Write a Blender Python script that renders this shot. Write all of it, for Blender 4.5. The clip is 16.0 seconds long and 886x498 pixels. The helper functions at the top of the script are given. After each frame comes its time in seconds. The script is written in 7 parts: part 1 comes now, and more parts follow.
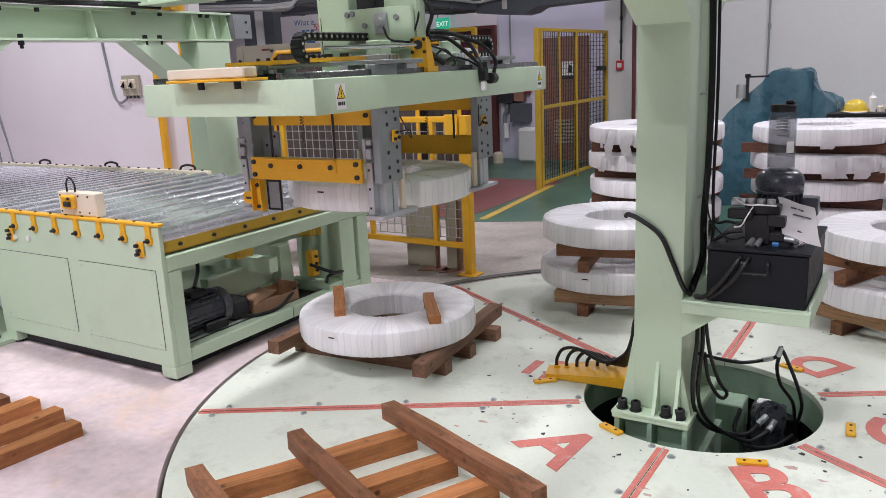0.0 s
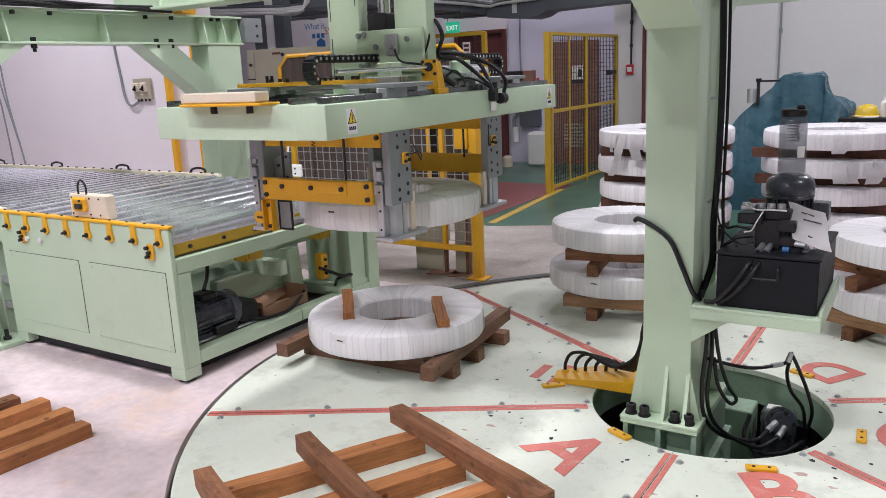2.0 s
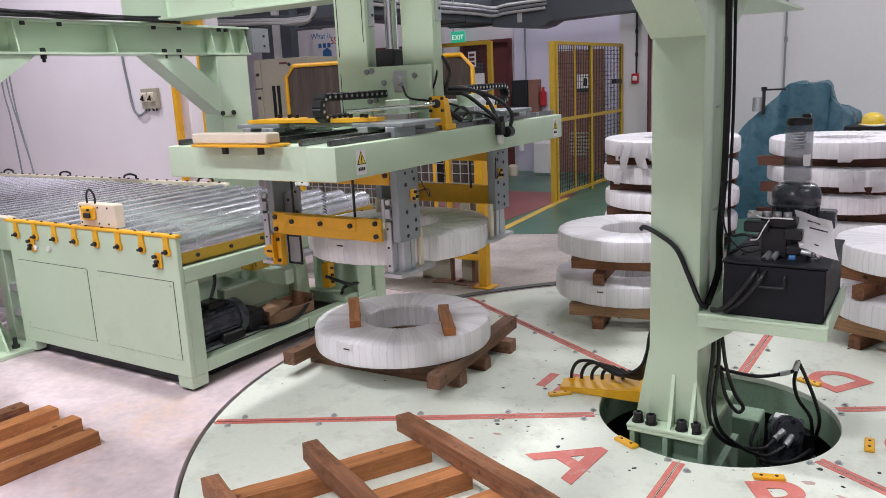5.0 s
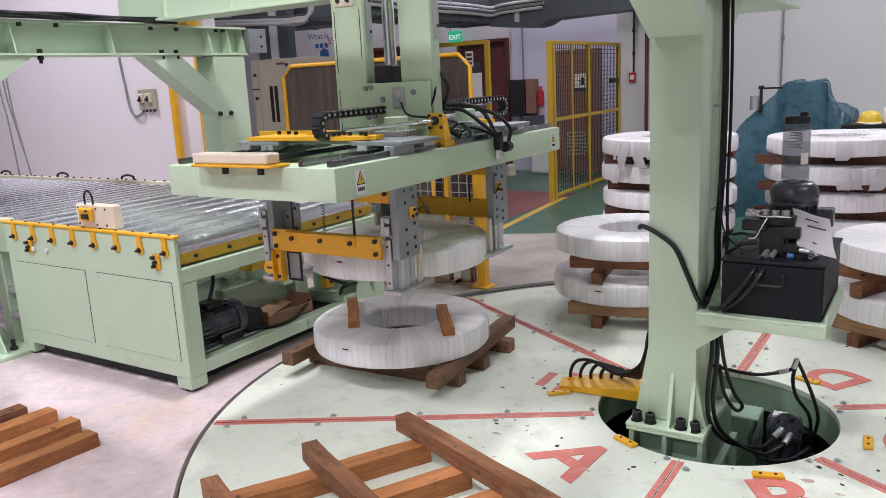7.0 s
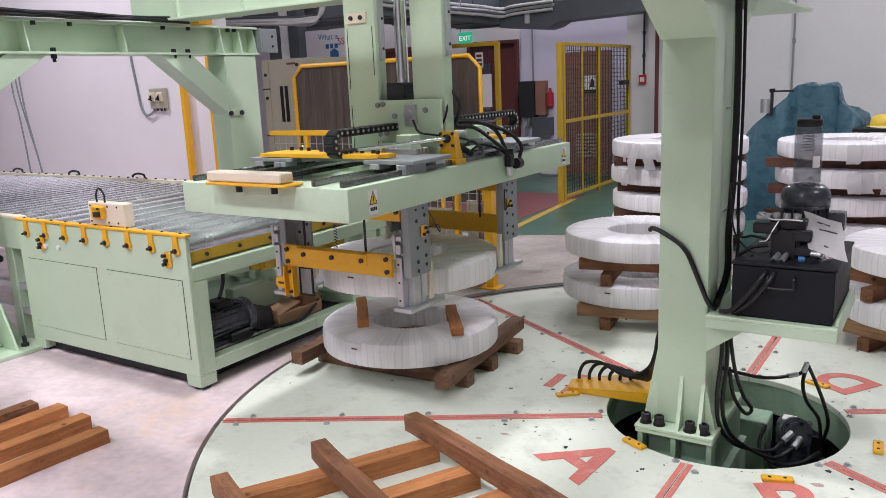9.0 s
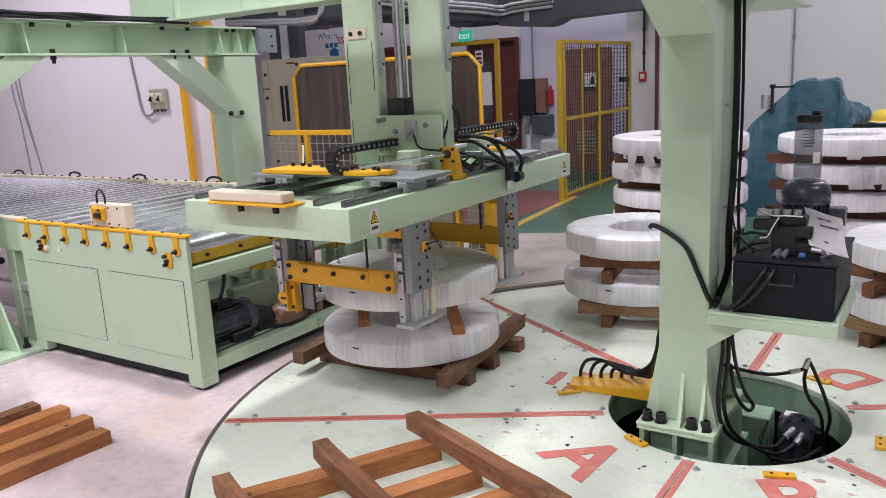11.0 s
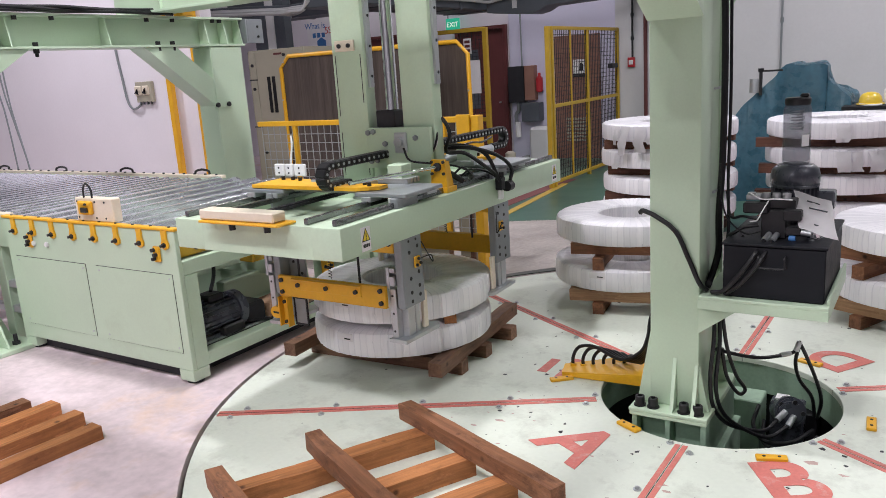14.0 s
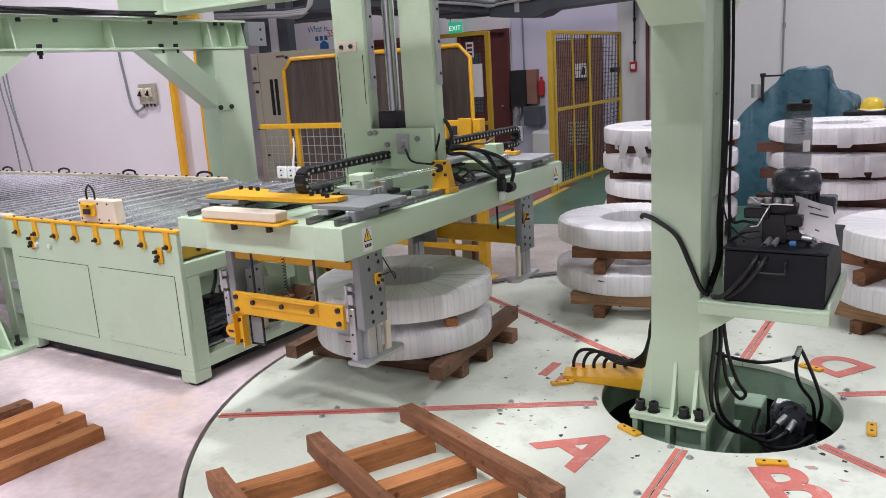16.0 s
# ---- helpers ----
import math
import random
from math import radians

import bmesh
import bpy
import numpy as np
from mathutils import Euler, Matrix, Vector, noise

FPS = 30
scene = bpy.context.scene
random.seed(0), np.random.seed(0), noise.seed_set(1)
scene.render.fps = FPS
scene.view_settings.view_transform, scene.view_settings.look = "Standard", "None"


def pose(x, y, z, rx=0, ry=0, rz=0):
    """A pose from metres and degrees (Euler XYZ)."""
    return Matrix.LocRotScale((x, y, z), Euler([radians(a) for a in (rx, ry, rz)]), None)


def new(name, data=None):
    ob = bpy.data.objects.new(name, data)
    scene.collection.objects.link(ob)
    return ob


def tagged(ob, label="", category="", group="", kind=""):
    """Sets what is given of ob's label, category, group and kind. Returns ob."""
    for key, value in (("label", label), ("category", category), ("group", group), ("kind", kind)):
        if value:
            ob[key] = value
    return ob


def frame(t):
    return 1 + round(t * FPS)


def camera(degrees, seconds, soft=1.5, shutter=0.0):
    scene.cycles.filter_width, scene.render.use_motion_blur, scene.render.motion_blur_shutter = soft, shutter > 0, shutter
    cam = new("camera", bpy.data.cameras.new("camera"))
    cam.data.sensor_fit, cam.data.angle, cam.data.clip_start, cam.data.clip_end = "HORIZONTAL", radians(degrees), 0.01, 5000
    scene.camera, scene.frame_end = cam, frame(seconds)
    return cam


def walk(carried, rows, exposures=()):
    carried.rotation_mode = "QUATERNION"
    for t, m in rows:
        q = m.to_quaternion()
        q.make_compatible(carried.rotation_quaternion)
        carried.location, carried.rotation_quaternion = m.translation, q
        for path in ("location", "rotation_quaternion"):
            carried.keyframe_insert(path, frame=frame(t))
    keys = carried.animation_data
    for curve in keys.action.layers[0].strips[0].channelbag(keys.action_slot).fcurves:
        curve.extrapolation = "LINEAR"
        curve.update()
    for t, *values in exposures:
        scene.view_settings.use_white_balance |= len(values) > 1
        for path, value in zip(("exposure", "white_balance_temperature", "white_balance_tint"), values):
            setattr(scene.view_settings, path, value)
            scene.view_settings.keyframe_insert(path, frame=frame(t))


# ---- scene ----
cam = camera(59.130, 16.0, soft=0.75)
PATH = [
    (0, pose(3.4823, -2.7100, 1.6694, 76.849, 2.571, 31.181)),
    (0.5, pose(3.4841, -2.7102, 1.6653, 76.905, 2.531, 31.314)),
    (1, pose(3.4817, -2.7060, 1.6664, 76.934, 2.453, 31.508)),
    (1.5, pose(3.4810, -2.7057, 1.6678, 77.011, 2.445, 31.693)),
    (2, pose(3.4843, -2.7101, 1.6698, 77.143, 2.475, 31.888)),
    (2.5, pose(3.4852, -2.7165, 1.6677, 77.429, 2.393, 32.003)),
    (3, pose(3.4870, -2.7198, 1.6730, 77.604, 2.370, 32.076)),
    (3.5, pose(3.4766, -2.7248, 1.6706, 77.763, 2.287, 32.168)),
    (4, pose(3.4860, -2.7286, 1.6707, 77.846, 2.360, 32.362)),
    (6.5, pose(3.4872, -2.7142, 1.6719, 77.681, 2.901, 31.994)),
    (7, pose(3.4851, -2.7250, 1.6714, 77.778, 2.804, 32.075)),
    (7.5, pose(3.4901, -2.7262, 1.6715, 77.847, 2.667, 32.273)),
    (8, pose(3.4889, -2.7205, 1.6707, 77.961, 2.581, 32.444)),
    (8.5, pose(3.4835, -2.7258, 1.6746, 77.954, 2.530, 32.570)),
    (9, pose(3.4787, -2.7377, 1.6704, 77.883, 2.448, 32.716)),
    (11.5, pose(3.4838, -2.7304, 1.6715, 77.680, 3.040, 32.640)),
    (12, pose(3.4800, -2.7268, 1.6674, 77.526, 3.141, 32.440)),
    (12.5, pose(3.4838, -2.7230, 1.6700, 77.333, 3.248, 32.208)),
    (13, pose(3.4863, -2.7159, 1.6697, 77.176, 3.403, 32.027)),
    (13.5, pose(3.4886, -2.7126, 1.6696, 77.037, 3.600, 31.959)),
    (14, pose(3.4816, -2.7172, 1.6648, 76.950, 3.666, 31.948)),
    (14.5, pose(3.4868, -2.7221, 1.6700, 76.946, 3.740, 32.051)),
    (15, pose(3.4871, -2.7243, 1.6697, 76.994, 3.675, 32.150)),
    (15.5, pose(3.4871, -2.7291, 1.6685, 77.110, 3.539, 32.186)),
    (16, pose(3.4856, -2.7259, 1.6680, 77.188, 3.411, 32.102)),
]
walk(cam, PATH)

# ---- world and lights ----
world = bpy.data.worlds.new("hall_world")
scene.world = world
world.use_nodes = True
bg = world.node_tree.nodes["Background"]
bg.inputs[0].default_value = (0.75, 0.8, 0.9, 1)
bg.inputs[1].default_value = 0.02
scene.view_settings.exposure = 0.0
CEIL = 6.0
# fittings: place and watts
LAMPS = [(-6.4, 1.6, 165), (-2.6, -3.2, 105), (-0.6, -3.2, 90), (0.0, 0.6, 175), (2.3, -3.4, 150), (1.2, 4.6, 60), (1.4, -7.6, 190), (3.8, 4.0, 50), (6.4, 0.2, 90), (5.0, 7.0, 165), (-1.9, 8.7, 85), (-6.2, 8.0, 40)]


# ---- materials ----
def mat(name, col, rough=0.5, metal=0.0, var=0.12, scale=6.0, fine=60.0, bump=0.05, spec=0.5, dirt=None, dirt_amount=0.0, dirt_scale=2.5,
        alpha_mix=None, coat=0.0, dirt_lo=0.5):
    """A paint or raw surface: large and small colour variation, optional stains, a fine bump."""
    m = bpy.data.materials.new(name)
    m.use_nodes = True
    nt = m.node_tree
    n, l = nt.nodes, nt.links
    b = n["Principled BSDF"]
    tc = n.new("ShaderNodeTexCoord")
    big = n.new("ShaderNodeTexNoise")
    big.inputs["Scale"].default_value, big.inputs["Detail"].default_value = scale, 6
    small = n.new("ShaderNodeTexNoise")
    small.inputs["Scale"].default_value, small.inputs["Detail"].default_value = fine, 4
    l.new(tc.outputs["Object"], big.inputs["Vector"])
    l.new(tc.outputs["Object"], small.inputs["Vector"])
    add = n.new("ShaderNodeMath")
    add.operation = "MULTIPLY_ADD"
    add.inputs[1].default_value = 0.4
    l.new(small.outputs["Fac"], add.inputs[0])
    mul = n.new("ShaderNodeMath")
    mul.operation = "MULTIPLY"
    mul.inputs[1].default_value = 0.6
    l.new(big.outputs["Fac"], mul.inputs[0])
    l.new(mul.outputs[0], add.inputs[2])
    ramp = n.new("ShaderNodeValToRGB")
    ramp.color_ramp.elements[0].position, ramp.color_ramp.elements[1].position = 0.3, 0.7
    ramp.color_ramp.elements[0].color = (*[c * (1 - var) for c in col], 1)
    ramp.color_ramp.elements[1].color = (*[min(1, c * (1 + var)) for c in col], 1)
    l.new(add.outputs[0], ramp.inputs[0])
    out = ramp.outputs[0]
    if dirt:
        st = n.new("ShaderNodeTexNoise")
        st.inputs["Scale"].default_value, st.inputs["Detail"].default_value, st.inputs["Roughness"].default_value = dirt_scale, 9, 0.7
        l.new(tc.outputs["Object"], st.inputs["Vector"])
        r2 = n.new("ShaderNodeValToRGB")
        r2.color_ramp.elements[0].position, r2.color_ramp.elements[1].position = dirt_lo, dirt_lo + 0.22
        r2.color_ramp.elements[0].color, r2.color_ramp.elements[1].color = (0, 0, 0, 1), (dirt_amount, dirt_amount, dirt_amount, 1)
        l.new(st.outputs["Fac"], r2.inputs[0])
        mix = n.new("ShaderNodeMix")
        mix.data_type = "RGBA"
        l.new(r2.outputs[0], mix.inputs["Factor"])
        l.new(out, mix.inputs[6])
        mix.inputs[7].default_value = (*dirt, 1)
        out = mix.outputs[2]
    l.new(out, b.inputs["Base Color"])
    rr = n.new("ShaderNodeMapRange")
    rr.inputs[3].default_value, rr.inputs[4].default_value = max(0.03, rough - 0.12), min(1, rough + 0.12)
    l.new(big.outputs["Fac"], rr.inputs[0])
    l.new(rr.outputs[0], b.inputs["Roughness"])
    b.inputs["Metallic"].default_value = metal
    b.inputs["Specular IOR Level"].default_value = spec
    b.inputs["Coat Weight"].default_value = coat
    if bump:
        bp = n.new("ShaderNodeBump")
        bp.inputs["Strength"].default_value, bp.inputs["Distance"].default_value = bump, 0.01
        l.new(add.outputs[0], bp.inputs["Height"])
        l.new(bp.outputs[0], b.inputs["Normal"])
    return m


def wood_mat(name, col, dark, wear=0.5):
    """Sawn hardwood: long grain, dark stains, knots and nail marks, each piece in its own tone."""
    m = bpy.data.materials.new(name)
    m.use_nodes = True
    n, l = m.node_tree.nodes, m.node_tree.links
    b = n["Principled BSDF"]
    tc, info = n.new("ShaderNodeTexCoord"), n.new("ShaderNodeObjectInfo")
    off = n.new("ShaderNodeVectorMath")
    off.operation = "SCALE"
    off.inputs[0].default_value = (7.0, 3.0, 5.0)
    l.new(info.outputs["Random"], off.inputs["Scale"])
    mv = n.new("ShaderNodeVectorMath")
    l.new(tc.outputs["Object"], mv.inputs[0])
    l.new(off.outputs[0], mv.inputs[1])

    def noise_tex(stretch, scale, detail, rough=0.6):
        mp, t = n.new("ShaderNodeMapping"), n.new("ShaderNodeTexNoise")
        mp.inputs["Scale"].default_value = stretch
        t.inputs["Scale"].default_value, t.inputs["Detail"].default_value, t.inputs["Roughness"].default_value = scale, detail, rough
        l.new(mv.outputs[0], mp.inputs[0])
        l.new(mp.outputs[0], t.inputs["Vector"])
        return t.outputs["Fac"]

    def ramp(src, p0, p1, c0, c1):
        r = n.new("ShaderNodeValToRGB")
        r.color_ramp.elements[0].position, r.color_ramp.elements[1].position = p0, p1
        r.color_ramp.elements[0].color, r.color_ramp.elements[1].color = (*c0, 1), (*c1, 1)
        l.new(src, r.inputs[0])
        return r.outputs[0]

    def blend(fac, a, c):
        x = n.new("ShaderNodeMix")
        x.data_type = "RGBA"
        l.new(fac, x.inputs["Factor"])
        l.new(a, x.inputs[6])
        x.inputs[7].default_value = (*c, 1)
        return x.outputs[2]

    grain = noise_tex((0.7, 14, 14), 4.0, 6)
    out = ramp(grain, 0.32, 0.68, [c * 0.72 for c in col], [min(1, c * 1.22) for c in col])
    stain = noise_tex((1, 1.8, 1.8), 5.5, 9, 0.72)
    out = blend(ramp(stain, 0.50, 0.72, (0, 0, 0), (wear, wear, wear)), out, dark)
    pale = noise_tex((1, 3, 3), 9.0, 7, 0.7)
    out = blend(ramp(pale, 0.57, 0.70, (0, 0, 0), (0.55, 0.55, 0.55)), out, [min(1, c * 1.5 + 0.05) for c in col])
    knots = n.new("ShaderNodeTexVoronoi")
    knots.inputs["Scale"].default_value = 9
    l.new(mv.outputs[0], knots.inputs["Vector"])
    out = blend(ramp(knots.outputs["Distance"], 0.06, 0.17, (0.85, 0.85, 0.85), (0, 0, 0)), out, [c * 0.5 for c in dark])
    hs, rg = n.new("ShaderNodeHueSaturation"), n.new("ShaderNodeMapRange")
    rg.inputs[3].default_value, rg.inputs[4].default_value = 0.72, 1.2
    l.new(info.outputs["Random"], rg.inputs[0])
    l.new(rg.outputs[0], hs.inputs["Value"])
    l.new(out, hs.inputs["Color"])
    l.new(hs.outputs[0], b.inputs["Base Color"])
    b.inputs["Roughness"].default_value = 0.62
    b.inputs["Specular IOR Level"].default_value = 0.35
    bp = n.new("ShaderNodeBump")
    bp.inputs["Strength"].default_value, bp.inputs["Distance"].default_value = 0.5, 0.006
    l.new(grain, bp.inputs["Height"])
    l.new(bp.outputs[0], b.inputs["Normal"])
    return m


def wrap_mat(name):
    """Glossy white wrapping film wound in overlapping radial strips, each a little clearer or milkier."""
    m = bpy.data.materials.new(name)
    m.use_nodes = True
    n, l = m.node_tree.nodes, m.node_tree.links
    b = n["Principled BSDF"]
    tc, gr, info = n.new("ShaderNodeTexCoord"), n.new("ShaderNodeTexGradient"), n.new("ShaderNodeObjectInfo")
    gr.gradient_type = "RADIAL"
    l.new(tc.outputs["Object"], gr.inputs[0])

    def math_node(op, a, c, d=None):
        x = n.new("ShaderNodeMath")
        x.operation = op
        for k, v in enumerate((a, c, d)):
            if v is None:
                continue
            if isinstance(v, (int, float)):
                x.inputs[k].default_value = v
            else:
                l.new(v, x.inputs[k])
        return x.outputs[0]

    ns = n.new("ShaderNodeTexNoise")
    ns.inputs["Scale"].default_value, ns.inputs["Detail"].default_value, ns.inputs["Roughness"].default_value = 7, 5, 0.6
    l.new(tc.outputs["Object"], ns.inputs["Vector"])
    fold = n.new("ShaderNodeTexNoise")
    fold.noise_dimensions = "1D"
    fold.inputs["Scale"].default_value, fold.inputs["Detail"].default_value = 1.0, 3
    seed = math_node("MULTIPLY", info.outputs["Random"], 300.0)
    l.new(math_node("MULTIPLY_ADD", gr.outputs["Fac"], 260.0, seed), fold.inputs["W"])
    turn = math_node("MULTIPLY_ADD", gr.outputs["Fac"], 84.0, seed)
    turn = math_node("MULTIPLY_ADD", ns.outputs["Fac"], 0.7, turn)
    turn = math_node("MULTIPLY_ADD", fold.outputs["Fac"], 0.35, turn)
    strip, frac = math_node("FLOOR", turn, 0.0), math_node("FRACT", turn, 0.0)
    wn = n.new("ShaderNodeTexWhiteNoise")
    wn.noise_dimensions = "1D"
    l.new(strip, wn.inputs["W"])
    r = n.new("ShaderNodeValToRGB")
    r.color_ramp.elements[0].color, r.color_ramp.elements[1].color = (0.82, 0.81, 0.855, 1), (0.94, 0.925, 0.965, 1)
    r.color_ramp.elements[1].position = 0.75
    l.new(wn.outputs["Value"], r.inputs[0])
    edge = n.new("ShaderNodeValToRGB")
    edge.color_ramp.elements[0].position, edge.color_ramp.elements[1].position = 0.03, 0.2
    edge.color_ramp.elements[0].color, edge.color_ramp.elements[1].color = (0.86, 0.86, 0.88, 1), (1, 1, 1, 1)
    l.new(frac, edge.inputs[0])
    mx = n.new("ShaderNodeMix")
    mx.data_type, mx.blend_type = "RGBA", "MULTIPLY"
    mx.inputs["Factor"].default_value = 0.9
    l.new(r.outputs[0], mx.inputs[6])
    l.new(edge.outputs[0], mx.inputs[7])
    l.new(mx.outputs[2], b.inputs["Base Color"])
    b.inputs["Roughness"].default_value = 0.33
    b.inputs["Specular IOR Level"].default_value = 0.5
    h = math_node("MULTIPLY_ADD", fold.outputs["Fac"], 1.2, frac)
    h = math_node("MULTIPLY_ADD", ns.outputs["Fac"], 0.8, h)
    bp = n.new("ShaderNodeBump")
    bp.inputs["Strength"].default_value, bp.inputs["Distance"].default_value = 0.4, 0.006
    l.new(h, bp.inputs["Height"])
    l.new(bp.outputs[0], b.inputs["Normal"])
    return m


GREEN = mat("mint_paint", (0.525, 0.655, 0.495), 0.36, var=0.05, scale=3, fine=90, bump=0.03, dirt=(0.36, 0.42, 0.30), dirt_amount=0.35, dirt_scale=3, dirt_lo=0.55)
TABLE = mat("turntable_paint", (0.715, 0.765, 0.675), 0.5, var=0.06, scale=2, fine=40, bump=0.06, dirt=(0.34, 0.35, 0.30), dirt_amount=0.6, dirt_scale=4, dirt_lo=0.52)
# mint darkened for the shade in the pit, plus stains
PITGREEN = mat("shaded_pit_mint", (0.30, 0.43, 0.32), 0.55, var=0.15, scale=4, bump=0.06, dirt=(0.12, 0.14, 0.11), dirt_amount=0.6)
CONCRETE = mat("concrete", (0.66, 0.55, 0.58), 0.5, var=0.22, scale=5, fine=22, bump=0.14, dirt=(0.60, 0.38, 0.20), dirt_amount=0.75, dirt_scale=1.3, dirt_lo=0.52)
ROUGHCONC = mat("rough_concrete", (0.40, 0.36, 0.34), 0.8, var=0.25, scale=3, fine=30, bump=0.15, dirt=(0.25, 0.21, 0.18), dirt_amount=0.5, dirt_scale=2)
SEALGREY = mat("worn_seal_rubber", (0.09, 0.095, 0.085), 0.6, var=0.25, scale=8)
GREENFLOOR = mat("green_floor_paint", (0.075, 0.16, 0.118), 0.35, var=0.15, scale=2, bump=0.04)
REDFLOOR = mat("red_floor_paint", (0.24, 0.08, 0.08), 0.45, var=0.15, scale=2, bump=0.04)
REDPAINT = mat("red_stencil_paint", (0.64, 0.19, 0.16), 0.55, var=0.15, scale=10, fine=70, bump=0.03, dirt=(0.66, 0.56, 0.50), dirt_amount=0.75, dirt_scale=14, dirt_lo=0.54)
YELLOW = mat("yellow_paint", (0.80, 0.42, 0.02), 0.4, var=0.08, scale=8, bump=0.03, dirt=(0.40, 0.22, 0.03), dirt_amount=0.4, dirt_scale=7, dirt_lo=0.58)
LINEYELLOW = mat("yellow_line_paint", (0.62, 0.42, 0.08), 0.5, var=0.15)
STEEL = mat("machined_steel", (0.52, 0.54, 0.56), 0.38, 0.75, var=0.10, scale=12, fine=120, bump=0.02)
GREYPAINT = mat("grey_plate", (0.27, 0.29, 0.305), 0.42, 0.3, var=0.08, scale=8, bump=0.02)
CHROME = mat("chrome_rod", (0.82, 0.83, 0.85), 0.10, 1.0, var=0.03, bump=0.0)
ROLLER = mat("zinc_roller_with_film", (0.70, 0.72, 0.78), 0.24, 0.85, var=0.18, scale=9, fine=35, bump=0.14)
BLACK = mat("black_plastic", (0.013, 0.013, 0.015), 0.42, spec=0.35, var=0.2, scale=15, bump=0.03)
RUBBER = mat("black_hose", (0.010, 0.010, 0.012), 0.38, spec=0.4, var=0.2, scale=20, bump=0.02)
DARK = mat("dark_steel", (0.035, 0.035, 0.04), 0.5, 0.4, var=0.2, scale=10, bump=0.04)
TANKGREY = mat("charcoal_powder_coat", (0.010, 0.011, 0.015), 0.5, spec=0.2, var=0.12, scale=20, fine=200, bump=0.08)
MOTORGREY = mat("motor_grey", (0.075, 0.08, 0.10), 0.28, 0.2, var=0.12, scale=14, bump=0.05)
CREAM = mat("cream_plastic", (0.74, 0.66, 0.54), 0.45, var=0.06, scale=8, bump=0.02)
WHITEWALL = mat("white_wall_paint", (0.81, 0.77, 0.82), 0.7, var=0.03, scale=1.5, fine=30, bump=0.04)
GREYWALL = mat("grey_wall_paint", (0.66, 0.65, 0.67), 0.7, var=0.04, scale=1.5, fine=30, bump=0.04)
# darker grey for the unseen walls, chosen to reduce fill light
DARKWALL = mat("low_bounce_wall", (0.30, 0.30, 0.31), 0.8, var=0.05, scale=1.5)
LILACWALL = mat("lilac_wall_paint", (0.66, 0.64, 0.78), 0.7, var=0.03, scale=1.5, fine=30, bump=0.04)
CEILGREY = mat("ceiling_grey", (0.16, 0.16, 0.17), 0.8, var=0.05)
PALEGREY = mat("pale_grey_sheath", (0.55, 0.55, 0.56), 0.45, var=0.08, scale=8)
DUCT = mat("duct_grey", (0.11, 0.125, 0.145), 0.5, 0.3, var=0.12, scale=5)
WHITE = mat("white_enamel", (0.80, 0.80, 0.80), 0.4, var=0.04, bump=0.02)
PAPER = mat("paper", (0.82, 0.80, 0.82), 0.8, var=0.04, scale=12, bump=0.05)
BEIGE = mat("beige_enamel", (0.41, 0.38, 0.30), 0.45, var=0.06, bump=0.02)
MAROON = mat("maroon_door", (0.13, 0.035, 0.035), 0.45, var=0.12)
BROWN = mat("brown_board", (0.27, 0.135, 0.10), 0.6, var=0.15, scale=5)
SMOKE = mat("dark_screen_film", (0.085, 0.068, 0.06), 0.22, var=0.45, scale=3, fine=14)
BLUEPRINT = mat("poster_blue", (0.05, 0.17, 0.42), 0.6, var=0.05)
TARP = mat("blue_tarpaulin", (0.10, 0.23, 0.31), 0.28, var=0.3, scale=7, fine=24, bump=0.5)
def stretched(m, scale):
    """Draws out a material's noise along one axis."""
    n, l = m.node_tree.nodes, m.node_tree.links
    tc, mp = n.new("ShaderNodeTexCoord"), n.new("ShaderNodeMapping")
    mp.inputs["Scale"].default_value = scale
    l.new(tc.outputs["Object"], mp.inputs[0])
    for nd in n:
        if nd.type == "TEX_NOISE":
            l.new(mp.outputs[0], nd.inputs["Vector"])
    return m


stretched(SMOKE, (5, 5, 0.25))
HELMET = mat("helmet_yellow", (0.70, 0.50, 0.05), 0.3, var=0.05)
BRASS = mat("worn_brass", (0.62, 0.50, 0.30), 0.35, 0.8, var=0.12, scale=14)
FIRERED = mat("fire_red", (0.5, 0.03, 0.04), 0.4, var=0.08)
WOOD = wood_mat("orange_hardwood", (0.50, 0.205, 0.075), (0.14, 0.05, 0.025), 0.55)
WOODBROWN = wood_mat("brown_hardwood", (0.27, 0.118, 0.06), (0.045, 0.022, 0.014), 0.95)
WOODDARK = wood_mat("dark_hardwood", (0.20, 0.105, 0.065), (0.06, 0.03, 0.02), 0.7)
WOODBLACK = wood_mat("blackened_timber", (0.12, 0.05, 0.032), (0.035, 0.015, 0.01), 0.7)
WOODPALE = wood_mat("pale_timber", (0.42, 0.24, 0.13), (0.16, 0.08, 0.04), 0.6)
CARDBOARD = mat("brown_cardboard", (0.36, 0.21, 0.13), 0.8, var=0.15, scale=5, bump=0.05)
# near black that puts the pit's deep shade into the colour
PITBLACK = mat("pit_shade_black", (0.012, 0.013, 0.013), 0.4, var=0.3, scale=6)
STAINPINK = mat("faded_red_stain", (0.50, 0.36, 0.32), 0.6, var=0.2, scale=9, bump=0.02)
WRAP = wrap_mat("white_wrapping_film")


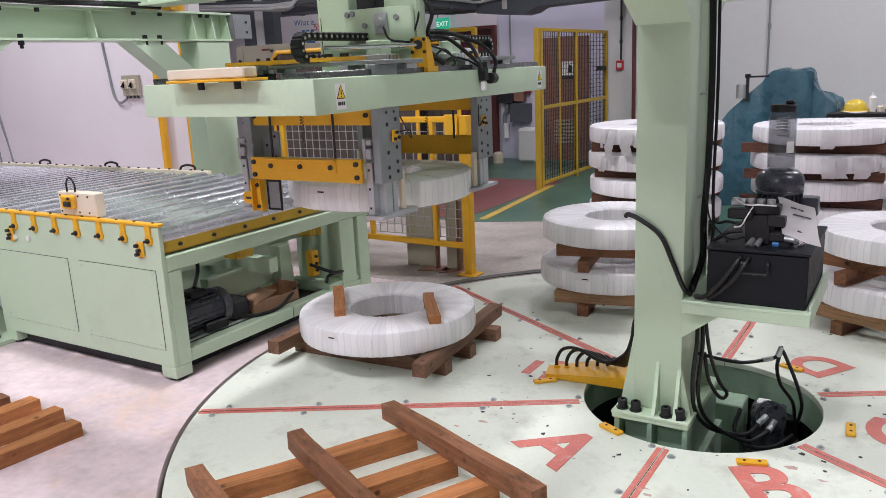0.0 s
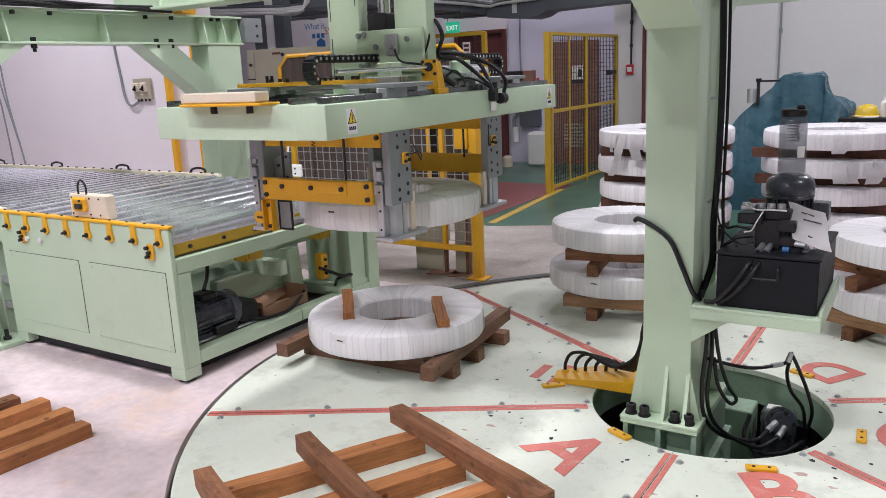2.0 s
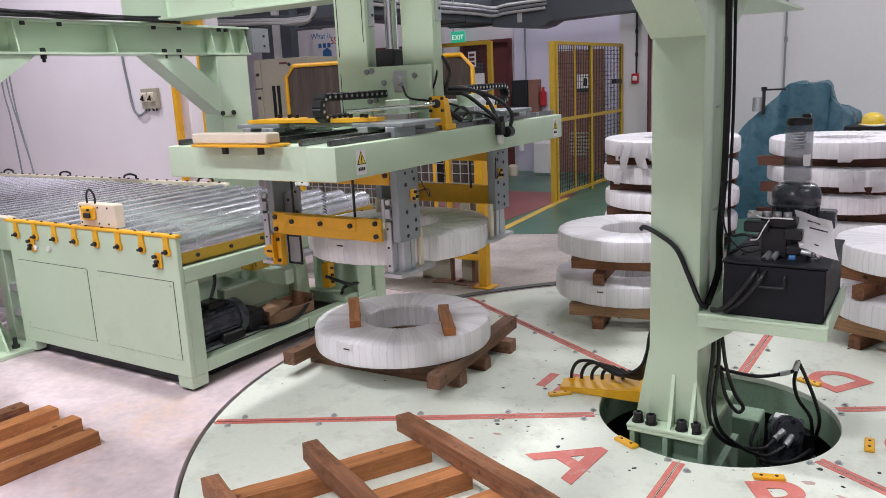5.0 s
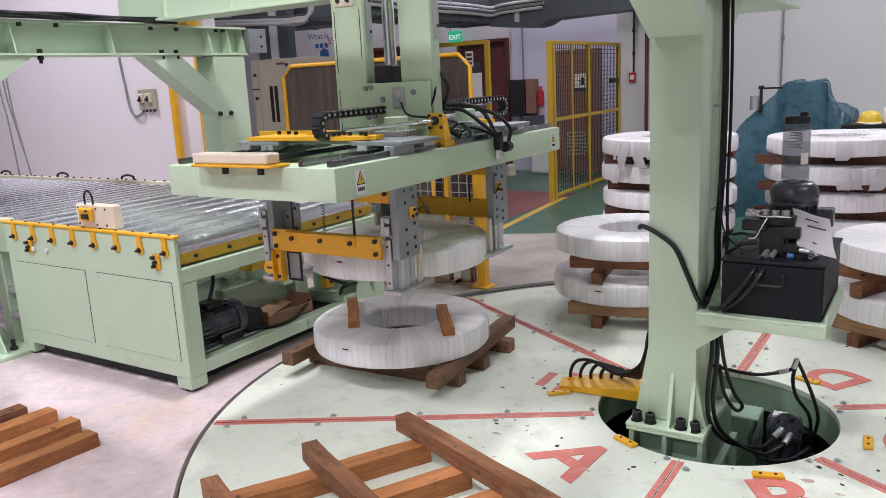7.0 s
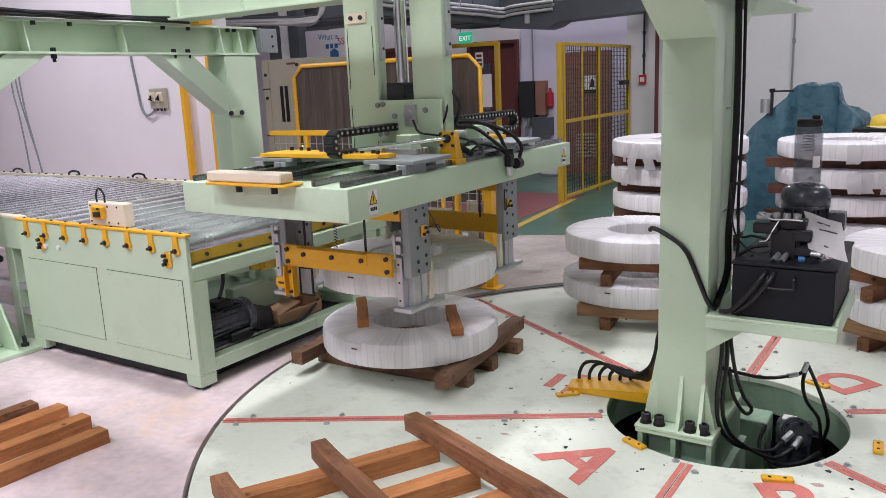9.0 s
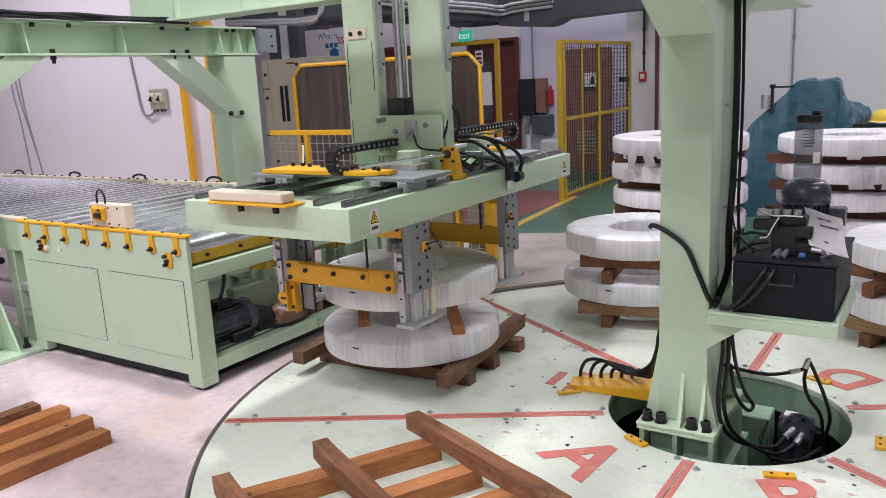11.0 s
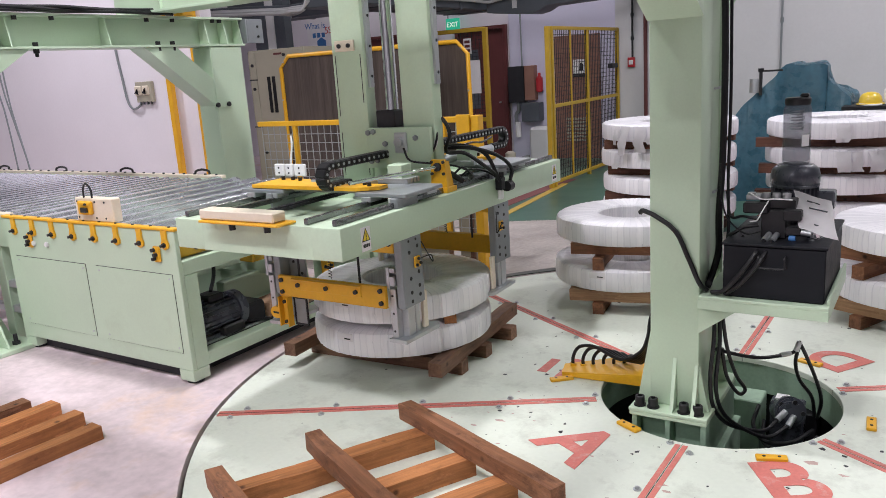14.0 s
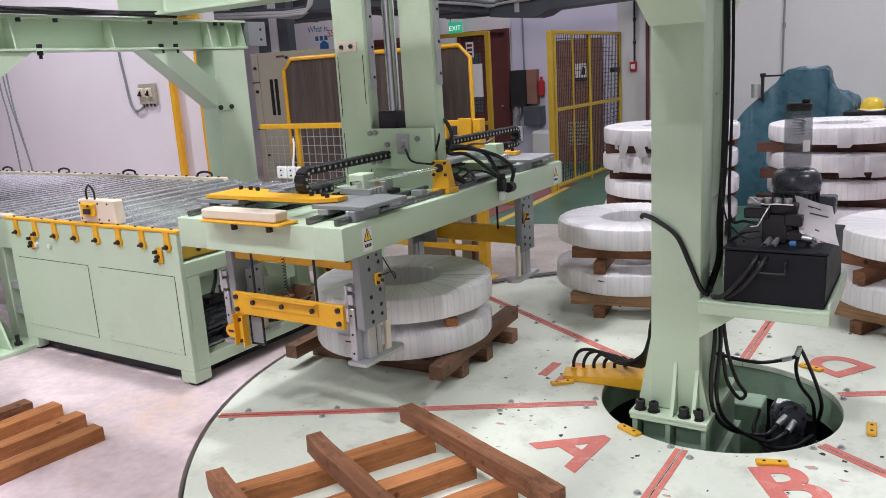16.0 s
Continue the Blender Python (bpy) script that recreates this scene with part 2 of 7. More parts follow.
def clear_mat(name, col):
    """Thin clear plastic: mostly see-through, with a glossy skin."""
    m = bpy.data.materials.new(name)
    m.use_nodes = True
    n, l = m.node_tree.nodes, m.node_tree.links
    b = n["Principled BSDF"]
    b.inputs["Base Color"].default_value = (0.22, 0.23, 0.25, 1)
    b.inputs["Roughness"].default_value = 0.12
    tr, mx = n.new("ShaderNodeBsdfTransparent"), n.new("ShaderNodeMixShader")
    tr.inputs[0].default_value = (*col, 1)
    mx.inputs[0].default_value = 0.22
    l.new(tr.outputs[0], mx.inputs[1])
    l.new(b.outputs[0], mx.inputs[2])
    l.new(mx.outputs[0], n["Material Output"].inputs[0])
    return m


def glow_mat(name, col, strength):
    m = bpy.data.materials.new(name)
    m.use_nodes = True
    b = m.node_tree.nodes["Principled BSDF"]
    b.inputs["Base Color"].default_value = (*col, 1)
    b.inputs["Emission Color"].default_value = (*col, 1)
    b.inputs["Emission Strength"].default_value = strength
    return m


RAILSTEEL = mat("oiled_rail_steel", (0.20, 0.20, 0.21), 0.25, 0.9, var=0.15, scale=12)
SIGNYELLOW = mat("sign_yellow", (0.80, 0.62, 0.04), 0.5, var=0.05)
SMOKEGLASS = clear_mat("smoky_bottle_plastic", (0.90, 0.905, 0.92))
OLIVEYELLOW = mat("dull_yellow_paint", (0.55, 0.35, 0.03), 0.45, var=0.1, scale=8, bump=0.03)
LAMPGLOW = glow_mat("lamp_diffuser", (1, 0.98, 0.95), 6)
EXITGREEN = glow_mat("lit_exit_green", (0.02, 0.33, 0.20), 0.8)
EXITWHITE = glow_mat("lit_exit_white", (0.8, 0.85, 0.8), 0.7)


# ---- mesh helpers ----
ORIGIN = {}


def thing(name, at, label, category, group="", kind=""):
    ob = new(name)
    ob.location = at
    ORIGIN[ob] = Vector(at)
    return tagged(ob, label, category, group, kind)


def finish(name, bm, material, smooth=None):
    me = bpy.data.meshes.new(name)
    bmesh.ops.recalc_face_normals(bm, faces=bm.faces)
    bm.to_mesh(me)
    bm.free()
    me.materials.append(material)
    if smooth:
        me.shade_smooth()
        me.set_sharp_from_angle(angle=radians(smooth))
    return me


def part(name, bm, material, parent, label="", smooth=35):
    """Links a bmesh in world places as one mesh object under a thing or a part."""
    o = ORIGIN[parent]
    bmesh.ops.translate(bm, verts=bm.verts, vec=-o)
    ob = new(name, finish(name, bm, material, smooth))
    ob.parent = parent
    ORIGIN[ob] = o
    return tagged(ob, label)


def solid(name, bm, material, label, category, group="", kind="", smooth=35, at=None):
    """A thing that is one mesh, with its origin at the middle of its base."""
    if at is None:
        xs, ys, zs = zip(*[v.co for v in bm.verts])
        at = ((min(xs) + max(xs)) / 2, (min(ys) + max(ys)) / 2, min(zs))
    at = Vector(at)
    bmesh.ops.translate(bm, verts=bm.verts, vec=-at)
    ob = new(name, finish(name, bm, material, smooth))
    ob.location = at
    ORIGIN[ob] = at
    return tagged(ob, label, category, group, kind)


def B():
    return bmesh.new()


def box(bm, x0, x1, y0, y1, z0, z1, bev=0.0, turn=0.0, seg=1):
    """A box; turn: degrees about its own upright axis."""
    c = Vector(((x0 + x1) / 2, (y0 + y1) / 2, (z0 + z1) / 2))
    m = Matrix.Translation(c) @ Matrix.Rotation(radians(turn), 4, "Z") @ Matrix.Diagonal((abs(x1 - x0), abs(y1 - y0), abs(z1 - z0), 1))
    r = bmesh.ops.create_cube(bm, size=1, matrix=m)
    if bev:
        es = list({e for v in r["verts"] for e in v.link_edges})
        bmesh.ops.bevel(bm, geom=es, offset=bev, segments=seg, affect="EDGES", profile=0.5)
    return bm


def beam(bm, p, q, w, h, bev=0.0, up=(0, 0, 1)):
    """A bar of section w by h from p to q."""
    p, q = Vector(p), Vector(q)
    d = (q - p)
    z = d.normalized()
    x = Vector(up).cross(z)
    if x.length < 1e-6:
        x = Vector((1, 0, 0))
    x.normalize()
    y = z.cross(x)
    m = Matrix((x, y, z)).transposed().to_4x4()
    m.translation = (p + q) / 2
    r = bmesh.ops.create_cube(bm, size=1, matrix=m @ Matrix.Diagonal((w, h, d.length, 1)))
    if bev:
        es = list({e for v in r["verts"] for e in v.link_edges})
        bmesh.ops.bevel(bm, geom=es, offset=bev, segments=1, affect="EDGES")
    return bm


def cyl(bm, p, q, r, seg=16, r2=None, bev=0.0):
    p, q = Vector(p), Vector(q)
    d = q - p
    m = Matrix.Translation((p + q) / 2) @ d.to_track_quat("Z", "Y").to_matrix().to_4x4()
    res = bmesh.ops.create_cone(bm, cap_ends=True, segments=seg, radius1=r, radius2=r if r2 is None else r2, depth=d.length, matrix=m)
    if bev:
        es = [e for e in {e for v in res["verts"] for e in v.link_edges} if any(len(f.verts) > 4 for f in e.link_faces)]
        bmesh.ops.bevel(bm, geom=es, offset=bev, segments=2, affect="EDGES")
    return bm


def smooth_path(pts, n=8):
    """A Catmull-Rom curve through the points."""
    P = [Vector(p) for p in pts]
    P = [2 * P[0] - P[1]] + P + [2 * P[-1] - P[-2]]
    out = []
    for i in range(1, len(P) - 2):
        for k in range(n):
            t = k / n
            a, b, c, d = P[i - 1], P[i], P[i + 1], P[i + 2]
            out.append(0.5 * ((2 * b) + (c - a) * t + (2 * a - 5 * b + 4 * c - d) * t * t + (3 * b - a - 3 * c + d) * t ** 3))
    return out + [P[-2]]


def tube(bm, pts, r, seg=8, n=8):
    """A hose or cable through the points."""
    path = smooth_path(pts, n) if n > 1 else [Vector(p) for p in pts]
    rings = []
    side = None
    for i, c in enumerate(path):
        d = (path[min(i + 1, len(path) - 1)] - path[max(i - 1, 0)]).normalized()
        if side is None:
            side = d.orthogonal().normalized()
        side = (side - d * side.dot(d)).normalized()
        w = d.cross(side)
        rings.append([bm.verts.new(c + r * (math.cos(a) * side + math.sin(a) * w)) for a in [2 * math.pi * k / seg for k in range(seg)]])
    for a, b in zip(rings, rings[1:]):
        for k in range(seg):
            bm.faces.new((a[k], a[(k + 1) % seg], b[(k + 1) % seg], b[k]))
    bm.faces.new(rings[0][::-1])
    bm.faces.new(rings[-1])
    return bm


def lathe(bm, c, profile, seg=48, a0=0.0, a1=2 * math.pi):
    """Turns (radius, height) points about the upright line through c."""
    full = abs(a1 - a0 - 2 * math.pi) < 1e-6
    k = seg if full else seg + 1
    rings = [[bm.verts.new((c[0] + r * math.cos(a0 + (a1 - a0) * i / seg), c[1] + r * math.sin(a0 + (a1 - a0) * i / seg), c[2] + z)) for r, z in profile] for i in range(k)]
    for i in range(seg):
        a, b = rings[i], rings[(i + 1) % k]
        for j in range(len(profile) - 1):
            bm.faces.new((a[j], b[j], b[j + 1], a[j + 1]))
    return bm


def prism(bm, pts, axis, lo, hi):
    """A flat outline of (a, b) points drawn out along axis x, y or z."""
    def place(a, b, c):
        return {"x": (c, a, b), "y": (a, c, b), "z": (a, b, c)}[axis]
    f = [bm.verts.new(place(a, b, lo)) for a, b in pts]
    g = [bm.verts.new(place(a, b, hi)) for a, b in pts]
    bm.faces.new(f)
    bm.faces.new(g[::-1])
    for i in range(len(pts)):
        j = (i + 1) % len(pts)
        bm.faces.new((f[i], f[j], g[j], g[i]))
    return bm


def bolt(bm, p, d, r=0.012, h=0.012):
    """A hexagon head standing on p along d."""
    p, d = Vector(p), Vector(d).normalized()
    return cyl(bm, p - d * 0.002, p + d * h, r, 6)


# ---- the setting ----
TC = (2.632, 1.017)      # the turntable's middle
TR, HR = 2.544, 0.562    # its rim and its centre opening


def floor():
    bm = B()
    n = 128
    ring, low, out = [], [], []
    for i in range(n):
        a = 2 * math.pi * i / n
        c, s = math.cos(a), math.sin(a)
        ring.append(bm.verts.new((TC[0] + (TR + 0.022) * c, TC[1] + (TR + 0.022) * s, 0)))
        low.append(bm.verts.new((TC[0] + (TR + 0.022) * c, TC[1] + (TR + 0.022) * s, -0.12)))
        k = 16 / max(abs(c), abs(s))
        out.append(bm.verts.new((TC[0] + k * c, TC[1] + k * s, 0)))
    for i in range(n):
        j = (i + 1) % n
        bm.faces.new((ring[i], out[i], out[j], ring[j]))
        bm.faces.new((low[i], ring[i], ring[j], low[j]))
    f = solid("floor", bm, CONCRETE, "worn pinkish grey concrete workshop floor with stains", "floor", kind="structure", at=(0, 0, 0))
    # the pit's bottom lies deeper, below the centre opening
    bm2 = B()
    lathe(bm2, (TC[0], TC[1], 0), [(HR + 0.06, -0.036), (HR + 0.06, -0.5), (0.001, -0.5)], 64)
    # the lining is coloured black to stand for the dark void
    part("pit_lining", bm2, PITBLACK, f, "pit lining below the table opening, black for its deep shade")
    bm = B()
    lathe(bm, (TC[0], TC[1], 0), [(HR + 0.03, -0.11), (TR + 0.03, -0.11)], 96)
    part("gap_bottom", bm, DARK, f)
    bm = B()
    pts = [(-4.2, 4.55), (-0.55, 4.62), (0.25, 4.95), (0.9, 4.72), (14, 4.7), (14, 9.6), (-4.2, 12)]
    prism(bm, pts, "z", 0.0005, 0.004)
    part("green_floor_paint", bm, GREENFLOOR, f, "dark green floor paint")
    bm = B()
    box(bm, -2.6, -0.84, 4.7, 7.6, 0.004, 0.008)
    part("red_floor_field", bm, REDFLOOR, f, "dull red floor marking")
    bm = B()
    beam(bm, (-0.60, 4.75, 0.007), (-0.84, 7.2, 0.007), 0.09, 0.006)
    part("yellow_floor_line", bm, LINEYELLOW, f, "yellow floor line")
    bm = B()
    pts = [(-1.6, 2.35), (0.35, 2.25), (0.75, 2.9), (1.3, 3.5), (1.9, 3.75), (2.0, 4.69), (0.9, 4.7), (0.25, 4.93), (-0.55, 4.6), (-1.6, 4.58)]
    prism(bm, pts, "z", 0.0005, 0.0035)
    part("rough_concrete_patch", bm, ROUGHCONC, f, "bare rough concrete strip")
    bm = B()
    lathe(bm, (TC[0], TC[1], 0), [(TR + 0.024, 0.001), (TR + 0.024, 0.008), (TR + 0.10, 0.008), (TR + 0.10, 0.001)], 40, radians(93), radians(166))
    part("rim_seal", bm, SEALGREY, f, "dark rubber seal along the turntable rim")
    return f


def turntable():
    t = thing("turntable", (TC[0], TC[1], 0), "pale green steel floor turntable with red sector lines", "turntable")
    gap = 0.0022
    for k in range(6):
        a0 = radians(209.2 + 60 * k)
        bm = B()
        lathe(bm, (TC[0], TC[1], 0), [(HR, -0.03), (HR, -0.003), (HR + 0.003, 0), (TR - 0.004, 0), (TR, -0.004), (TR, -0.05)], 28, a0 + gap, a0 + radians(60) - gap)
        part("sector_plate", bm, TABLE, t)
    # red bands along the joints, in two strips each
    for k in range(6):
        a = radians(209.2 + 60 * k)
        d, n = Vector((math.cos(a), math.sin(a), 0)), Vector((-math.sin(a), math.cos(a), 0))
        for s in (-1, 1):
            bm = B()
            c = Vector((TC[0], TC[1], 0.0012))
            p, q = c + d * (HR + 0.03) + n * s * 0.016, c + d * (TR - 0.015) + n * s * 0.016
            beam(bm, p, q, 0.023, 0.002)
            part("red_band", bm, REDPAINT, t, "worn red painted band")
        for rr in (0.62, 1.05, 1.5, 1.95, 2.42):
            for s in (-1, 1):
                bm = B()
                c = Vector((TC[0], TC[1], 0)) + d * (rr + 0.03 * s) + n * s * 0.05
                cyl(bm, c, c + Vector((0, 0, 0.003)), 0.017, 14)
                cyl(bm, c, c + Vector((0, 0, 0.011)), 0.010, 6)
                part("plate_bolt", bm, STEEL, t, "steel countersunk plate bolt")
    # inner rim ring seen below the plates
    bm = B()
    lathe(bm, (TC[0], TC[1], 0), [(HR + 0.004, -0.03), (HR + 0.004, -0.19), (HR + 0.02, -0.19)], 64)
    part("inner_rim", bm, PITGREEN, t)
    # letters, with their heads towards the middle
    for ch, ang, rad, size in (("A", 241.6, 0.885, 0.44), ("B", 301.8, 0.86, 0.44), ("C", 359, 0.92, 0.44), ("D", 56, 0.85, 0.37)):
        cu = bpy.data.curves.new("letter", "FONT")
        cu.body, cu.size, cu.align_x, cu.align_y, cu.extrude = ch, size, "CENTER", "CENTER", 0.0008
        cu.offset = 0.012
        ob = new("painted_letter", cu)
        cu.materials.append(REDPAINT)
        a = radians(ang)
        ob.parent = t
        ob.location = (rad * math.cos(a), rad * math.sin(a), 0.0022)
        ob.rotation_euler = (0, 0, a + math.pi / 2)
        tagged(ob, "red stencilled letter " + ch)
    for k, (rr, ww) in enumerate(((0.80, 0.30), (0.92, 0.20))):
        bm = B()
        a = radians(178)
        c = Vector((TC[0] + rr * math.cos(a), TC[1] + rr * math.sin(a), 0.001))
        beam(bm, c - Vector((0, ww / 2, 0)), c + Vector((0, ww / 2, 0)), 0.055, 0.002)
        part("letter_stroke", bm, REDPAINT, t)
    # small yellow stops
    for (x, y, a) in ((2.363, 0.495, -27), (2.985, 0.455, 19), (3.315, 0.95, -86), (2.981, 1.606, -22), (1.86, 0.885, 40)):
        bm = B()
        box(bm, x - 0.062, x + 0.062, y - 0.02, y + 0.02, 0.0005, 0.016, 0.003, turn=a)
        st = part("yellow_stop", bm, YELLOW, t, "yellow two-hole stop block")
        for s in (-1, 1):
            bm = B()
            c = Vector((x, y, 0.0155)) + Matrix.Rotation(radians(a), 3, "Z") @ Vector((s * 0.03, 0, 0))
            cyl(bm, c, c + Vector((0, 0, 0.002)), 0.007, 10)
            part("screw", bm, BLACK, st)
    # scattered dark scuffs and chips
    rng = random.Random(3)
    bm = B()
    for _ in range(330):
        a, rr = rng.uniform(0, 6.283), 0.59 + 1.9 * rng.random() ** 1.5
        x, y = TC[0] + rr * math.cos(a), TC[1] + rr * math.sin(a)
        s = 0.002 + 0.013 * rng.random() ** 4
        vs = [bm.verts.new((x + s * rng.uniform(0.4, 1.3) * math.cos(w), y + s * rng.uniform(0.4, 1.3) * math.sin(w), 0.0006)) for w in (0, 1.05, 2.1, 3.14, 4.2, 5.2)]
        bm.faces.new(vs)
    tagged(part("paint_chips", bm, DARK, t, "small dark chips in the paint"), kind="stuff")
    # faint reddish scuffs where old paint shows
    bm = B()
    for _ in range(46):
        a, rr = rng.uniform(3.3, 6.6), rng.uniform(0.62, 1.5)
        x, y, w0 = TC[0] + rr * math.cos(a), TC[1] + rr * math.sin(a), rng.uniform(0, 3)
        s = 0.008 + 0.03 * rng.random() ** 3
        bm.faces.new([bm.verts.new((x + s * rng.uniform(0.3, 1.4) * math.cos(w), y + 0.6 * s * rng.uniform(0.3, 1.4) * math.sin(w), 0.0004)) for w in (w0, w0 + 0.8, w0 + 1.6, w0 + 2.4, w0 + 3.2, w0 + 4, w0 + 4.8, w0 + 5.6)])
    tagged(part("paint_scuffs", bm, STAINPINK, t, "faded pinkish scuffs in the paint"), kind="stuff")
    return t


def coil(name_label, x, y, z, h=0.15, r=0.522, ri=0.226, group="", sticker=True, seed=0, tabs=0, turn=0, tab_from=-115, tab_len=0.2):
    """A steel coil wrapped in white film: a lathe of overlapping strips with rounded rims."""
    t = thing("wrapped_coil", (x, y, z), name_label, "coil", group)
    rng = random.Random(seed)
    bm = B()
    rings, n = [], 60
    e = 0.016
    prof = [(ri, e), (ri, h - e), (ri + e * 0.7, h - 0.004), (ri + 0.05, h), (r - 0.06, h + 0.001), (r - 0.022, h - 0.003), (r - 0.006, h - 0.012), (r, h - 0.03), (r + 0.001, h * 0.5), (r, 0.022), (r - 0.006, 0.008), (r - 0.03, 0), (ri + 0.03, 0), (ri, e)]
    for i in range(n):
        a0 = 2 * math.pi * (i + rng.uniform(-0.18, 0.18)) / n
        j0, j1, jz = rng.uniform(0, 0.0015), rng.uniform(-0.0022, 0.0), rng.uniform(-0.001, 0.001)
        for a, j in ((a0, j0 + 0.0012), (a0 + 0.05, j0), (a0 + 0.094, j1)):
            row = []
            for k, (q, zz) in enumerate(prof):
                out = 1 if q > (r + ri) / 2 else -1
                row.append(bm.verts.new((x + (q + out * j) * math.cos(a), y + (q + out * j) * math.sin(a), z + zz + (j * 0.6 + jz if zz > h * 0.8 else 0))))
            rings.append(row)
    m = len(rings)
    for i in range(m):
        a, b = rings[i], rings[(i + 1) % m]
        for k in range(len(prof) - 1):
            bm.faces.new((a[k], b[k], b[k + 1], a[k + 1]))
    bmesh.ops.remove_doubles(bm, verts=bm.verts, dist=1e-5)
    part("wrapping", bm, WRAP, t, smooth=28)
    if sticker:
        a = radians(-75 + turn)
        bm = B()
        lathe(bm, (x, y, z), [(r + 0.002, h * 0.62), (r + 0.0045, h * 0.62), (r + 0.0045, h * 0.90), (r + 0.002, h * 0.90)], 6, a - 0.11, a + 0.11)
        st = part("label", bm, PAPER, t, "white paper label")
        bm = B()
        lathe(bm, (x, y, z), [(r + 0.0048, h * 0.68), (r + 0.0055, h * 0.68), (r + 0.0055, h * 0.73), (r + 0.0048, h * 0.73)], 4, a + 0.0, a + 0.08)
        part("print_bar", bm, BLACK, st)
    for k in range(tabs):
        a = radians(tab_from + 11 * k + rng.uniform(-3, 3))
        bm = B()
        w = rng.uniform(0.06, 0.13)
        c, s = math.cos(a), math.sin(a)
        ln = tab_len * rng.uniform(0.55, 1.1)
        p = Vector((x + (r + 0.012) * c, y + (r + 0.012) * s, z + h * 0.9))
        side, bend = Vector((-s, c, 0)), rng.uniform(0.02, 0.07)
        sheet = []
        for i in range(6):
            u = i / 5
            mid = p + Vector((c, s, 0)) * bend * math.sin(u * 2.2) + Vector((0, 0, -ln * u))
            sheet.append([bm.verts.new(mid + side * (v * w * 0.5 + 0.02 * u * rng.uniform(-1, 1)) + Vector((c, s, 0)) * 0.008 * math.sin(3 * v + 4 * u + k)) for v in (-1, -0.33, 0.33, 1)])
        for ra, rb in zip(sheet, sheet[1:]):
            for v in range(3):
                bm.faces.new((ra[v], ra[v + 1], rb[v + 1], rb[v]))
        bmesh.ops.solidify(bm, geom=bm.faces, thickness=0.002)
        part("loose_film_tab", bm, PAPER, t)
    return t


def timber(p, q, w, h, material=WOOD, label="reddish brown hardwood timber", group="loose timbers", bev=0.004):
    """A squared timber from p to q, which are on its underside; slightly uneven."""
    p, q = Vector(p), Vector(q)
    d = q - p
    ang = math.atan2(d.y, d.x)
    bm = B()
    L = d.length
    n = 6
    rng = random.Random(int(1000 * (abs(p.x) + abs(q.y) + p.z)) % 9973)
    rows = []
    for i in range(n + 1):
        s = -L / 2 + L * i / n
        wob = rng.uniform(-0.004, 0.004)
        rows.append([bm.verts.new((s, sy * (w / 2 + rng.uniform(-0.003, 0.001)) + wob, sz * (h + rng.uniform(-0.004, 0.001)))) for sy, sz in ((-1, 0), (1, 0), (1, 1), (-1, 1))])
    for a, b in zip(rows, rows[1:]):
        for k in range(4):
            bm.faces.new((a[k], a[(k + 1) % 4], b[(k + 1) % 4], b[k]))
    bm.faces.new(rows[0])
    bm.faces.new(rows[-1][::-1])
    es = [e for e in bm.edges if len(e.link_faces) == 2 and e.calc_face_angle(0) > 0.7]
    bmesh.ops.bevel(bm, geom=es, offset=bev, segments=1, affect="EDGES")
    ob = new("timber", finish("timber", bm, material, 30))
    ob.matrix_basis = Matrix.Translation((p + q) / 2) @ Matrix.Rotation(ang, 4, "Z") @ Matrix.Rotation(-math.asin(d.z / L), 4, "Y")
    return tagged(ob, label, "timber", group)


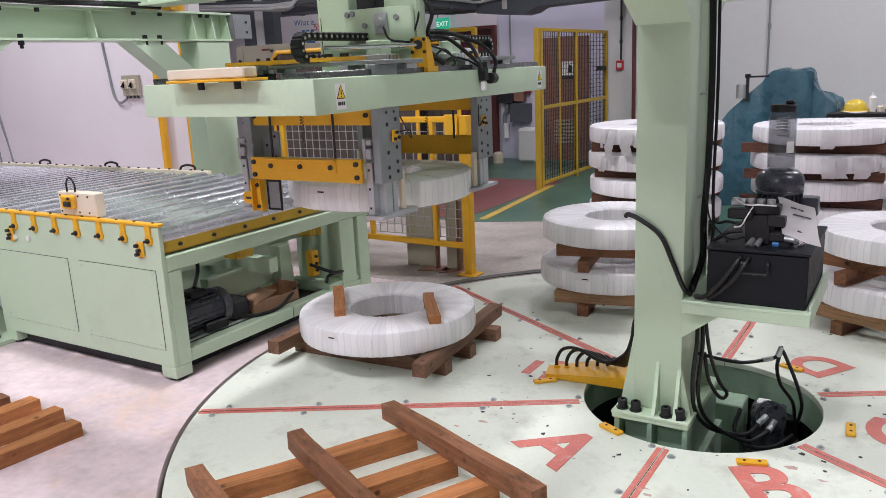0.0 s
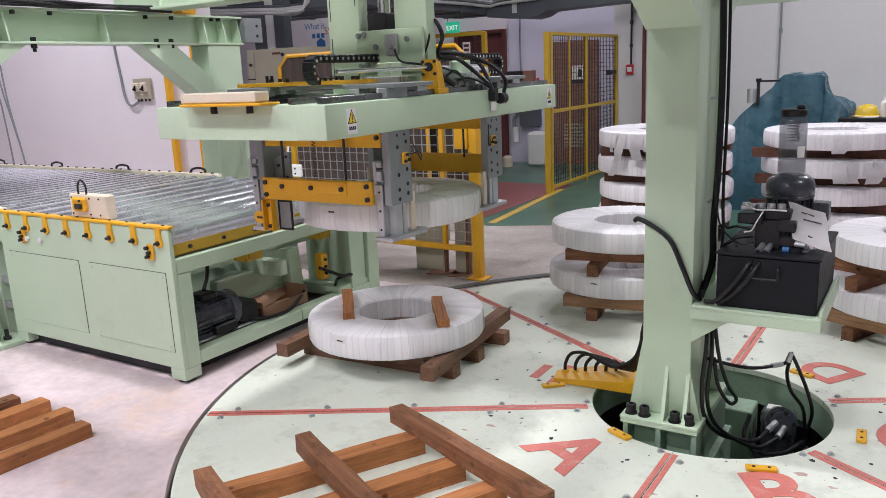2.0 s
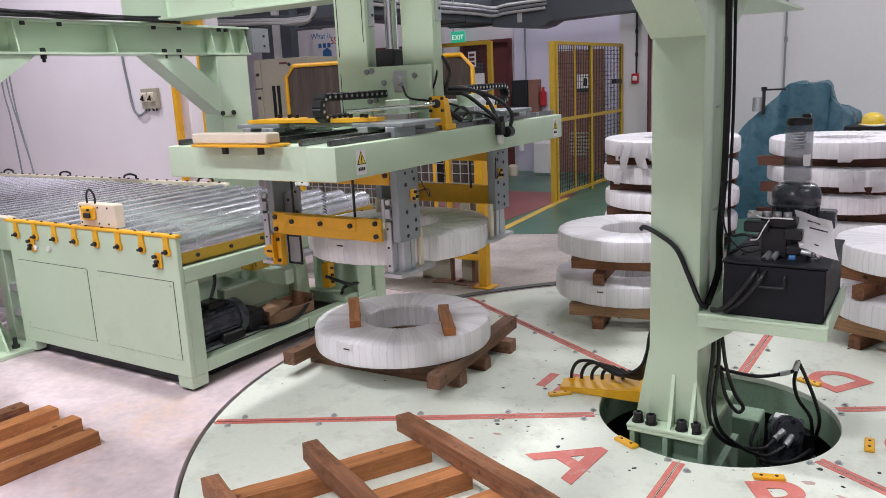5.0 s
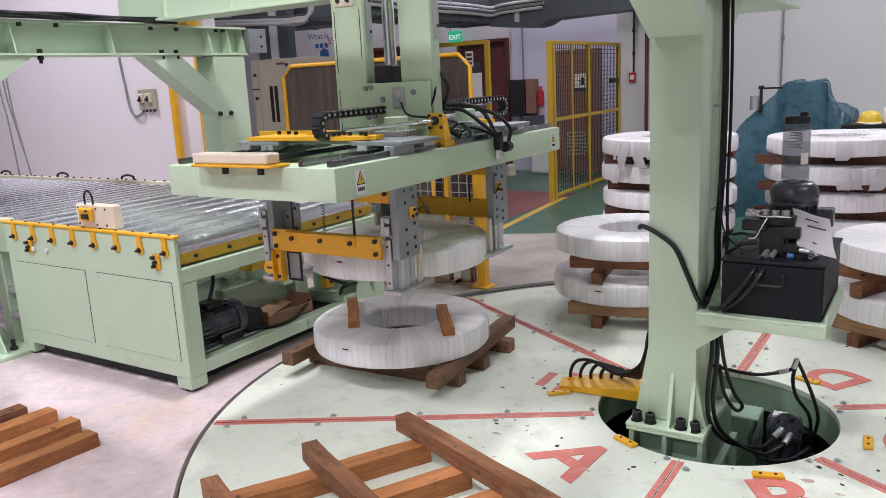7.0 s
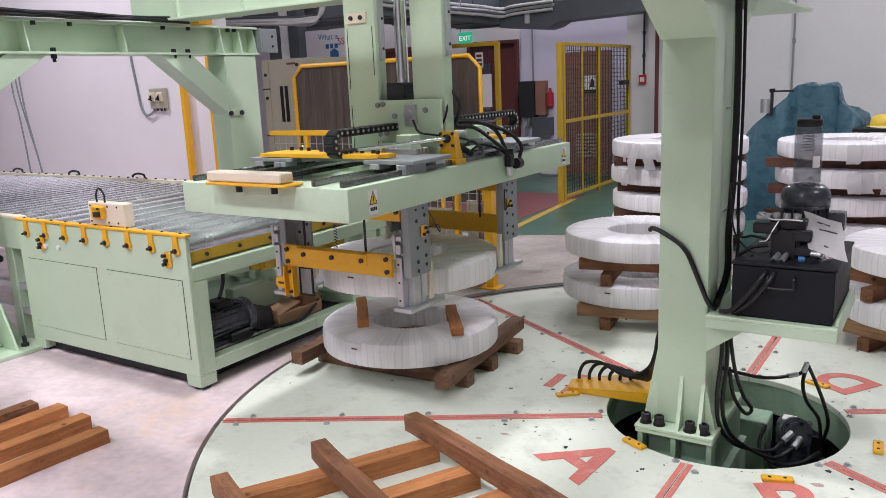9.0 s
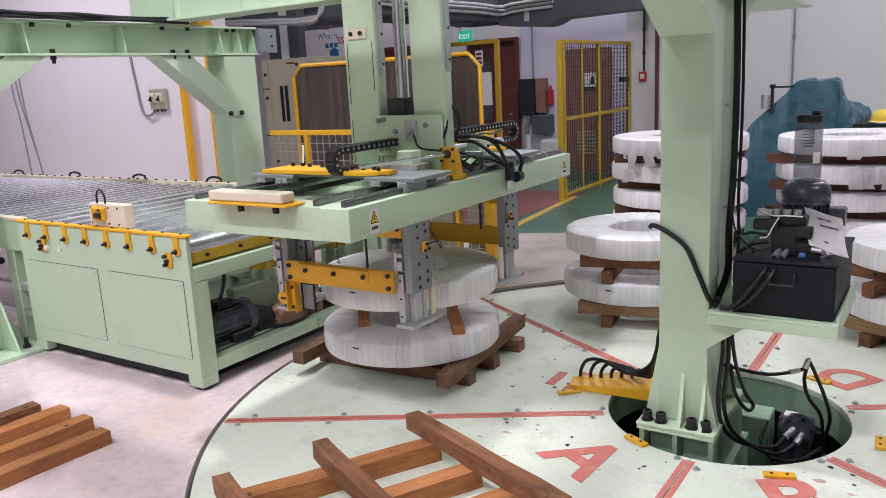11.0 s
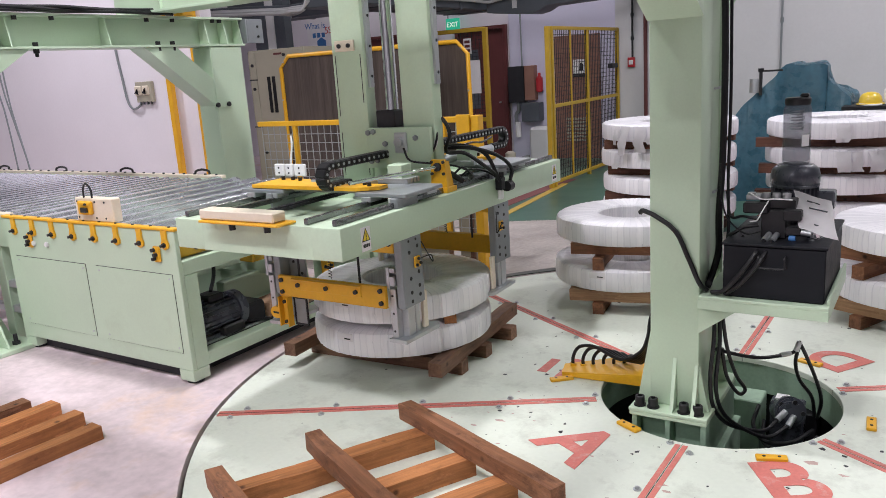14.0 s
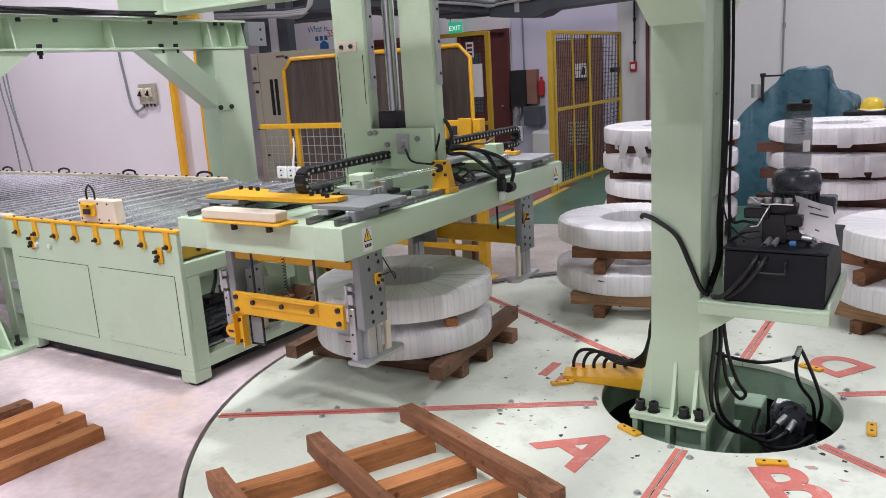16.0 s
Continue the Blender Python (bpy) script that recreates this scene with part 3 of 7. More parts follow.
# ---- conveyors ----
def conveyor_main():
    """The near roller conveyor: x -1.68..0, y 0..1.86."""
    t = thing("roller_conveyor", (-0.84, 0.9, 0), "mint green powered roller conveyor with film-covered steel rollers", "conveyor")
    # front apron
    bm = B()
    box(bm, -1.68, 0.0, 0.0, 0.03, 0.085, 0.895, 0.004)
    front = part("front_apron", bm, GREEN, t)
    for x0, x1 in ((-1.60, -0.855), (-0.745, -0.06)):
        bm = B()
        box(bm, x0, x1, -0.004, -0.0005, 0.185, 0.645, 0.0012)
        pn = part("access_panel", bm, GREEN, front, "flush green access panel")
        bm = B()
        for a, b, c, d in ((x0 - 0.002, x1 + 0.003, 0.645, 0.648), (x0 - 0.002, x1 + 0.003, 0.1835, 0.185), (x0 - 0.0015, x0, 0.185, 0.645), (x1, x1 + 0.003, 0.185, 0.645)):
            box(bm, a, b, -0.0016, -0.0002, c, d)
        part("panel_gap", bm, DARK, front)
        for sx in (x0 + 0.025, x1 - 0.025):
            for sz in (0.215, 0.62):
                bm = B()
                cyl(bm, (sx, -0.003, sz), (sx, -0.006, sz), 0.006, 8)
                part("panel_screw", bm, STEEL, front)
    for x in (-1.36, -1.22):
        bm = B()
        cyl(bm, (x, 0.0, 0.745), (x, -0.016, 0.745), 0.017, 16, bev=0.003)
        part("white_button", bm, WHITE, t, "white round indicator")
    # feet of the apron
    for x in (-1.62, -0.06):
        bm = B()
        box(bm, x - 0.06, x + 0.06, 0.0005, 0.12, 0.018, 0.0855, 0.003)
        part("foot", bm, GREEN, t)
        bm = B()
        cyl(bm, (x, 0.06, 0), (x, 0.06, 0.02), 0.05, 16, bev=0.004)
        part("levelling_pad", bm, DARK, t)
    for x in (-1.62, -0.06):
        bm = B()
        box(bm, x - 0.05, x + 0.05, 1.74, 1.84, 0.0, 0.16, 0.003)
        part("foot", bm, GREEN, t)
    # dark block set back below, added in place of the floor shadow
    bm = B()
    box(bm, -1.62, -0.13, 0.07, 1.72, 0.0, 0.084, 0.004)
    part("shade_block", bm, DARK, t, "dark block standing in for the shade under the conveyor")
    # side frame at x = 0: posts, top and bottom rails
    for y0, y1 in ((0.03, 0.125), (1.74, 1.86)):
        bm = B()
        box(bm, -0.10, -0.001, y0, y1, 0.085, 0.634, 0.004)
        part("corner_post", bm, GREEN, t)
    bm = B()
    box(bm, -0.09, 0.0, 0.031, 1.86, 0.635, 0.722, 0.006)
    part("side_top_rail", bm, GREEN, t)
    bm = B()
    box(bm, -0.09, -0.003, 0.126, 0.99, 0.085, 0.16, 0.004)
    part("side_bottom_rail", bm, GREEN, t)
    bm = B()
    box(bm, -0.09, -0.003, 0.996, 1.739, 0.085, 0.16, 0.004)
    part("side_bottom_rail", bm, GREEN, t)
    # outer slanted legs of the far end
    for x, y in ((-0.004, 1.60),):
        bm = B()
        box(bm, x - 0.12, x - 0.014, y, y + 0.05, 0.161, 0.634, 0.003)
        box(bm, x - 0.016, x - 0.004, y - 0.06, y + 0.10, 0.161, 0.634, 0.002)
        part("rib_post", bm, GREEN, t)
    bm = B()
    box(bm, -1.68, -1.60, 0.03, 1.86, 0.62, 0.72, 0.004)
    box(bm, -1.68, -1.60, 0.03, 1.86, 0.085, 0.16, 0.004)
    box(bm, -1.68, -0.1, 1.78, 1.86, 0.62, 0.86, 0.004)
    box(bm, -1.60, -0.09, 0.9, 0.98, 0.40, 0.50, 0.004)
    box(bm, -1.60, -0.09, 1.50, 1.58, 0.10, 0.18, 0.004)
    part("inner_frame", bm, GREEN, t)
    bm = B()
    box(bm, -0.44, -0.36, 0.13, 1.74, 0.50, 0.60, 0.004)
    part("cross_tube", bm, GREEN, t)
    bm = B()
    box(bm, -0.40, -0.33, 0.58, 1.18, 0.25, 0.42, 0.006)
    box(bm, -0.33, -0.322, 0.58, 1.18, 0.40, 0.42, 0.002)
    part("shaft_housing", bm, GREEN, t)
    bm = B()
    prism(bm, [(1.17, 0.165), (1.30, 0.165), (1.27, 0.51), (1.17, 0.51)], "x", -0.345, -0.25)
    part("bearing_post", bm, GREEN, t)
    for y0, y1, z0 in ((0.66, 0.80, 0.55), (1.36, 1.47, 0.55), (0.135, 0.20, 0.52)):
        bm = B()
        box(bm, -0.24, -0.12, y0, y1, z0, 0.632, 0.003)
        box(bm, -0.12, -0.108, y0 + 0.012, y1 - 0.012, z0 + 0.02, 0.62, 0.002)
        part("bearing_block", bm, OLIVEYELLOW, t, "ochre bearing block under the rail")
    bm = B()
    box(bm, -0.16, -0.10, 1.33, 1.40, 0.27, 0.45, 0.003)
    yb = part("yellow_sensor_plate", bm, YELLOW, t, "yellow sensor plate")
    bm = B()
    for z in (0.31, 0.36, 0.41):
        cyl(bm, (-0.10, 1.365, z), (-0.085, 1.365, z), 0.010, 8)
    part("plate_bolt", bm, BLACK, yb)
    bm = B()
    box(bm, -0.50, -0.06, 1.62, 1.635, 0.161, 0.634, 0.003)
    box(bm, -0.16, -0.02, 1.40, 1.74, 0.161, 0.20, 0.003)
    part("end_panel", bm, GREEN, t)
    bm = B()
    box(bm, -0.74, -0.72, 0.04, 1.77, 0.086, 0.62, 0.002)
    part("inner_panel", bm, GREEN, t)
    # inner yellow-brown rail under the rollers
    bm = B()
    box(bm, -0.06, -0.03, 0.04, 1.80, 0.735, 0.80, 0.003)
    box(bm, -0.09, -0.03, 0.04, 1.80, 0.735, 0.742)
    rail = part("bearing_rail", bm, OLIVEYELLOW, t, "ochre painted bearing rail")
    for k in range(7):
        bm = B()
        bolt(bm, (-0.03, 0.16 + 0.25 * k, 0.77), (1, 0, 0), 0.012, 0.012)
        part("rail_bolt", bm, DARK, rail)
    # rollers
    for k in range(8):
        x = -0.105 - 0.2125 * k
        bm = B()
        cyl(bm, (x, 0.045, 0.828), (x, 1.77, 0.828), 0.078, 28, bev=0.004)
        ro = part("roller", bm, ROLLER, t, "zinc roller under wrinkled clear film")
        bm = B()
        cyl(bm, (x, 0.032, 0.828), (x, 0.044, 0.828), 0.074, 24)
        cyl(bm, (x, 0.02, 0.828), (x, 0.05, 0.828), 0.03, 12)
        part("end_cap", bm, BLACK, ro)
    # yellow top strip with hangers
    bm = B()
    box(bm, -1.69, 0.012, -0.008, 0.035, 0.8955, 0.912, 0.003)
    strip = part("yellow_strip", bm, YELLOW, t, "yellow edge strip")
    for k in range(11):
        bm = B()
        cyl(bm, (-1.6 + 0.155 * k, 0.014, 0.911), (-1.6 + 0.155 * k, 0.014, 0.918), 0.008, 8)
        part("strip_screw", bm, DARK, strip)
    for k in range(8):
        x = -0.075 - 0.2125 * k
        bm = B()
        prism(bm, [(x - 0.020, 0.897), (x + 0.020, 0.897), (x + 0.020, 0.842), (x + 0.030, 0.822), (x + 0.026, 0.800), (x, 0.788), (x - 0.026, 0.800), (x - 0.030, 0.822), (x - 0.020, 0.842)], "y", -0.012, -0.001)
        hg = part("shaft_hanger", bm, YELLOW, t, "yellow shaft hanger")
        bm = B()
        cyl(bm, (x, -0.012, 0.816), (x, -0.022, 0.816), 0.015, 6)
        cyl(bm, (x, -0.022, 0.816), (x, -0.040, 0.816), 0.008, 8)
        part("hanger_bolt", bm, DARK, hg)
    for x in (-1.40, -0.155):
        bm = B()
        box(bm, x - 0.03, x + 0.03, -0.014, -0.001, 0.715, 0.805, 0.008)
        br = part("yellow_bracket", bm, YELLOW, t, "yellow three-bolt bracket")
        for dx, dz in ((-0.012, 0.785), (0.002, 0.758), (-0.012, 0.735)):
            bm = B()
            cyl(bm, (x + dx, -0.013, dz), (x + dx, -0.035, dz), 0.011, 8)
            part("bracket_bolt", bm, DARK, br)
    # gear motor below
    bm = B()
    cyl(bm, (-0.20, 0.20, 0.285), (-0.20, 0.52, 0.285), 0.098, 28, bev=0.010)
    cyl(bm, (-0.20, 0.155, 0.285), (-0.20, 0.21, 0.285), 0.112, 28, bev=0.012)
    cyl(bm, (-0.20, 0.47, 0.285), (-0.20, 0.57, 0.285), 0.115, 28, bev=0.022)
    mo = part("gear_motor", bm, MOTORGREY, t, "black finned gear motor")
    for k in range(20):
        a = 2 * math.pi * k / 20
        c = Vector((-0.20 + 0.102 * math.cos(a), 0, 0.285 + 0.102 * math.sin(a)))
        bm = B()
        beam(bm, (c.x, 0.21, c.z), (c.x, 0.475, c.z), 0.006, 0.02, up=(math.cos(a), 0, math.sin(a)))
        part("cooling_fin", bm, MOTORGREY, mo)
    bm = B()
    box(bm, -0.30, -0.11, 0.57, 0.72, 0.165, 0.30, 0.02)
    part("gearbox", bm, DARK, mo)
    bm = B()
    box(bm, -0.27, -0.15, 0.30, 0.42, 0.38, 0.425, 0.008)
    part("terminal_box", bm, BLACK, mo)
    bm = B()
    box(bm, -0.28, -0.12, 0.20, 0.50, 0.172, 0.20, 0.004)
    part("motor_foot", bm, MOTORGREY, mo)
    bm = B()
    box(bm, -0.15, -0.075, 0.33, 0.50, 0.172, 0.235, 0.01)
    part("brake_box", bm, BLACK, mo)
    bm = B()
    box(bm, -0.32, -0.10, 0.14, 0.74, 0.16, 0.172, 0.002)
    part("motor_plate", bm, STEEL, mo)
    for pts in (((-0.14, 0.56, 0.2), (-0.06, 0.75, 0.172), (-0.06, 0.95, 0.175), (-0.14, 1.2, 0.24)), ((-0.30, 0.5, 0.62), (-0.29, 0.48, 0.5), (-0.22, 0.38, 0.43)),
                ((-0.12, 1.32, 0.36), (-0.02, 1.45, 0.28), (-0.03, 1.58, 0.26), (-0.1, 1.5, 0.24), (-0.05, 1.4, 0.22))):
        bm = B()
        tube(bm, pts, 0.012)
        part("cable", bm, RUBBER, t, "black cable")
    return t


def cardboard_tray():
    """An open cardboard tray inside the conveyor's open side."""
    t = thing("cardboard_box", (-0.20, 0.98, 0.16), "open brown cardboard tray lying inside the conveyor frame", "cardboard box")
    for x0, x1, y0, y1, z1 in ((-0.30, -0.295, 0.74, 1.16, 0.25), (-0.105, -0.10, 0.74, 1.16, 0.23), (-0.295, -0.105, 0.74, 0.745, 0.26), (-0.295, -0.105, 1.155, 1.16, 0.28)):
        bm = B()
        box(bm, x0, x1, y0, y1, 0.166, z1, 0.001)
        part("side_flap", bm, CARDBOARD, t)
    bm = B()
    box(bm, -0.30, -0.10, 0.74, 1.16, 0.161, 0.166)
    part("bottom", bm, CARDBOARD, t)
    bm = B()
    prism(bm, [(0.70, 0.20), (0.98, 0.262), (0.98, 0.267), (0.70, 0.205)], "x", -0.29, -0.12)
    part("lid_flap", bm, CARDBOARD, t)


def rail_sensor():
    t = thing("rail_sensor_box", (-0.70, 0.05, 0.912), "cream stop block with a yellow sensor clamp on the conveyor edge", "sensor")
    bm = B()
    box(bm, -0.885, -0.535, 0.02, 0.085, 0.912, 1.052, 0.006)
    body = part("body", bm, CREAM, t)
    bm = B()
    box(bm, -0.83, -0.71, -0.005, 0.021, 0.955, 1.035, 0.006)
    box(bm, -0.80, -0.70, -0.012, 0.0, 1.012, 1.03, 0.003)
    cl = part("clamp", bm, YELLOW, t, "yellow sensor clamp")
    bm = B()
    box(bm, -0.785, -0.73, -0.022, -0.004, 0.97, 1.0, 0.003)
    bolt(bm, (-0.735, -0.01, 1.02), (0, -1, 0), 0.007)
    part("sensor_head", bm, DARK, cl)
    bm = B()
    tube(bm, [(-0.80, 0.03, 1.04), (-0.80, 0.03, 1.10), (-0.765, 0.03, 1.135), (-0.725, 0.03, 1.10), (-0.725, 0.03, 1.04)], 0.006)
    part("cable_loop", bm, RUBBER, t)
    for x in (-0.86, -0.69, -0.60):
        for z in (0.935, 1.03):
            bm = B()
            cyl(bm, (x, 0.021, z), (x, 0.016, z), 0.006, 8)
            part("screw", bm, DARK, t)


def conveyor_far():
    """The feeding conveyor behind: x -7..-1.75."""
    t = thing("feed_conveyor", (-4.3, 0.95, 0), "long zinc roller feed conveyor with a cream edge rail", "conveyor")
    n = 40
    for k in range(n):
        x = -1.80 - 0.135 * k
        bm = B()
        cyl(bm, (x, 0.10, 0.845), (x, 1.74, 0.845), 0.05, 18)
        part("roller", bm, ROLLER, t)
    bm = B()
    box(bm, -7.2, -1.56, 1.775, 1.825, 0.885, 0.912, 0.003)
    rl = part("edge_rail", bm, CREAM, t, "cream edge rail with black bolts")
    for k in range(40):
        bm = B()
        cyl(bm, (-1.64 - 0.135 * k, 1.795, 0.911), (-1.64 - 0.135 * k, 1.795, 0.922), 0.011, 8)
        part("rail_bolt", bm, DARK, rl)
    for k in range(4):
        bm = B()
        x = -1.72 - 1.02 * k
        tube(bm, [(x, 1.795, 0.92), (x - 0.02, 1.80, 0.945), (x - 0.10, 1.80, 0.955), (x - 0.17, 1.80, 0.94), (x - 0.18, 1.795, 0.92)], 0.010)
        part("handle", bm, BLACK, rl, "black grab handle")
    for y in (0.04, 1.76):
        bm = B()
        box(bm, -7.2, -1.73, y, y + 0.06, 0.68, 0.884, 0.004)
        part("side_beam", bm, GREEN, t)
    bm = B()
    box(bm, -7.2, -1.73, 0.035, 0.10, 0.8845, 0.91, 0.004)
    part("front_rail", bm, CREAM, t)
    for k in range(5):
        bm = B()
        x = -1.95 - 1.2 * k
        box(bm, x - 0.05, x + 0.05, 0.06, 0.14, 0, 0.68, 0.004)
        box(bm, x - 0.05, x + 0.05, 1.70, 1.78, 0, 0.68, 0.004)
        box(bm, x - 0.04, x + 0.04, 0.14, 1.70, 0.55, 0.62, 0.003)
        part("leg_frame", bm, GREEN, t)
    for z in (0.2, 0.38):
        bm = B()
        box(bm, -7.2, -1.78, 0.07, 0.12, z, z + 0.05, 0.003)
        part("lower_rail", bm, STEEL, t)
    bm = B()
    tube(bm, [(-2.0, 0.02, 0.60), (-2.4, 0.0, 0.55), (-3.0, 0.02, 0.62), (-3.6, 0.0, 0.56)], 0.025)
    part("cable_bundle", bm, RUBBER, t)


# ---- gantry ----
def end_beam(t, x0, x1, y0, y1, zb, zt, ribs):
    """An I-section beam along y with stiffening ribs."""
    bm = B()
    xm = (x0 + x1) / 2
    box(bm, x0, x1, y0, y1, zb, zb + 0.018, 0.002)
    box(bm, x0, x1, y0, y1, zt - 0.018, zt, 0.002)
    box(bm, xm - 0.01, xm + 0.01, y0, y1, zb + 0.0175, zt - 0.0175)
    b = part("end_beam", bm, GREEN, t)
    for y in ribs:
        bm = B()
        prism(bm, [(x1 - 0.008, zb + 0.018), (xm + 0.01, zb + 0.018), (xm + 0.01, zt - 0.018), (x1 - 0.05, zt - 0.018)], "y", y - 0.006, y + 0.006)
        part("rib", bm, GREEN, b)
    return b


def gantry():
    t = thing("lifting_gantry", (0.4, 0.9, 0), "mint green steel gantry frame over conveyor and turntable", "gantry")
    zb, zt = 1.985, 2.235
    b = end_beam(t, -2.32, -2.05, -0.55, 2.70, zb, zt, (0.49, 1.285, 2.28, 2.50, 2.68))
    for y in (0.68, 1.75, 1.90):
        bm = B()
        bolt(bm, (-2.09, y, zb), (0, 0, -1), 0.024, 0.03)
        cyl(bm, (-2.09, y, zb - 0.03), (-2.09, y, zb - 0.055), 0.013, 10)
        bolt(bm, (-2.09, y, zb + 0.018), (0, 0, 1), 0.022, 0.03)
        part("beam_bolt", bm, BLACK, b)
    for y in (0.55, 0.83, 1.66, 1.92, 2.36, 2.44):
        bm = B()
        bolt(bm, (-2.08, y, zt - 0.018), (0, 0, -1), 0.020, 0.028)
        part("flange_bolt", bm, BLACK, b)
    # grey end plate with holes
    bm = B()
    box(bm, -2.30, -2.02, 2.70, 2.72, zb + 0.02, zt - 0.01, 0.002)
    box(bm, -2.04, -2.02, 2.72, 2.92, zb + 0.02, zt - 0.01, 0.004)
    ep = part("end_plate", bm, GREYPAINT, t, "light grey switch plate")
    for z in (zb + 0.08, zt - 0.08):
        bm = B()
        cyl(bm, (-2.02, 2.85, z), (-2.014, 2.85, z), 0.012, 10)
        part("plate_hole", bm, BLACK, ep)
    # far left leg with its sloping brace
    bm = B()
    box(bm, -2.30, -2.06, 2.28, 2.66, 0.012, 1.984, 0.01)
    box(bm, -2.42, -1.94, 2.16, 2.78, 0.0, 0.025, 0.003)
    leg = part("leg", bm, GREEN, t)
    bm = B()
    box(bm, -2.06, -2.045, 2.24, 2.44, 1.44, 1.50, 0.002)
    gp = part("gusset_plate", bm, GREEN, leg)
    for y in (2.27, 2.40):
        bm = B()
        bolt(bm, (-2.045, y, 1.47), (1, 0, 0), 0.022, 0.02)
        part("gusset_bolt", bm, DARK, gp)
    bm = B()
    prism(bm, [(1.60, 1.984), (1.92, 1.984), (2.285, 1.70), (2.285, 1.46)], "x", -2.27, -2.07)
    part("brace", bm, GREEN, t)
    # near left leg, tapered, with base plate and gussets
    bm = B()
    box(bm, -2.12, -1.84, -0.42, -0.12, 0.03, 1.984, 0.01)
    part("leg", bm, GREEN, t)
    bm = B()
    box(bm, -2.26, -1.61, -0.62, 0.07, 0.0, 0.03, 0.004)
    bp = part("base_plate", bm, GREEN, t)
    bm = B()
    prism(bm, [(-1.84, 0.03), (-1.66, 0.03), (-1.84, 0.42)], "y", -0.14, -0.125)
    prism(bm, [(-1.84, 0.03), (-1.66, 0.03), (-1.84, 0.42)], "y", -0.30, -0.285)
    part("base_gusset", bm, GREEN, t)
    bm = B()
    prism(bm, [(-0.12, 0.03), (0.02, 0.03), (-0.12, 0.42)], "x", -1.90, -1.885)
    part("base_gusset", bm, GREEN, t)
    for x, y in ((-1.72, -0.05), (-1.69, -0.45)):
        bm = B()
        cyl(bm, (x, y, 0.03), (x, y, 0.05), 0.028, 6)
        cyl(bm, (x, y, 0.05), (x, y, 0.10), 0.014, 10)
        part("anchor_bolt", bm, DARK, bp)
    bm = B()
    prism(bm, [(-0.12, 1.50), (-0.12, 1.72), (0.32, 1.984), (0.62, 1.984)], "x", -2.27, -2.07)
    part("brace", bm, GREEN, t)
    # two girders along x, above the end beams
    for y0, y1 in ((-0.35, -0.10), (1.66, 1.93)):
        bm = B()
        box(bm, -2.5, 2.9, y0, y1, 2.255, 2.275, 0.002)
        box(bm, -2.5, 2.9, y0 + 0.03, y1 - 0.03, 2.274, 2.60)
        box(bm, -2.5, 2.9, y0, y1, 2.60, 2.62, 0.002)
        g = part("girder", bm, GREEN, t)
        for k in range(7):
            x = -1.9 + 0.75 * k
            bm = B()
            prism(bm, [(y0, 2.275), (y0 + 0.03, 2.275), (y0 + 0.03, 2.6), (y0, 2.6)], "x", x, x + 0.012)
            part("girder_rib", bm, GREEN, g)
    bm = B()
    box(bm, 0.50, 1.35, 0.62, 0.98, 2.63, 2.72, 0.004)
    box(bm, 0.55, 0.67, -0.35, 1.93, 2.63, 2.72, 0.004)
    box(bm, 1.18, 1.30, -0.35, 1.93, 2.63, 2.72, 0.004)
    part("trolley_deck", bm, GREEN, t)
    # right hand end beam over the mast
    end_beam(t, 2.36, 2.72, -0.55, 2.6, zb, zt, (0.2, 1.4))
    bm = B()
    prism(bm, [(0.60, 1.80), (0.60, 1.92), (0.50, 1.984), (0.28, 1.984)], "x", 2.425, 2.655)
    part("brace", bm, GREEN, t)
    bm = B()
    prism(bm, [(1.03, 1.80), (1.03, 1.92), (1.13, 1.984), (1.35, 1.984)], "x", 2.425, 2.655)
    part("brace", bm, GREEN, t)
    # cable bundle lying on the left end beam
    for k in range(6):
        rng = random.Random(k)
        pts = [(-2.02 + rng.uniform(-0.025, 0.025), -0.5 + 0.34 * i, zt + 0.014 + 0.012 * (k % 3) + rng.uniform(-0.006, 0.012)) for i in range(8)]
        bm = B()
        tube(bm, pts, 0.013)
        part("cable", bm, RUBBER, t, "black cable of a bundle")
    bm = B()
    box(bm, -2.10, -1.98, 1.96, 2.06, zt + 0.001, zt + 0.035, 0.004)
    part("yellow_tag", bm, YELLOW, t)
    return t


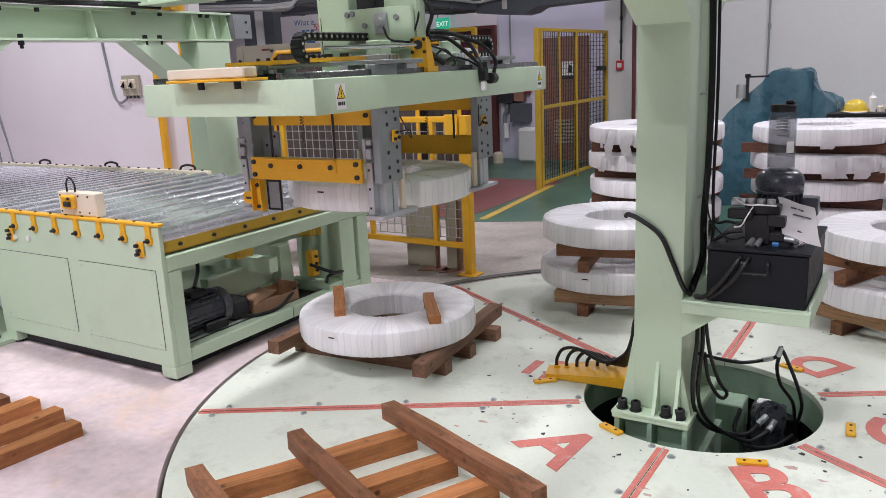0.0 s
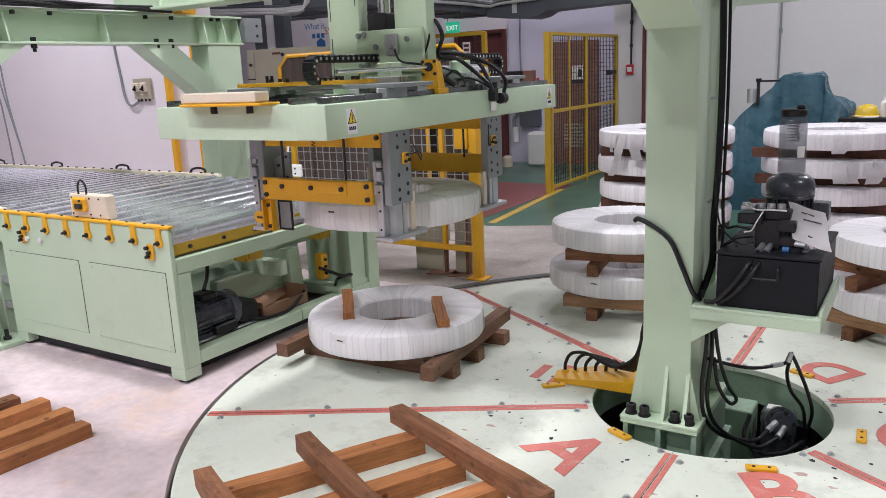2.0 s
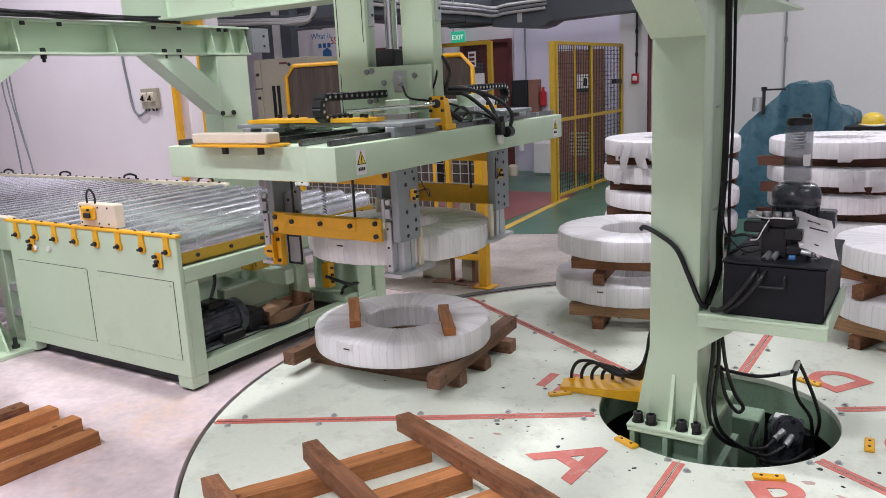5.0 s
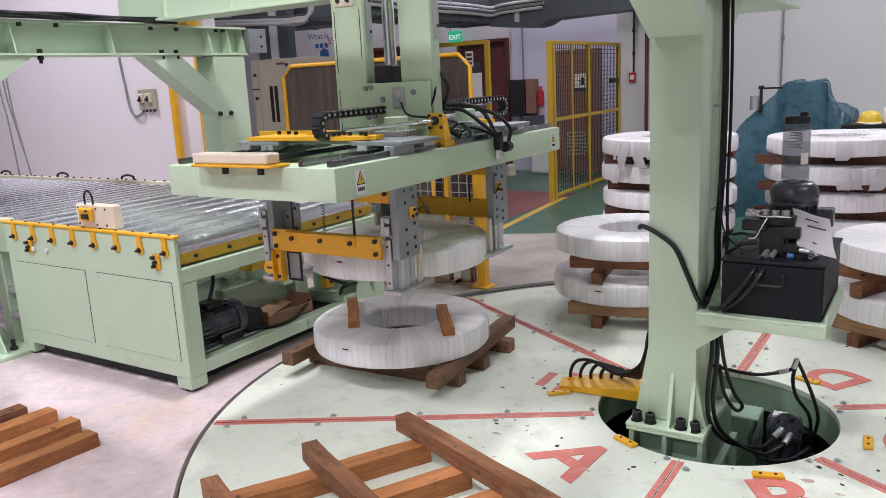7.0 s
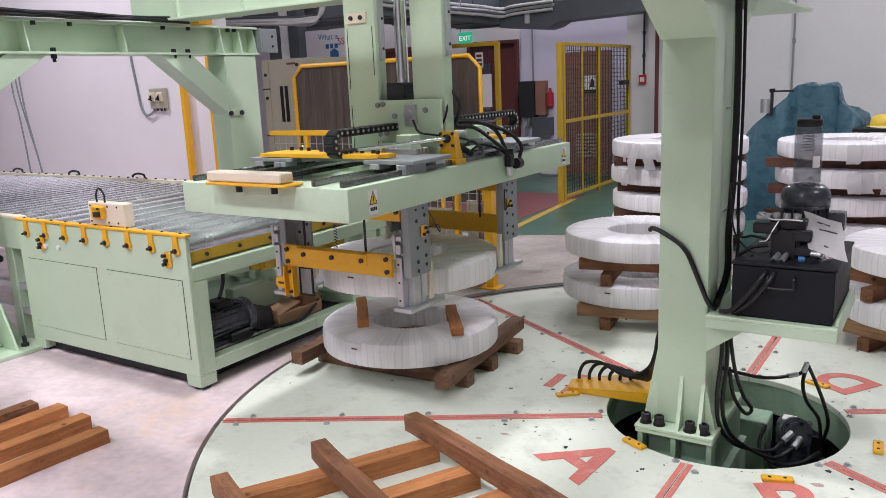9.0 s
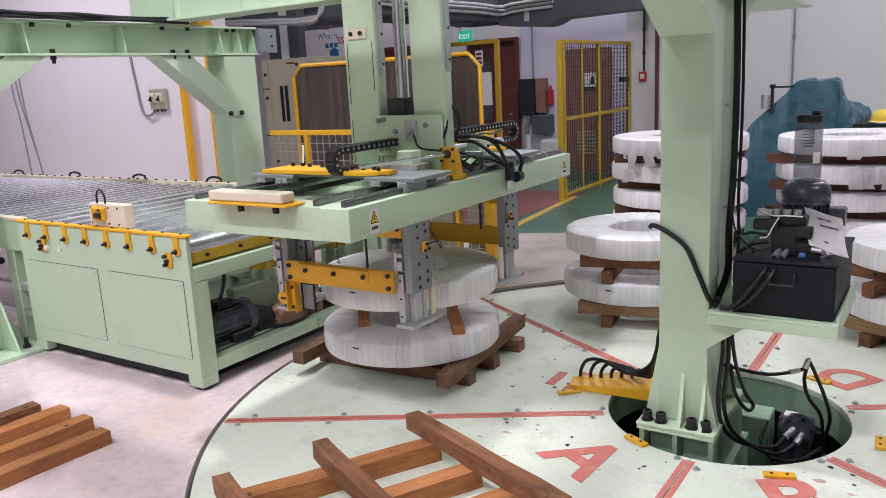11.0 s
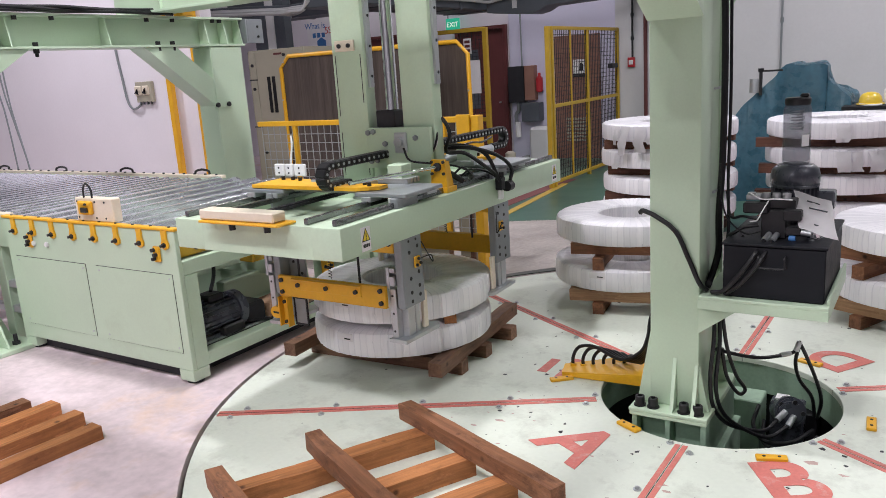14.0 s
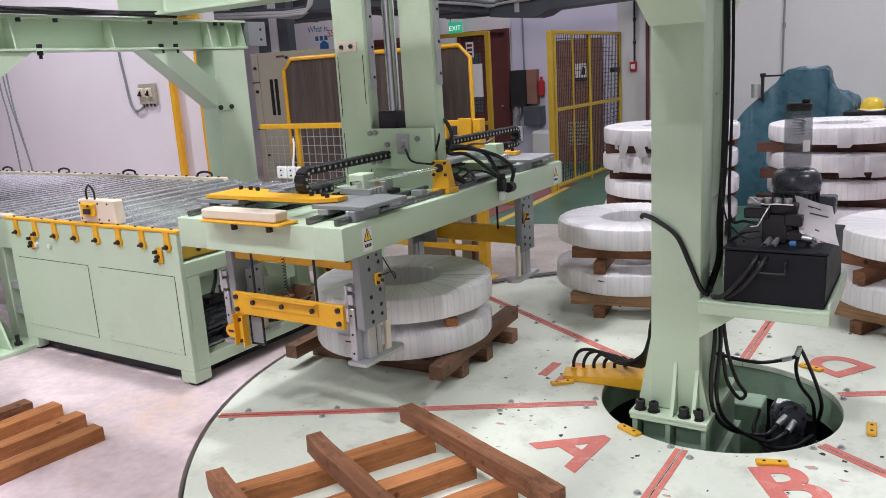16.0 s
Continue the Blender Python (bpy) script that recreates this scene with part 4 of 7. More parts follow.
def mast(t):
    """The leg of the gantry that stands in the turntable's opening."""
    x0, x1 = 2.43, 2.65
    bm = B()
    box(bm, x0, x1, 0.60, 0.775, 0.094, 1.985, 0.012, seg=2)
    box(bm, x0 + 0.02, x1 - 0.025, 0.775, 1.01, 0.094, 1.985)
    box(bm, x0, x1, 1.005, 1.03, 0.094, 1.985, 0.003)
    m = part("mast", bm, GREEN, t)
    for ya, yb in ((0.604, 0.63), (0.98, 0.995)):
        bm = B()
        prism(bm, [(x0 - 0.060, 0.094), (x0 + 0.005, 0.094), (x0 + 0.005, 0.46)], "y", ya, yb)
        part("base_flare", bm, GREEN, t)
        bm = B()
        prism(bm, [(x1 + 0.045, 0.094), (x1 - 0.005, 0.094), (x1 - 0.005, 0.32)], "y", ya, yb)
        part("base_flare", bm, GREEN, t)
    for x, hh in ((2.545, 0.35), (2.640, 0.32)):
        bm = B()
        prism(bm, [(0.605, 0.094), (0.525, 0.094), (0.545, 0.13), (0.605, hh)], "x", x - 0.008, x + 0.008)
        part("base_rib", bm, GREEN, t)
    bm = B()
    box(bm, 2.355, 2.708, 0.515, 1.10, 0.078, 0.094, 0.003)
    box(bm, 2.358, 2.705, 0.518, 1.097, 0.058, 0.0775, 0.003)
    bp = part("base_plate", bm, GREEN, t, "green base plate with chipped edges")
    for x, y in ((2.395, 0.560), (2.458, 0.557), (2.597, 0.554), (2.658, 0.555)):
        bm = B()
        cyl(bm, (x, y, 0.094), (x, y, 0.100), 0.028, 18)
        lathe(bm, (x, y, 0.0), [(0.022, 0.100), (0.022, 0.137), (0.019, 0.140), (0.012, 0.140), (0.012, 0.122), (0.001, 0.122)], 18)
        part("socket_bolt", bm, BLACK, bp, "black socket head bolt")
    # pedestal standing in the pit
    for name, x0_, x1_, y0_, y1_, z0_, z1_ in (("pedestal_web", 2.391, 2.675, 0.60, 0.62, -0.139, 0.0575), ("pedestal_wall", 2.366, 2.39, 0.53, 1.10, -0.139, 0.0575), ("pedestal_rib", 2.518, 2.542, 0.53, 0.599, -0.139, 0.0575),
                                               ("pedestal_wall", 2.676, 2.70, 0.53, 1.10, -0.139, 0.0575), ("pedestal_foot", 2.34, 2.73, 0.52, 1.12, -0.5, -0.14)):
        bm = B()
        box(bm, x0_, x1_, y0_, y1_, z0_, z1_, 0.002)
        # the pedestal is mint too; its shade is in this darker green
        part(name, bm, PITGREEN, t)
    # bracket shelf
    bm = B()
    box(bm, 2.651, 3.16, 0.56, 1.22, 0.628, 0.642, 0.002)
    box(bm, 2.651, 3.16, 0.56, 0.572, 0.585, 0.628, 0.002)
    box(bm, 3.148, 3.16, 0.572, 1.22, 0.585, 0.628, 0.002)
    box(bm, 2.651, 3.148, 1.208, 1.22, 0.585, 0.628, 0.002)
    box(bm, 3.148, 3.16, 0.60, 1.22, 0.642, 0.665, 0.002)
    sh = part("shelf", bm, GREEN, t, "green bracket shelf")
    for y in (0.60, 1.00):
        bm = B()
        prism(bm, [(2.645, 0.626), (2.87, 0.626), (2.645, 0.46)], "y", y, y + 0.012)
        part("shelf_gusset", bm, GREEN, sh)
    # thick cable that climbs the mast
    for pts, r in (([(2.675, 0.86, 1.98), (2.680, 0.87, 1.6), (2.676, 0.87, 1.2), (2.668, 0.85, 0.95), (2.675, 0.82, 0.78), (2.66, 0.72, 0.66), (2.665, 0.69, 0.665)], 0.015),
                   ([(2.695, 0.90, 1.98), (2.70, 0.9, 1.5), (2.695, 0.9, 1.1), (2.705, 0.88, 0.9), (2.72, 0.80, 0.80), (2.80, 0.72, 0.88)], 0.007),
                   ([(2.39, 0.60, 0.99), (2.41, 0.588, 1.0), (2.47, 0.585, 0.975), (2.55, 0.585, 0.915), (2.605, 0.585, 0.80), (2.648, 0.60, 0.69), (2.67, 0.64, 0.65)], 0.011)):
        bm = B()
        tube(bm, pts, r)
        part("mast_cable", bm, RUBBER, t, "black cable clipped to the mast")
    for z in (1.05, 1.50):
        bm = B()
        box(bm, 2.652, 2.66, 0.79, 0.93, z, z + 0.01)
        part("cable_clip", bm, STEEL, t)


# ---- the lifting gripper, at its lowest place ----
LX, LY = 0.865, 0.89


def jaw(t, name, s):
    """One jaw; s -1: on the near side, +1 on the far side. Drawn in its closed place."""
    def Y(d):      # d: distance outwards along the beam from the closed near face
        return (LY + s * d)
    def bx(bm, x0, x1, d0, d1, z0, z1, bev=0.0):
        a, b = sorted((Y(d0), Y(d1)))
        return box(bm, x0, x1, a, b, z0, z1, bev)
    bm = B()
    bx(bm, 1.10, 1.40, 0.34, 0.67, 1.098, 1.118, 0.003)
    bx(bm, 0.33, 0.63, 0.34, 0.67, 1.098, 1.118, 0.003)
    bx(bm, 0.63, 1.10, 0.42, 0.60, 1.100, 1.116, 0.002)
    j = part(name, bm, GREYPAINT, t, "grey sliding gripper jaw")
    for x in (1.17, 1.33, 0.40, 0.56):
        for d in (0.38, 0.63):
            bm = B()
            bx(bm, x - 0.03, x + 0.03, d - 0.045, d + 0.045, 1.073, 1.099, 0.003)
            part("rail_shoe", bm, STEEL, j)
    # yellow connecting plate
    bm = B()
    pts = [(0.40, 0.66), (1.10, 0.66), (1.20, 0.60), (1.20, 0.53), (0.70, 0.53), (0.62, 0.44), (0.40, 0.44)]
    prism(bm, [(x, Y(d)) for x, d in pts], "z", 1.122, 1.140)
    pl = part("connecting_plate", bm, YELLOW, j, "yellow connecting plate")
    for x, d in ((0.46, 0.48), (0.53, 0.48), (0.60, 0.5), (1.02, 0.57), (1.09, 0.57), (1.14, 0.6)):
        bm = B()
        cyl(bm, (x, Y(d), 1.140), (x, Y(d), 1.158), 0.011, 10)
        part("cap_screw", bm, BLACK, pl)
    # clamp block that takes the push rod
    bm = B()
    bx(bm, 1.10, 1.19, 0.30, 0.39, 1.118, 1.215, 0.004)
    rk = part("rod_block", bm, GREEN, j, "pale green rod block")
    bm = B()
    for d in (0.282, 0.312, 0.342, 0.372):
        bx(bm, 1.04, 1.225, d, d + 0.022, 1.1185, 1.146, 0.002)
    part("ribbed_clamp", bm, STEEL, rk)
    # legs; those of the far jaw hang further in
    inset = 0.26 if s > 0 else 0.0

    def Y(d):
        return LY + s * (d - inset)

    for x0, x1 in ((1.318, 1.362), (0.515, 0.559)):
        bm = B()
        bx(bm, x0, x1, 0.51, 0.685, 0.555, 1.099, 0.004)
        lg = part("leg", bm, GREYPAINT, j, "grey slotted gripper leg")
        # lower leg in two bars with a groove between them
        bm = B()
        bx(bm, x0 - 0.012, x1 - 0.014, 0.585, 0.645, 0.405, 0.60, 0.003)
        bx(bm, x0 - 0.012, x1 - 0.014, 0.545, 0.578, 0.405, 0.60, 0.003)
        part("lower_leg", bm, STEEL, lg)
        bm = B()
        bx(bm, x0 - 0.008, x1 - 0.020, 0.577, 0.586, 0.406, 0.59)
        part("groove", bm, BLACK, lg)
        # outer wear bar with stepped clamp above it
        bm = B()
        bx(bm, x0 - 0.042, x0 - 0.006, 0.645, 0.690, 0.405, 0.655, 0.003)
        bx(bm, x0 - 0.030, x0 - 0.001, 0.655, 0.700, 0.672, 0.720, 0.003)
        bx(bm, x0 - 0.048, x0 - 0.030, 0.655, 0.700, 0.655, 0.765, 0.003)
        bx(bm, x0 - 0.030, x0 - 0.001, 0.655, 0.695, 0.735, 0.760, 0.003)
        gd = part("guide", bm, STEEL, lg)
        for z in (0.44, 0.53, 0.62):
            bm = B()
            a, c = sorted((Y(0.689), Y(0.692)))
            cyl(bm, (x0 - 0.024, a, z), (x0 - 0.024, c, z), 0.006, 8)
            part("guide_hole", bm, BLACK, gd)
        if x0 < 1:
            # sliding plate with a sloping top beside the leg
            bm = B()
            a, c = sorted((Y(0.60), Y(0.612)))
            prism(bm, [(x1 + 0.002, 0.555), (x1 + 0.115, 0.555), (x1 + 0.115, 0.79), (x1 + 0.085, 0.79), (x1 + 0.02, 0.755), (x1 + 0.002, 0.755)], "y", a, c)
            sp = part("slide_plate", bm, GREYPAINT, lg)
            for dx, z in ((0.035, 0.72), (0.09, 0.765), (0.09, 0.66)):
                bm = B()
                a, c = sorted((Y(0.611), Y(0.616)))
                cyl(bm, (x1 + dx, a, z), (x1 + dx, c, z), 0.008, 8)
                part("plate_hole", bm, BLACK, sp)
        xo = x1 if x0 > 1 else x0
        sx = 1 if x0 > 1 else -1
        for dz in (0.60, 0.645, 0.715, 0.845):
            for d in (0.55, 0.62):
                bm = B()
                cyl(bm, (xo - sx * 0.004, Y(d), dz - 0.02 * (d > 0.6)), (xo + sx * 0.0015, Y(d), dz - 0.02 * (d > 0.6)), 0.010, 10)
                part("hole", bm, BLACK, lg)
        for d in (0.56, 0.62):
            bm = B()
            cyl(bm, (xo - sx * 0.004, Y(d), 0.88), (xo + sx * 0.0015, Y(d), 0.88), 0.007, 10)
            part("hole", bm, BLACK, lg)
        # hook plate under the coil, with a rounded tip
        bm = B()
        pts = [(x0 - 0.05, 0.71), (x1 + 0.01, 0.71), (x1 + 0.02, 0.43), (x1 + 0.005, 0.405), ((x0 + x1) / 2, 0.395), (x0 - 0.015, 0.405), (x0 - 0.03, 0.43)]
        prism(bm, [(x, Y(d)) for x, d in pts], "z", 0.388, 0.406)
        part("hook_plate", bm, STEEL, lg)
        bm = B()
        bx(bm, x0 + 0.012, x1 - 0.012, 0.475, 0.51, 0.408, 0.60, 0.003)
        part("pad", bm, CREAM, lg, "cream plastic contact pad")
        if sx > 0:
            bm = B()
            bx(bm, xo + 0.001, xo + 0.012, 0.545, 0.59, 0.742, 0.797, 0.003)
            sn = part("sensor_bracket", bm, YELLOW, lg, "small yellow sensor bracket")
            bm = B()
            for d, z in ((0.55, 0.76), (0.58, 0.755), (0.565, 0.785)):
                cyl(bm, (xo + 0.012, Y(d), z), (xo + 0.022, Y(d), z), 0.008, 8)
            part("sensor", bm, BLACK, sn)
            bm = B()
            tube(bm, [(xo + 0.02, Y(0.55), 0.785), (xo + 0.045, Y(0.5), 0.79), (xo + 0.03, Y(0.47), 0.75), (xo + 0.005, Y(0.52), 0.86)], 0.003, 6)
            part("sensor_wire", bm, RUBBER, sn)
    # yellow cross bars
    bm = B()
    bx(bm, 0.56, 1.30, 0.645, 0.665, 0.825, 0.90, 0.003)
    part("upper_bar", bm, YELLOW, j, "yellow upper cross bar")
    bm = B()
    bx(bm, 0.575, 1.275, 0.70, 0.722, 0.56, 0.672, 0.003)
    lb = part("lower_bar", bm, YELLOW, j, "yellow lower push bar")
    bm = B()
    bx(bm, 0.69, 1.13, 0.7225, 0.728, 0.605, 0.662, 0.002)
    bx(bm, 0.69, 1.13, 0.7225, 0.752, 0.6625, 0.670, 0.002)
    part("angle_lip", bm, YELLOW, lb)
    for x, z, dd in ((0.60, 0.648, 0.722), (0.602, 0.585, 0.722), (1.248, 0.65, 0.722), (1.25, 0.588, 0.722), (0.72, 0.632, 0.728), (0.91, 0.632, 0.728), (1.10, 0.632, 0.728)):
        bm = B()
        cyl(bm, (x, Y(dd - 0.002), z), (x, Y(dd + 0.012), z), 0.012, 8)
        part("bar_bolt", bm, DARK, lb)
    for x in (0.70, 1.10):
        bm = B()
        cyl(bm, (x, Y(0.69), 0.655), (x, Y(0.69), 0.90), 0.0065, 10)
        part("guide_rod", bm, DARK, j)
    bm = B()
    pts = [(0.91 + 0.009 * math.cos(k * 0.9), Y(0.69) + 0.009 * math.sin(k * 0.9), 0.675 + 0.0022 * k) for k in range(100)]
    tube(bm, pts, 0.0018, 5, 1)
    part("spring", bm, DARK, j, "dark tension spring")
    for x in (0.575, 1.28):
        bm = B()
        cyl(bm, (x, Y(0.664), 0.872), (x, Y(0.676), 0.872), 0.012, 8)
        part("bar_bolt", bm, DARK, j)
    # yellow side arm: a channel with its slotted finger
    if s < 0:
        bm = B()
        bx(bm, 0.572, 0.640, 0.700, 0.708, 0.395, 0.556, 0.002)
        bx(bm, 0.572, 0.580, 0.708, 0.742, 0.395, 0.556, 0.002)
        bx(bm, 0.632, 0.640, 0.708, 0.742, 0.395, 0.556, 0.002)
        bx(bm, 0.598, 0.618, 0.708, 0.722, 0.405, 0.546, 0.002)
        ar = part("side_arm", bm, YELLOW, j, "yellow channel side arm")
        bm = B()
        prism(bm, [(0.572, 0.490), (0.53, 0.494), (0.508, 0.488), (0.494, 0.470), (0.494, 0.452), (0.508, 0.434), (0.53, 0.428), (0.572, 0.432)], "y", Y(0.722), Y(0.70))
        fg = part("hook_finger", bm, YELLOW, ar)
        bm = B()
        bx(bm, 0.515, 0.568, 0.7225, 0.724, 0.455, 0.466)
        part("slot", bm, DARK, fg)
        for z in (0.42, 0.53):
            bm = B()
            bolt(bm, (0.608, Y(0.722), z), (0, -1, 0), 0.010, 0.012)
            part("bolt", bm, DARK, ar)
        # framed scanner plate behind the arm
        bm = B()
        for a, b_, c, d in ((0.645, 0.74, 0.545, 0.556), (0.645, 0.74, 0.400, 0.411), (0.645, 0.656, 0.411, 0.545), (0.729, 0.74, 0.411, 0.545)):
            bx(bm, a, b_, 0.69, 0.70, c, d, 0.002)
        sf = part("sensor_frame", bm, BLACK, j, "black sensor frame")
        bm = B()
        bx(bm, 0.656, 0.729, 0.692, 0.696, 0.411, 0.545)
        part("sensor_plate", bm, GREYPAINT, sf)
    return j


def gripper():
    t = thing("lifting_gripper", (LX, LY, 0), "mint green lifting beam with two sliding coil gripper jaws", "lifting gripper")
    x0, x1, y0, y1, zb, zt = 0.345, 1.385, -0.25, 2.03, 0.903, 1.05
    bm = B()
    box(bm, x0, x0 + 0.20, y0, y1, zb, zt, 0.008, seg=2)
    box(bm, x1 - 0.17, x1, y0, y1, zb, zt, 0.008, seg=2)
    box(bm, x0 + 0.19, x1 - 0.16, y0 + 0.0005, y0 + 0.17, zb + 0.0005, zt - 0.0005)
    box(bm, x0 + 0.19, x1 - 0.16, y1 - 0.17, y1 - 0.0005, zb + 0.0005, zt - 0.0005)
    box(bm, x0 + 0.19, x1 - 0.16, 0.70, 1.08, zb + 0.02, zt - 0.003)
    box(bm, x0 + 0.19, x1 - 0.16, y0 + 0.1, y1 - 0.1, zb + 0.07, zb + 0.09)
    part("beam_frame", bm, GREEN, t)
    # bumper at the near end
    bm = B()
    box(bm, 0.60, 1.10, y0 - 0.075, y0 + 0.05, 1.053, 1.065, 0.004)
    yb = part("bumper_tray", bm, YELLOW, t, "yellow bumper tray")
    bm = B()
    box(bm, 0.59, 1.06, y0 - 0.055, y0 + 0.03, 1.066, 1.112, 0.006)
    part("bumper_block", bm, CREAM, t, "pinkish cream bumper block")
    for x in (0.78, 1.0):
        bm = B()
        bolt(bm, (x, y0 - 0.035, 1.053), (0, 0, -1), 0.016, 0.032)
        part("tray_bolt", bm, BLACK, yb)
    # linear rails and racks
    for x in (0.40, 0.56, 1.17, 1.33):
        bm = B()
        box(bm, x - 0.0115, x + 0.0115, y0 + 0.03, y1 - 0.03, 1.0505, 1.078, 0.003)
        part("linear_rail", bm, RAILSTEEL, t)
    bm = B()
    for k in range(96):
        box(bm, 0.72, 0.75, -0.10 + 0.02 * k, -0.09 + 0.02 * k, 1.052, 1.062)
    box(bm, 0.715, 0.755, -0.12, 1.84, 1.04, 1.053)
    part("drive_chain", bm, DARK, t, "black roller chain")
    # yellow rod bearing with its push rods
    bm = B()
    prism(bm, [(1.262, 1.079), (1.36, 1.079), (1.35, 1.222), (1.27, 1.222)], "y", 0.655, 0.675)
    prism(bm, [(0.677, 1.079), (0.735, 1.079), (0.70, 1.21), (0.677, 1.21)], "x", 1.336, 1.35)
    box(bm, 1.255, 1.365, 0.645, 0.745, 1.0505, 1.079, 0.003)
    rb = part("rod_bearing", bm, YELLOW, t, "yellow rod bearing bracket")
    bm = B()
    cyl(bm, (1.31, 0.655, 1.185), (1.31, 0.64, 1.185), 0.022, 16)
    for dx, dz in ((-0.035, 0.03), (0.035, 0.03), (-0.035, -0.03), (0.035, -0.03)):
        cyl(bm, (1.31 + dx, 0.655, 1.18 + dz), (1.31 + dx, 0.645, 1.18 + dz), 0.008, 8)
    part("bearing_bush", bm, DARK, rb)
    bm = B()
    cyl(bm, (1.155, 0.12, 1.18), (1.31, 0.655, 1.185), 0.010, 12)
    part("push_rod", bm, CHROME, t)
    bm = B()
    cyl(bm, (1.10, 0.88, 1.17), (1.02, 1.75, 1.15), 0.028, 16)
    part("air_cylinder", bm, STEEL, t)
    bm = B()
    cyl(bm, (0.95, 0.60, 1.10), (1.02, 0.60, 1.10), 0.035, 16)
    cyl(bm, (0.97, 0.60, 1.10), (0.98, 0.60, 1.10), 0.045, 16)
    part("sprocket", bm, STEEL, t)
    bm = B()
    box(bm, 0.93, 1.05, 0.55, 0.66, 1.04, 1.075, 0.004)
    part("sprocket_block", bm, DARK, t)
    # twin lift columns
    for xa, xb in ((0.60, 0.815), (1.045, 1.245)):
        bm = B()
        box(bm, xa, xb, 0.75, 0.835, 1.04 if xa < 0.8 else 1.20, 3.4, 0.008, seg=2)
        c = part("lift_column", bm, GREEN, t)
        bm = B()
        box(bm, xb - 0.002, xb + 0.016, 0.775, 0.815, 1.60, 3.35, 0.003)
        rl = part("guide_strip", bm, STEEL, c)
        for k in range(9):
            bm = B()
            cyl(bm, (xb + 0.015, 0.795, 1.66 + 0.16 * k), (xb + 0.019, 0.795, 1.66 + 0.16 * k), 0.008, 8)
            part("strip_hole", bm, BLACK, rl)
    bm = B()
    box(bm, 0.63, 0.765, 0.738, 0.751, 1.80, 1.86, 0.004)
    sp = part("stop_pad", bm, CREAM, t, "cream stop pad")
    for x in (0.665, 0.73):
        bm = B()
        cyl(bm, (x, 0.739, 1.83), (x, 0.728, 1.83), 0.012, 8)
        part("pad_bolt", bm, DARK, sp)
    bm = B()
    box(bm, 0.818, 1.24, 0.71, 0.735, 1.165, 1.385, 0.004)
    box(bm, 0.84, 1.22, 0.735, 0.76, 1.05, 1.2)
    cp = part("cross_plate", bm, GREEN, t)
    for x, z in ((0.84, 1.36), (0.875, 1.365), (0.95, 1.30), (1.15, 1.33), (0.85, 1.205), (0.89, 1.21)):
        bm = B()
        bolt(bm, (x, 0.71, z), (0, -1, 0), 0.015, 0.014)
        part("plate_bolt", bm, GREYPAINT, cp)
    bm = B()
    box(bm, 1.02, 1.095, 0.69, 0.71, 1.25, 1.36, 0.005)
    cyl(bm, (1.055, 0.69, 1.31), (1.055, 0.67, 1.31), 0.025, 12)
    part("load_cell", bm, STEEL, cp)
    bm = B()
    box(bm, 0.86, 0.985, 0.76, 0.86, 1.38, 1.475, 0.006)
    box(bm, 0.82, 1.04, 0.74, 0.88, 1.34, 1.384, 0.004)
    part("rod_clevis", bm, DARK, t, "dark rod clevis")
    bm = B()
    cyl(bm, (0.935, 0.82, 1.47), (0.935, 0.82, 3.4), 0.034, 20)
    part("hydraulic_rod", bm, CHROME, t, "chrome hydraulic rod")
    bm = B()
    box(bm, 0.57, 1.27, 0.70, 0.90, 1.0505, 1.062, 0.002)
    part("column_foot", bm, GREEN, t)
    # warning stickers
    for y, k in ((-0.085, 1.0), (1.92, 1.0)):
        bm = B()
        box(bm, x1 + 0.0005, x1 + 0.002, y - 0.03, y + 0.035, 0.918, 1.025)
        st = part("warning_sticker", bm, PAPER, t, "white warning sticker with a yellow triangle")
        bm = B()
        prism(bm, [(y - 0.027, 0.962), (y + 0.032, 0.962), (y + 0.0025, 1.022)], "x", x1 + 0.002, x1 + 0.003)
        tr = part("triangle", bm, BLACK, st)
        bm = B()
        prism(bm, [(y - 0.020, 0.966), (y + 0.025, 0.966), (y + 0.0025, 1.014)], "x", x1 + 0.003, x1 + 0.0038)
        part("yellow_field", bm, SIGNYELLOW, st)
        bm = B()
        box(bm, x1 + 0.0038, x1 + 0.0045, y + 0.000, y + 0.005, 0.978, 1.0)
        box(bm, x1 + 0.0038, x1 + 0.0045, y + 0.000, y + 0.005, 0.969, 0.974)
        part("mark", bm, BLACK, st)
        bm = B()
        for q in range(4):
            box(bm, x1 + 0.002, x1 + 0.003, y - 0.02 + 0.012 * q, y - 0.011 + 0.012 * q, 0.935, 0.95)
        part("print_bars", bm, DARK, st)
    # valve and hoses on the long side
    bm = B()
    box(bm, x1 + 0.0005, x1 + 0.04, 1.12, 1.17, 0.99, 1.06, 0.004)
    cyl(bm, (x1 + 0.03, 1.20, 1.0), (x1 + 0.03, 1.25, 1.0), 0.03, 14)
    cyl(bm, (x1 + 0.03, 1.145, 1.06), (x1 + 0.03, 1.145, 1.09), 0.014, 10)
    va = part("air_valve", bm, BLACK, t, "black air valve")
    bm = B()
    box(bm, x1 + 0.005, x1 + 0.03, 1.13, 1.17, 0.935, 0.989, 0.006)
    part("filter_bowl", bm, WHITE, va)
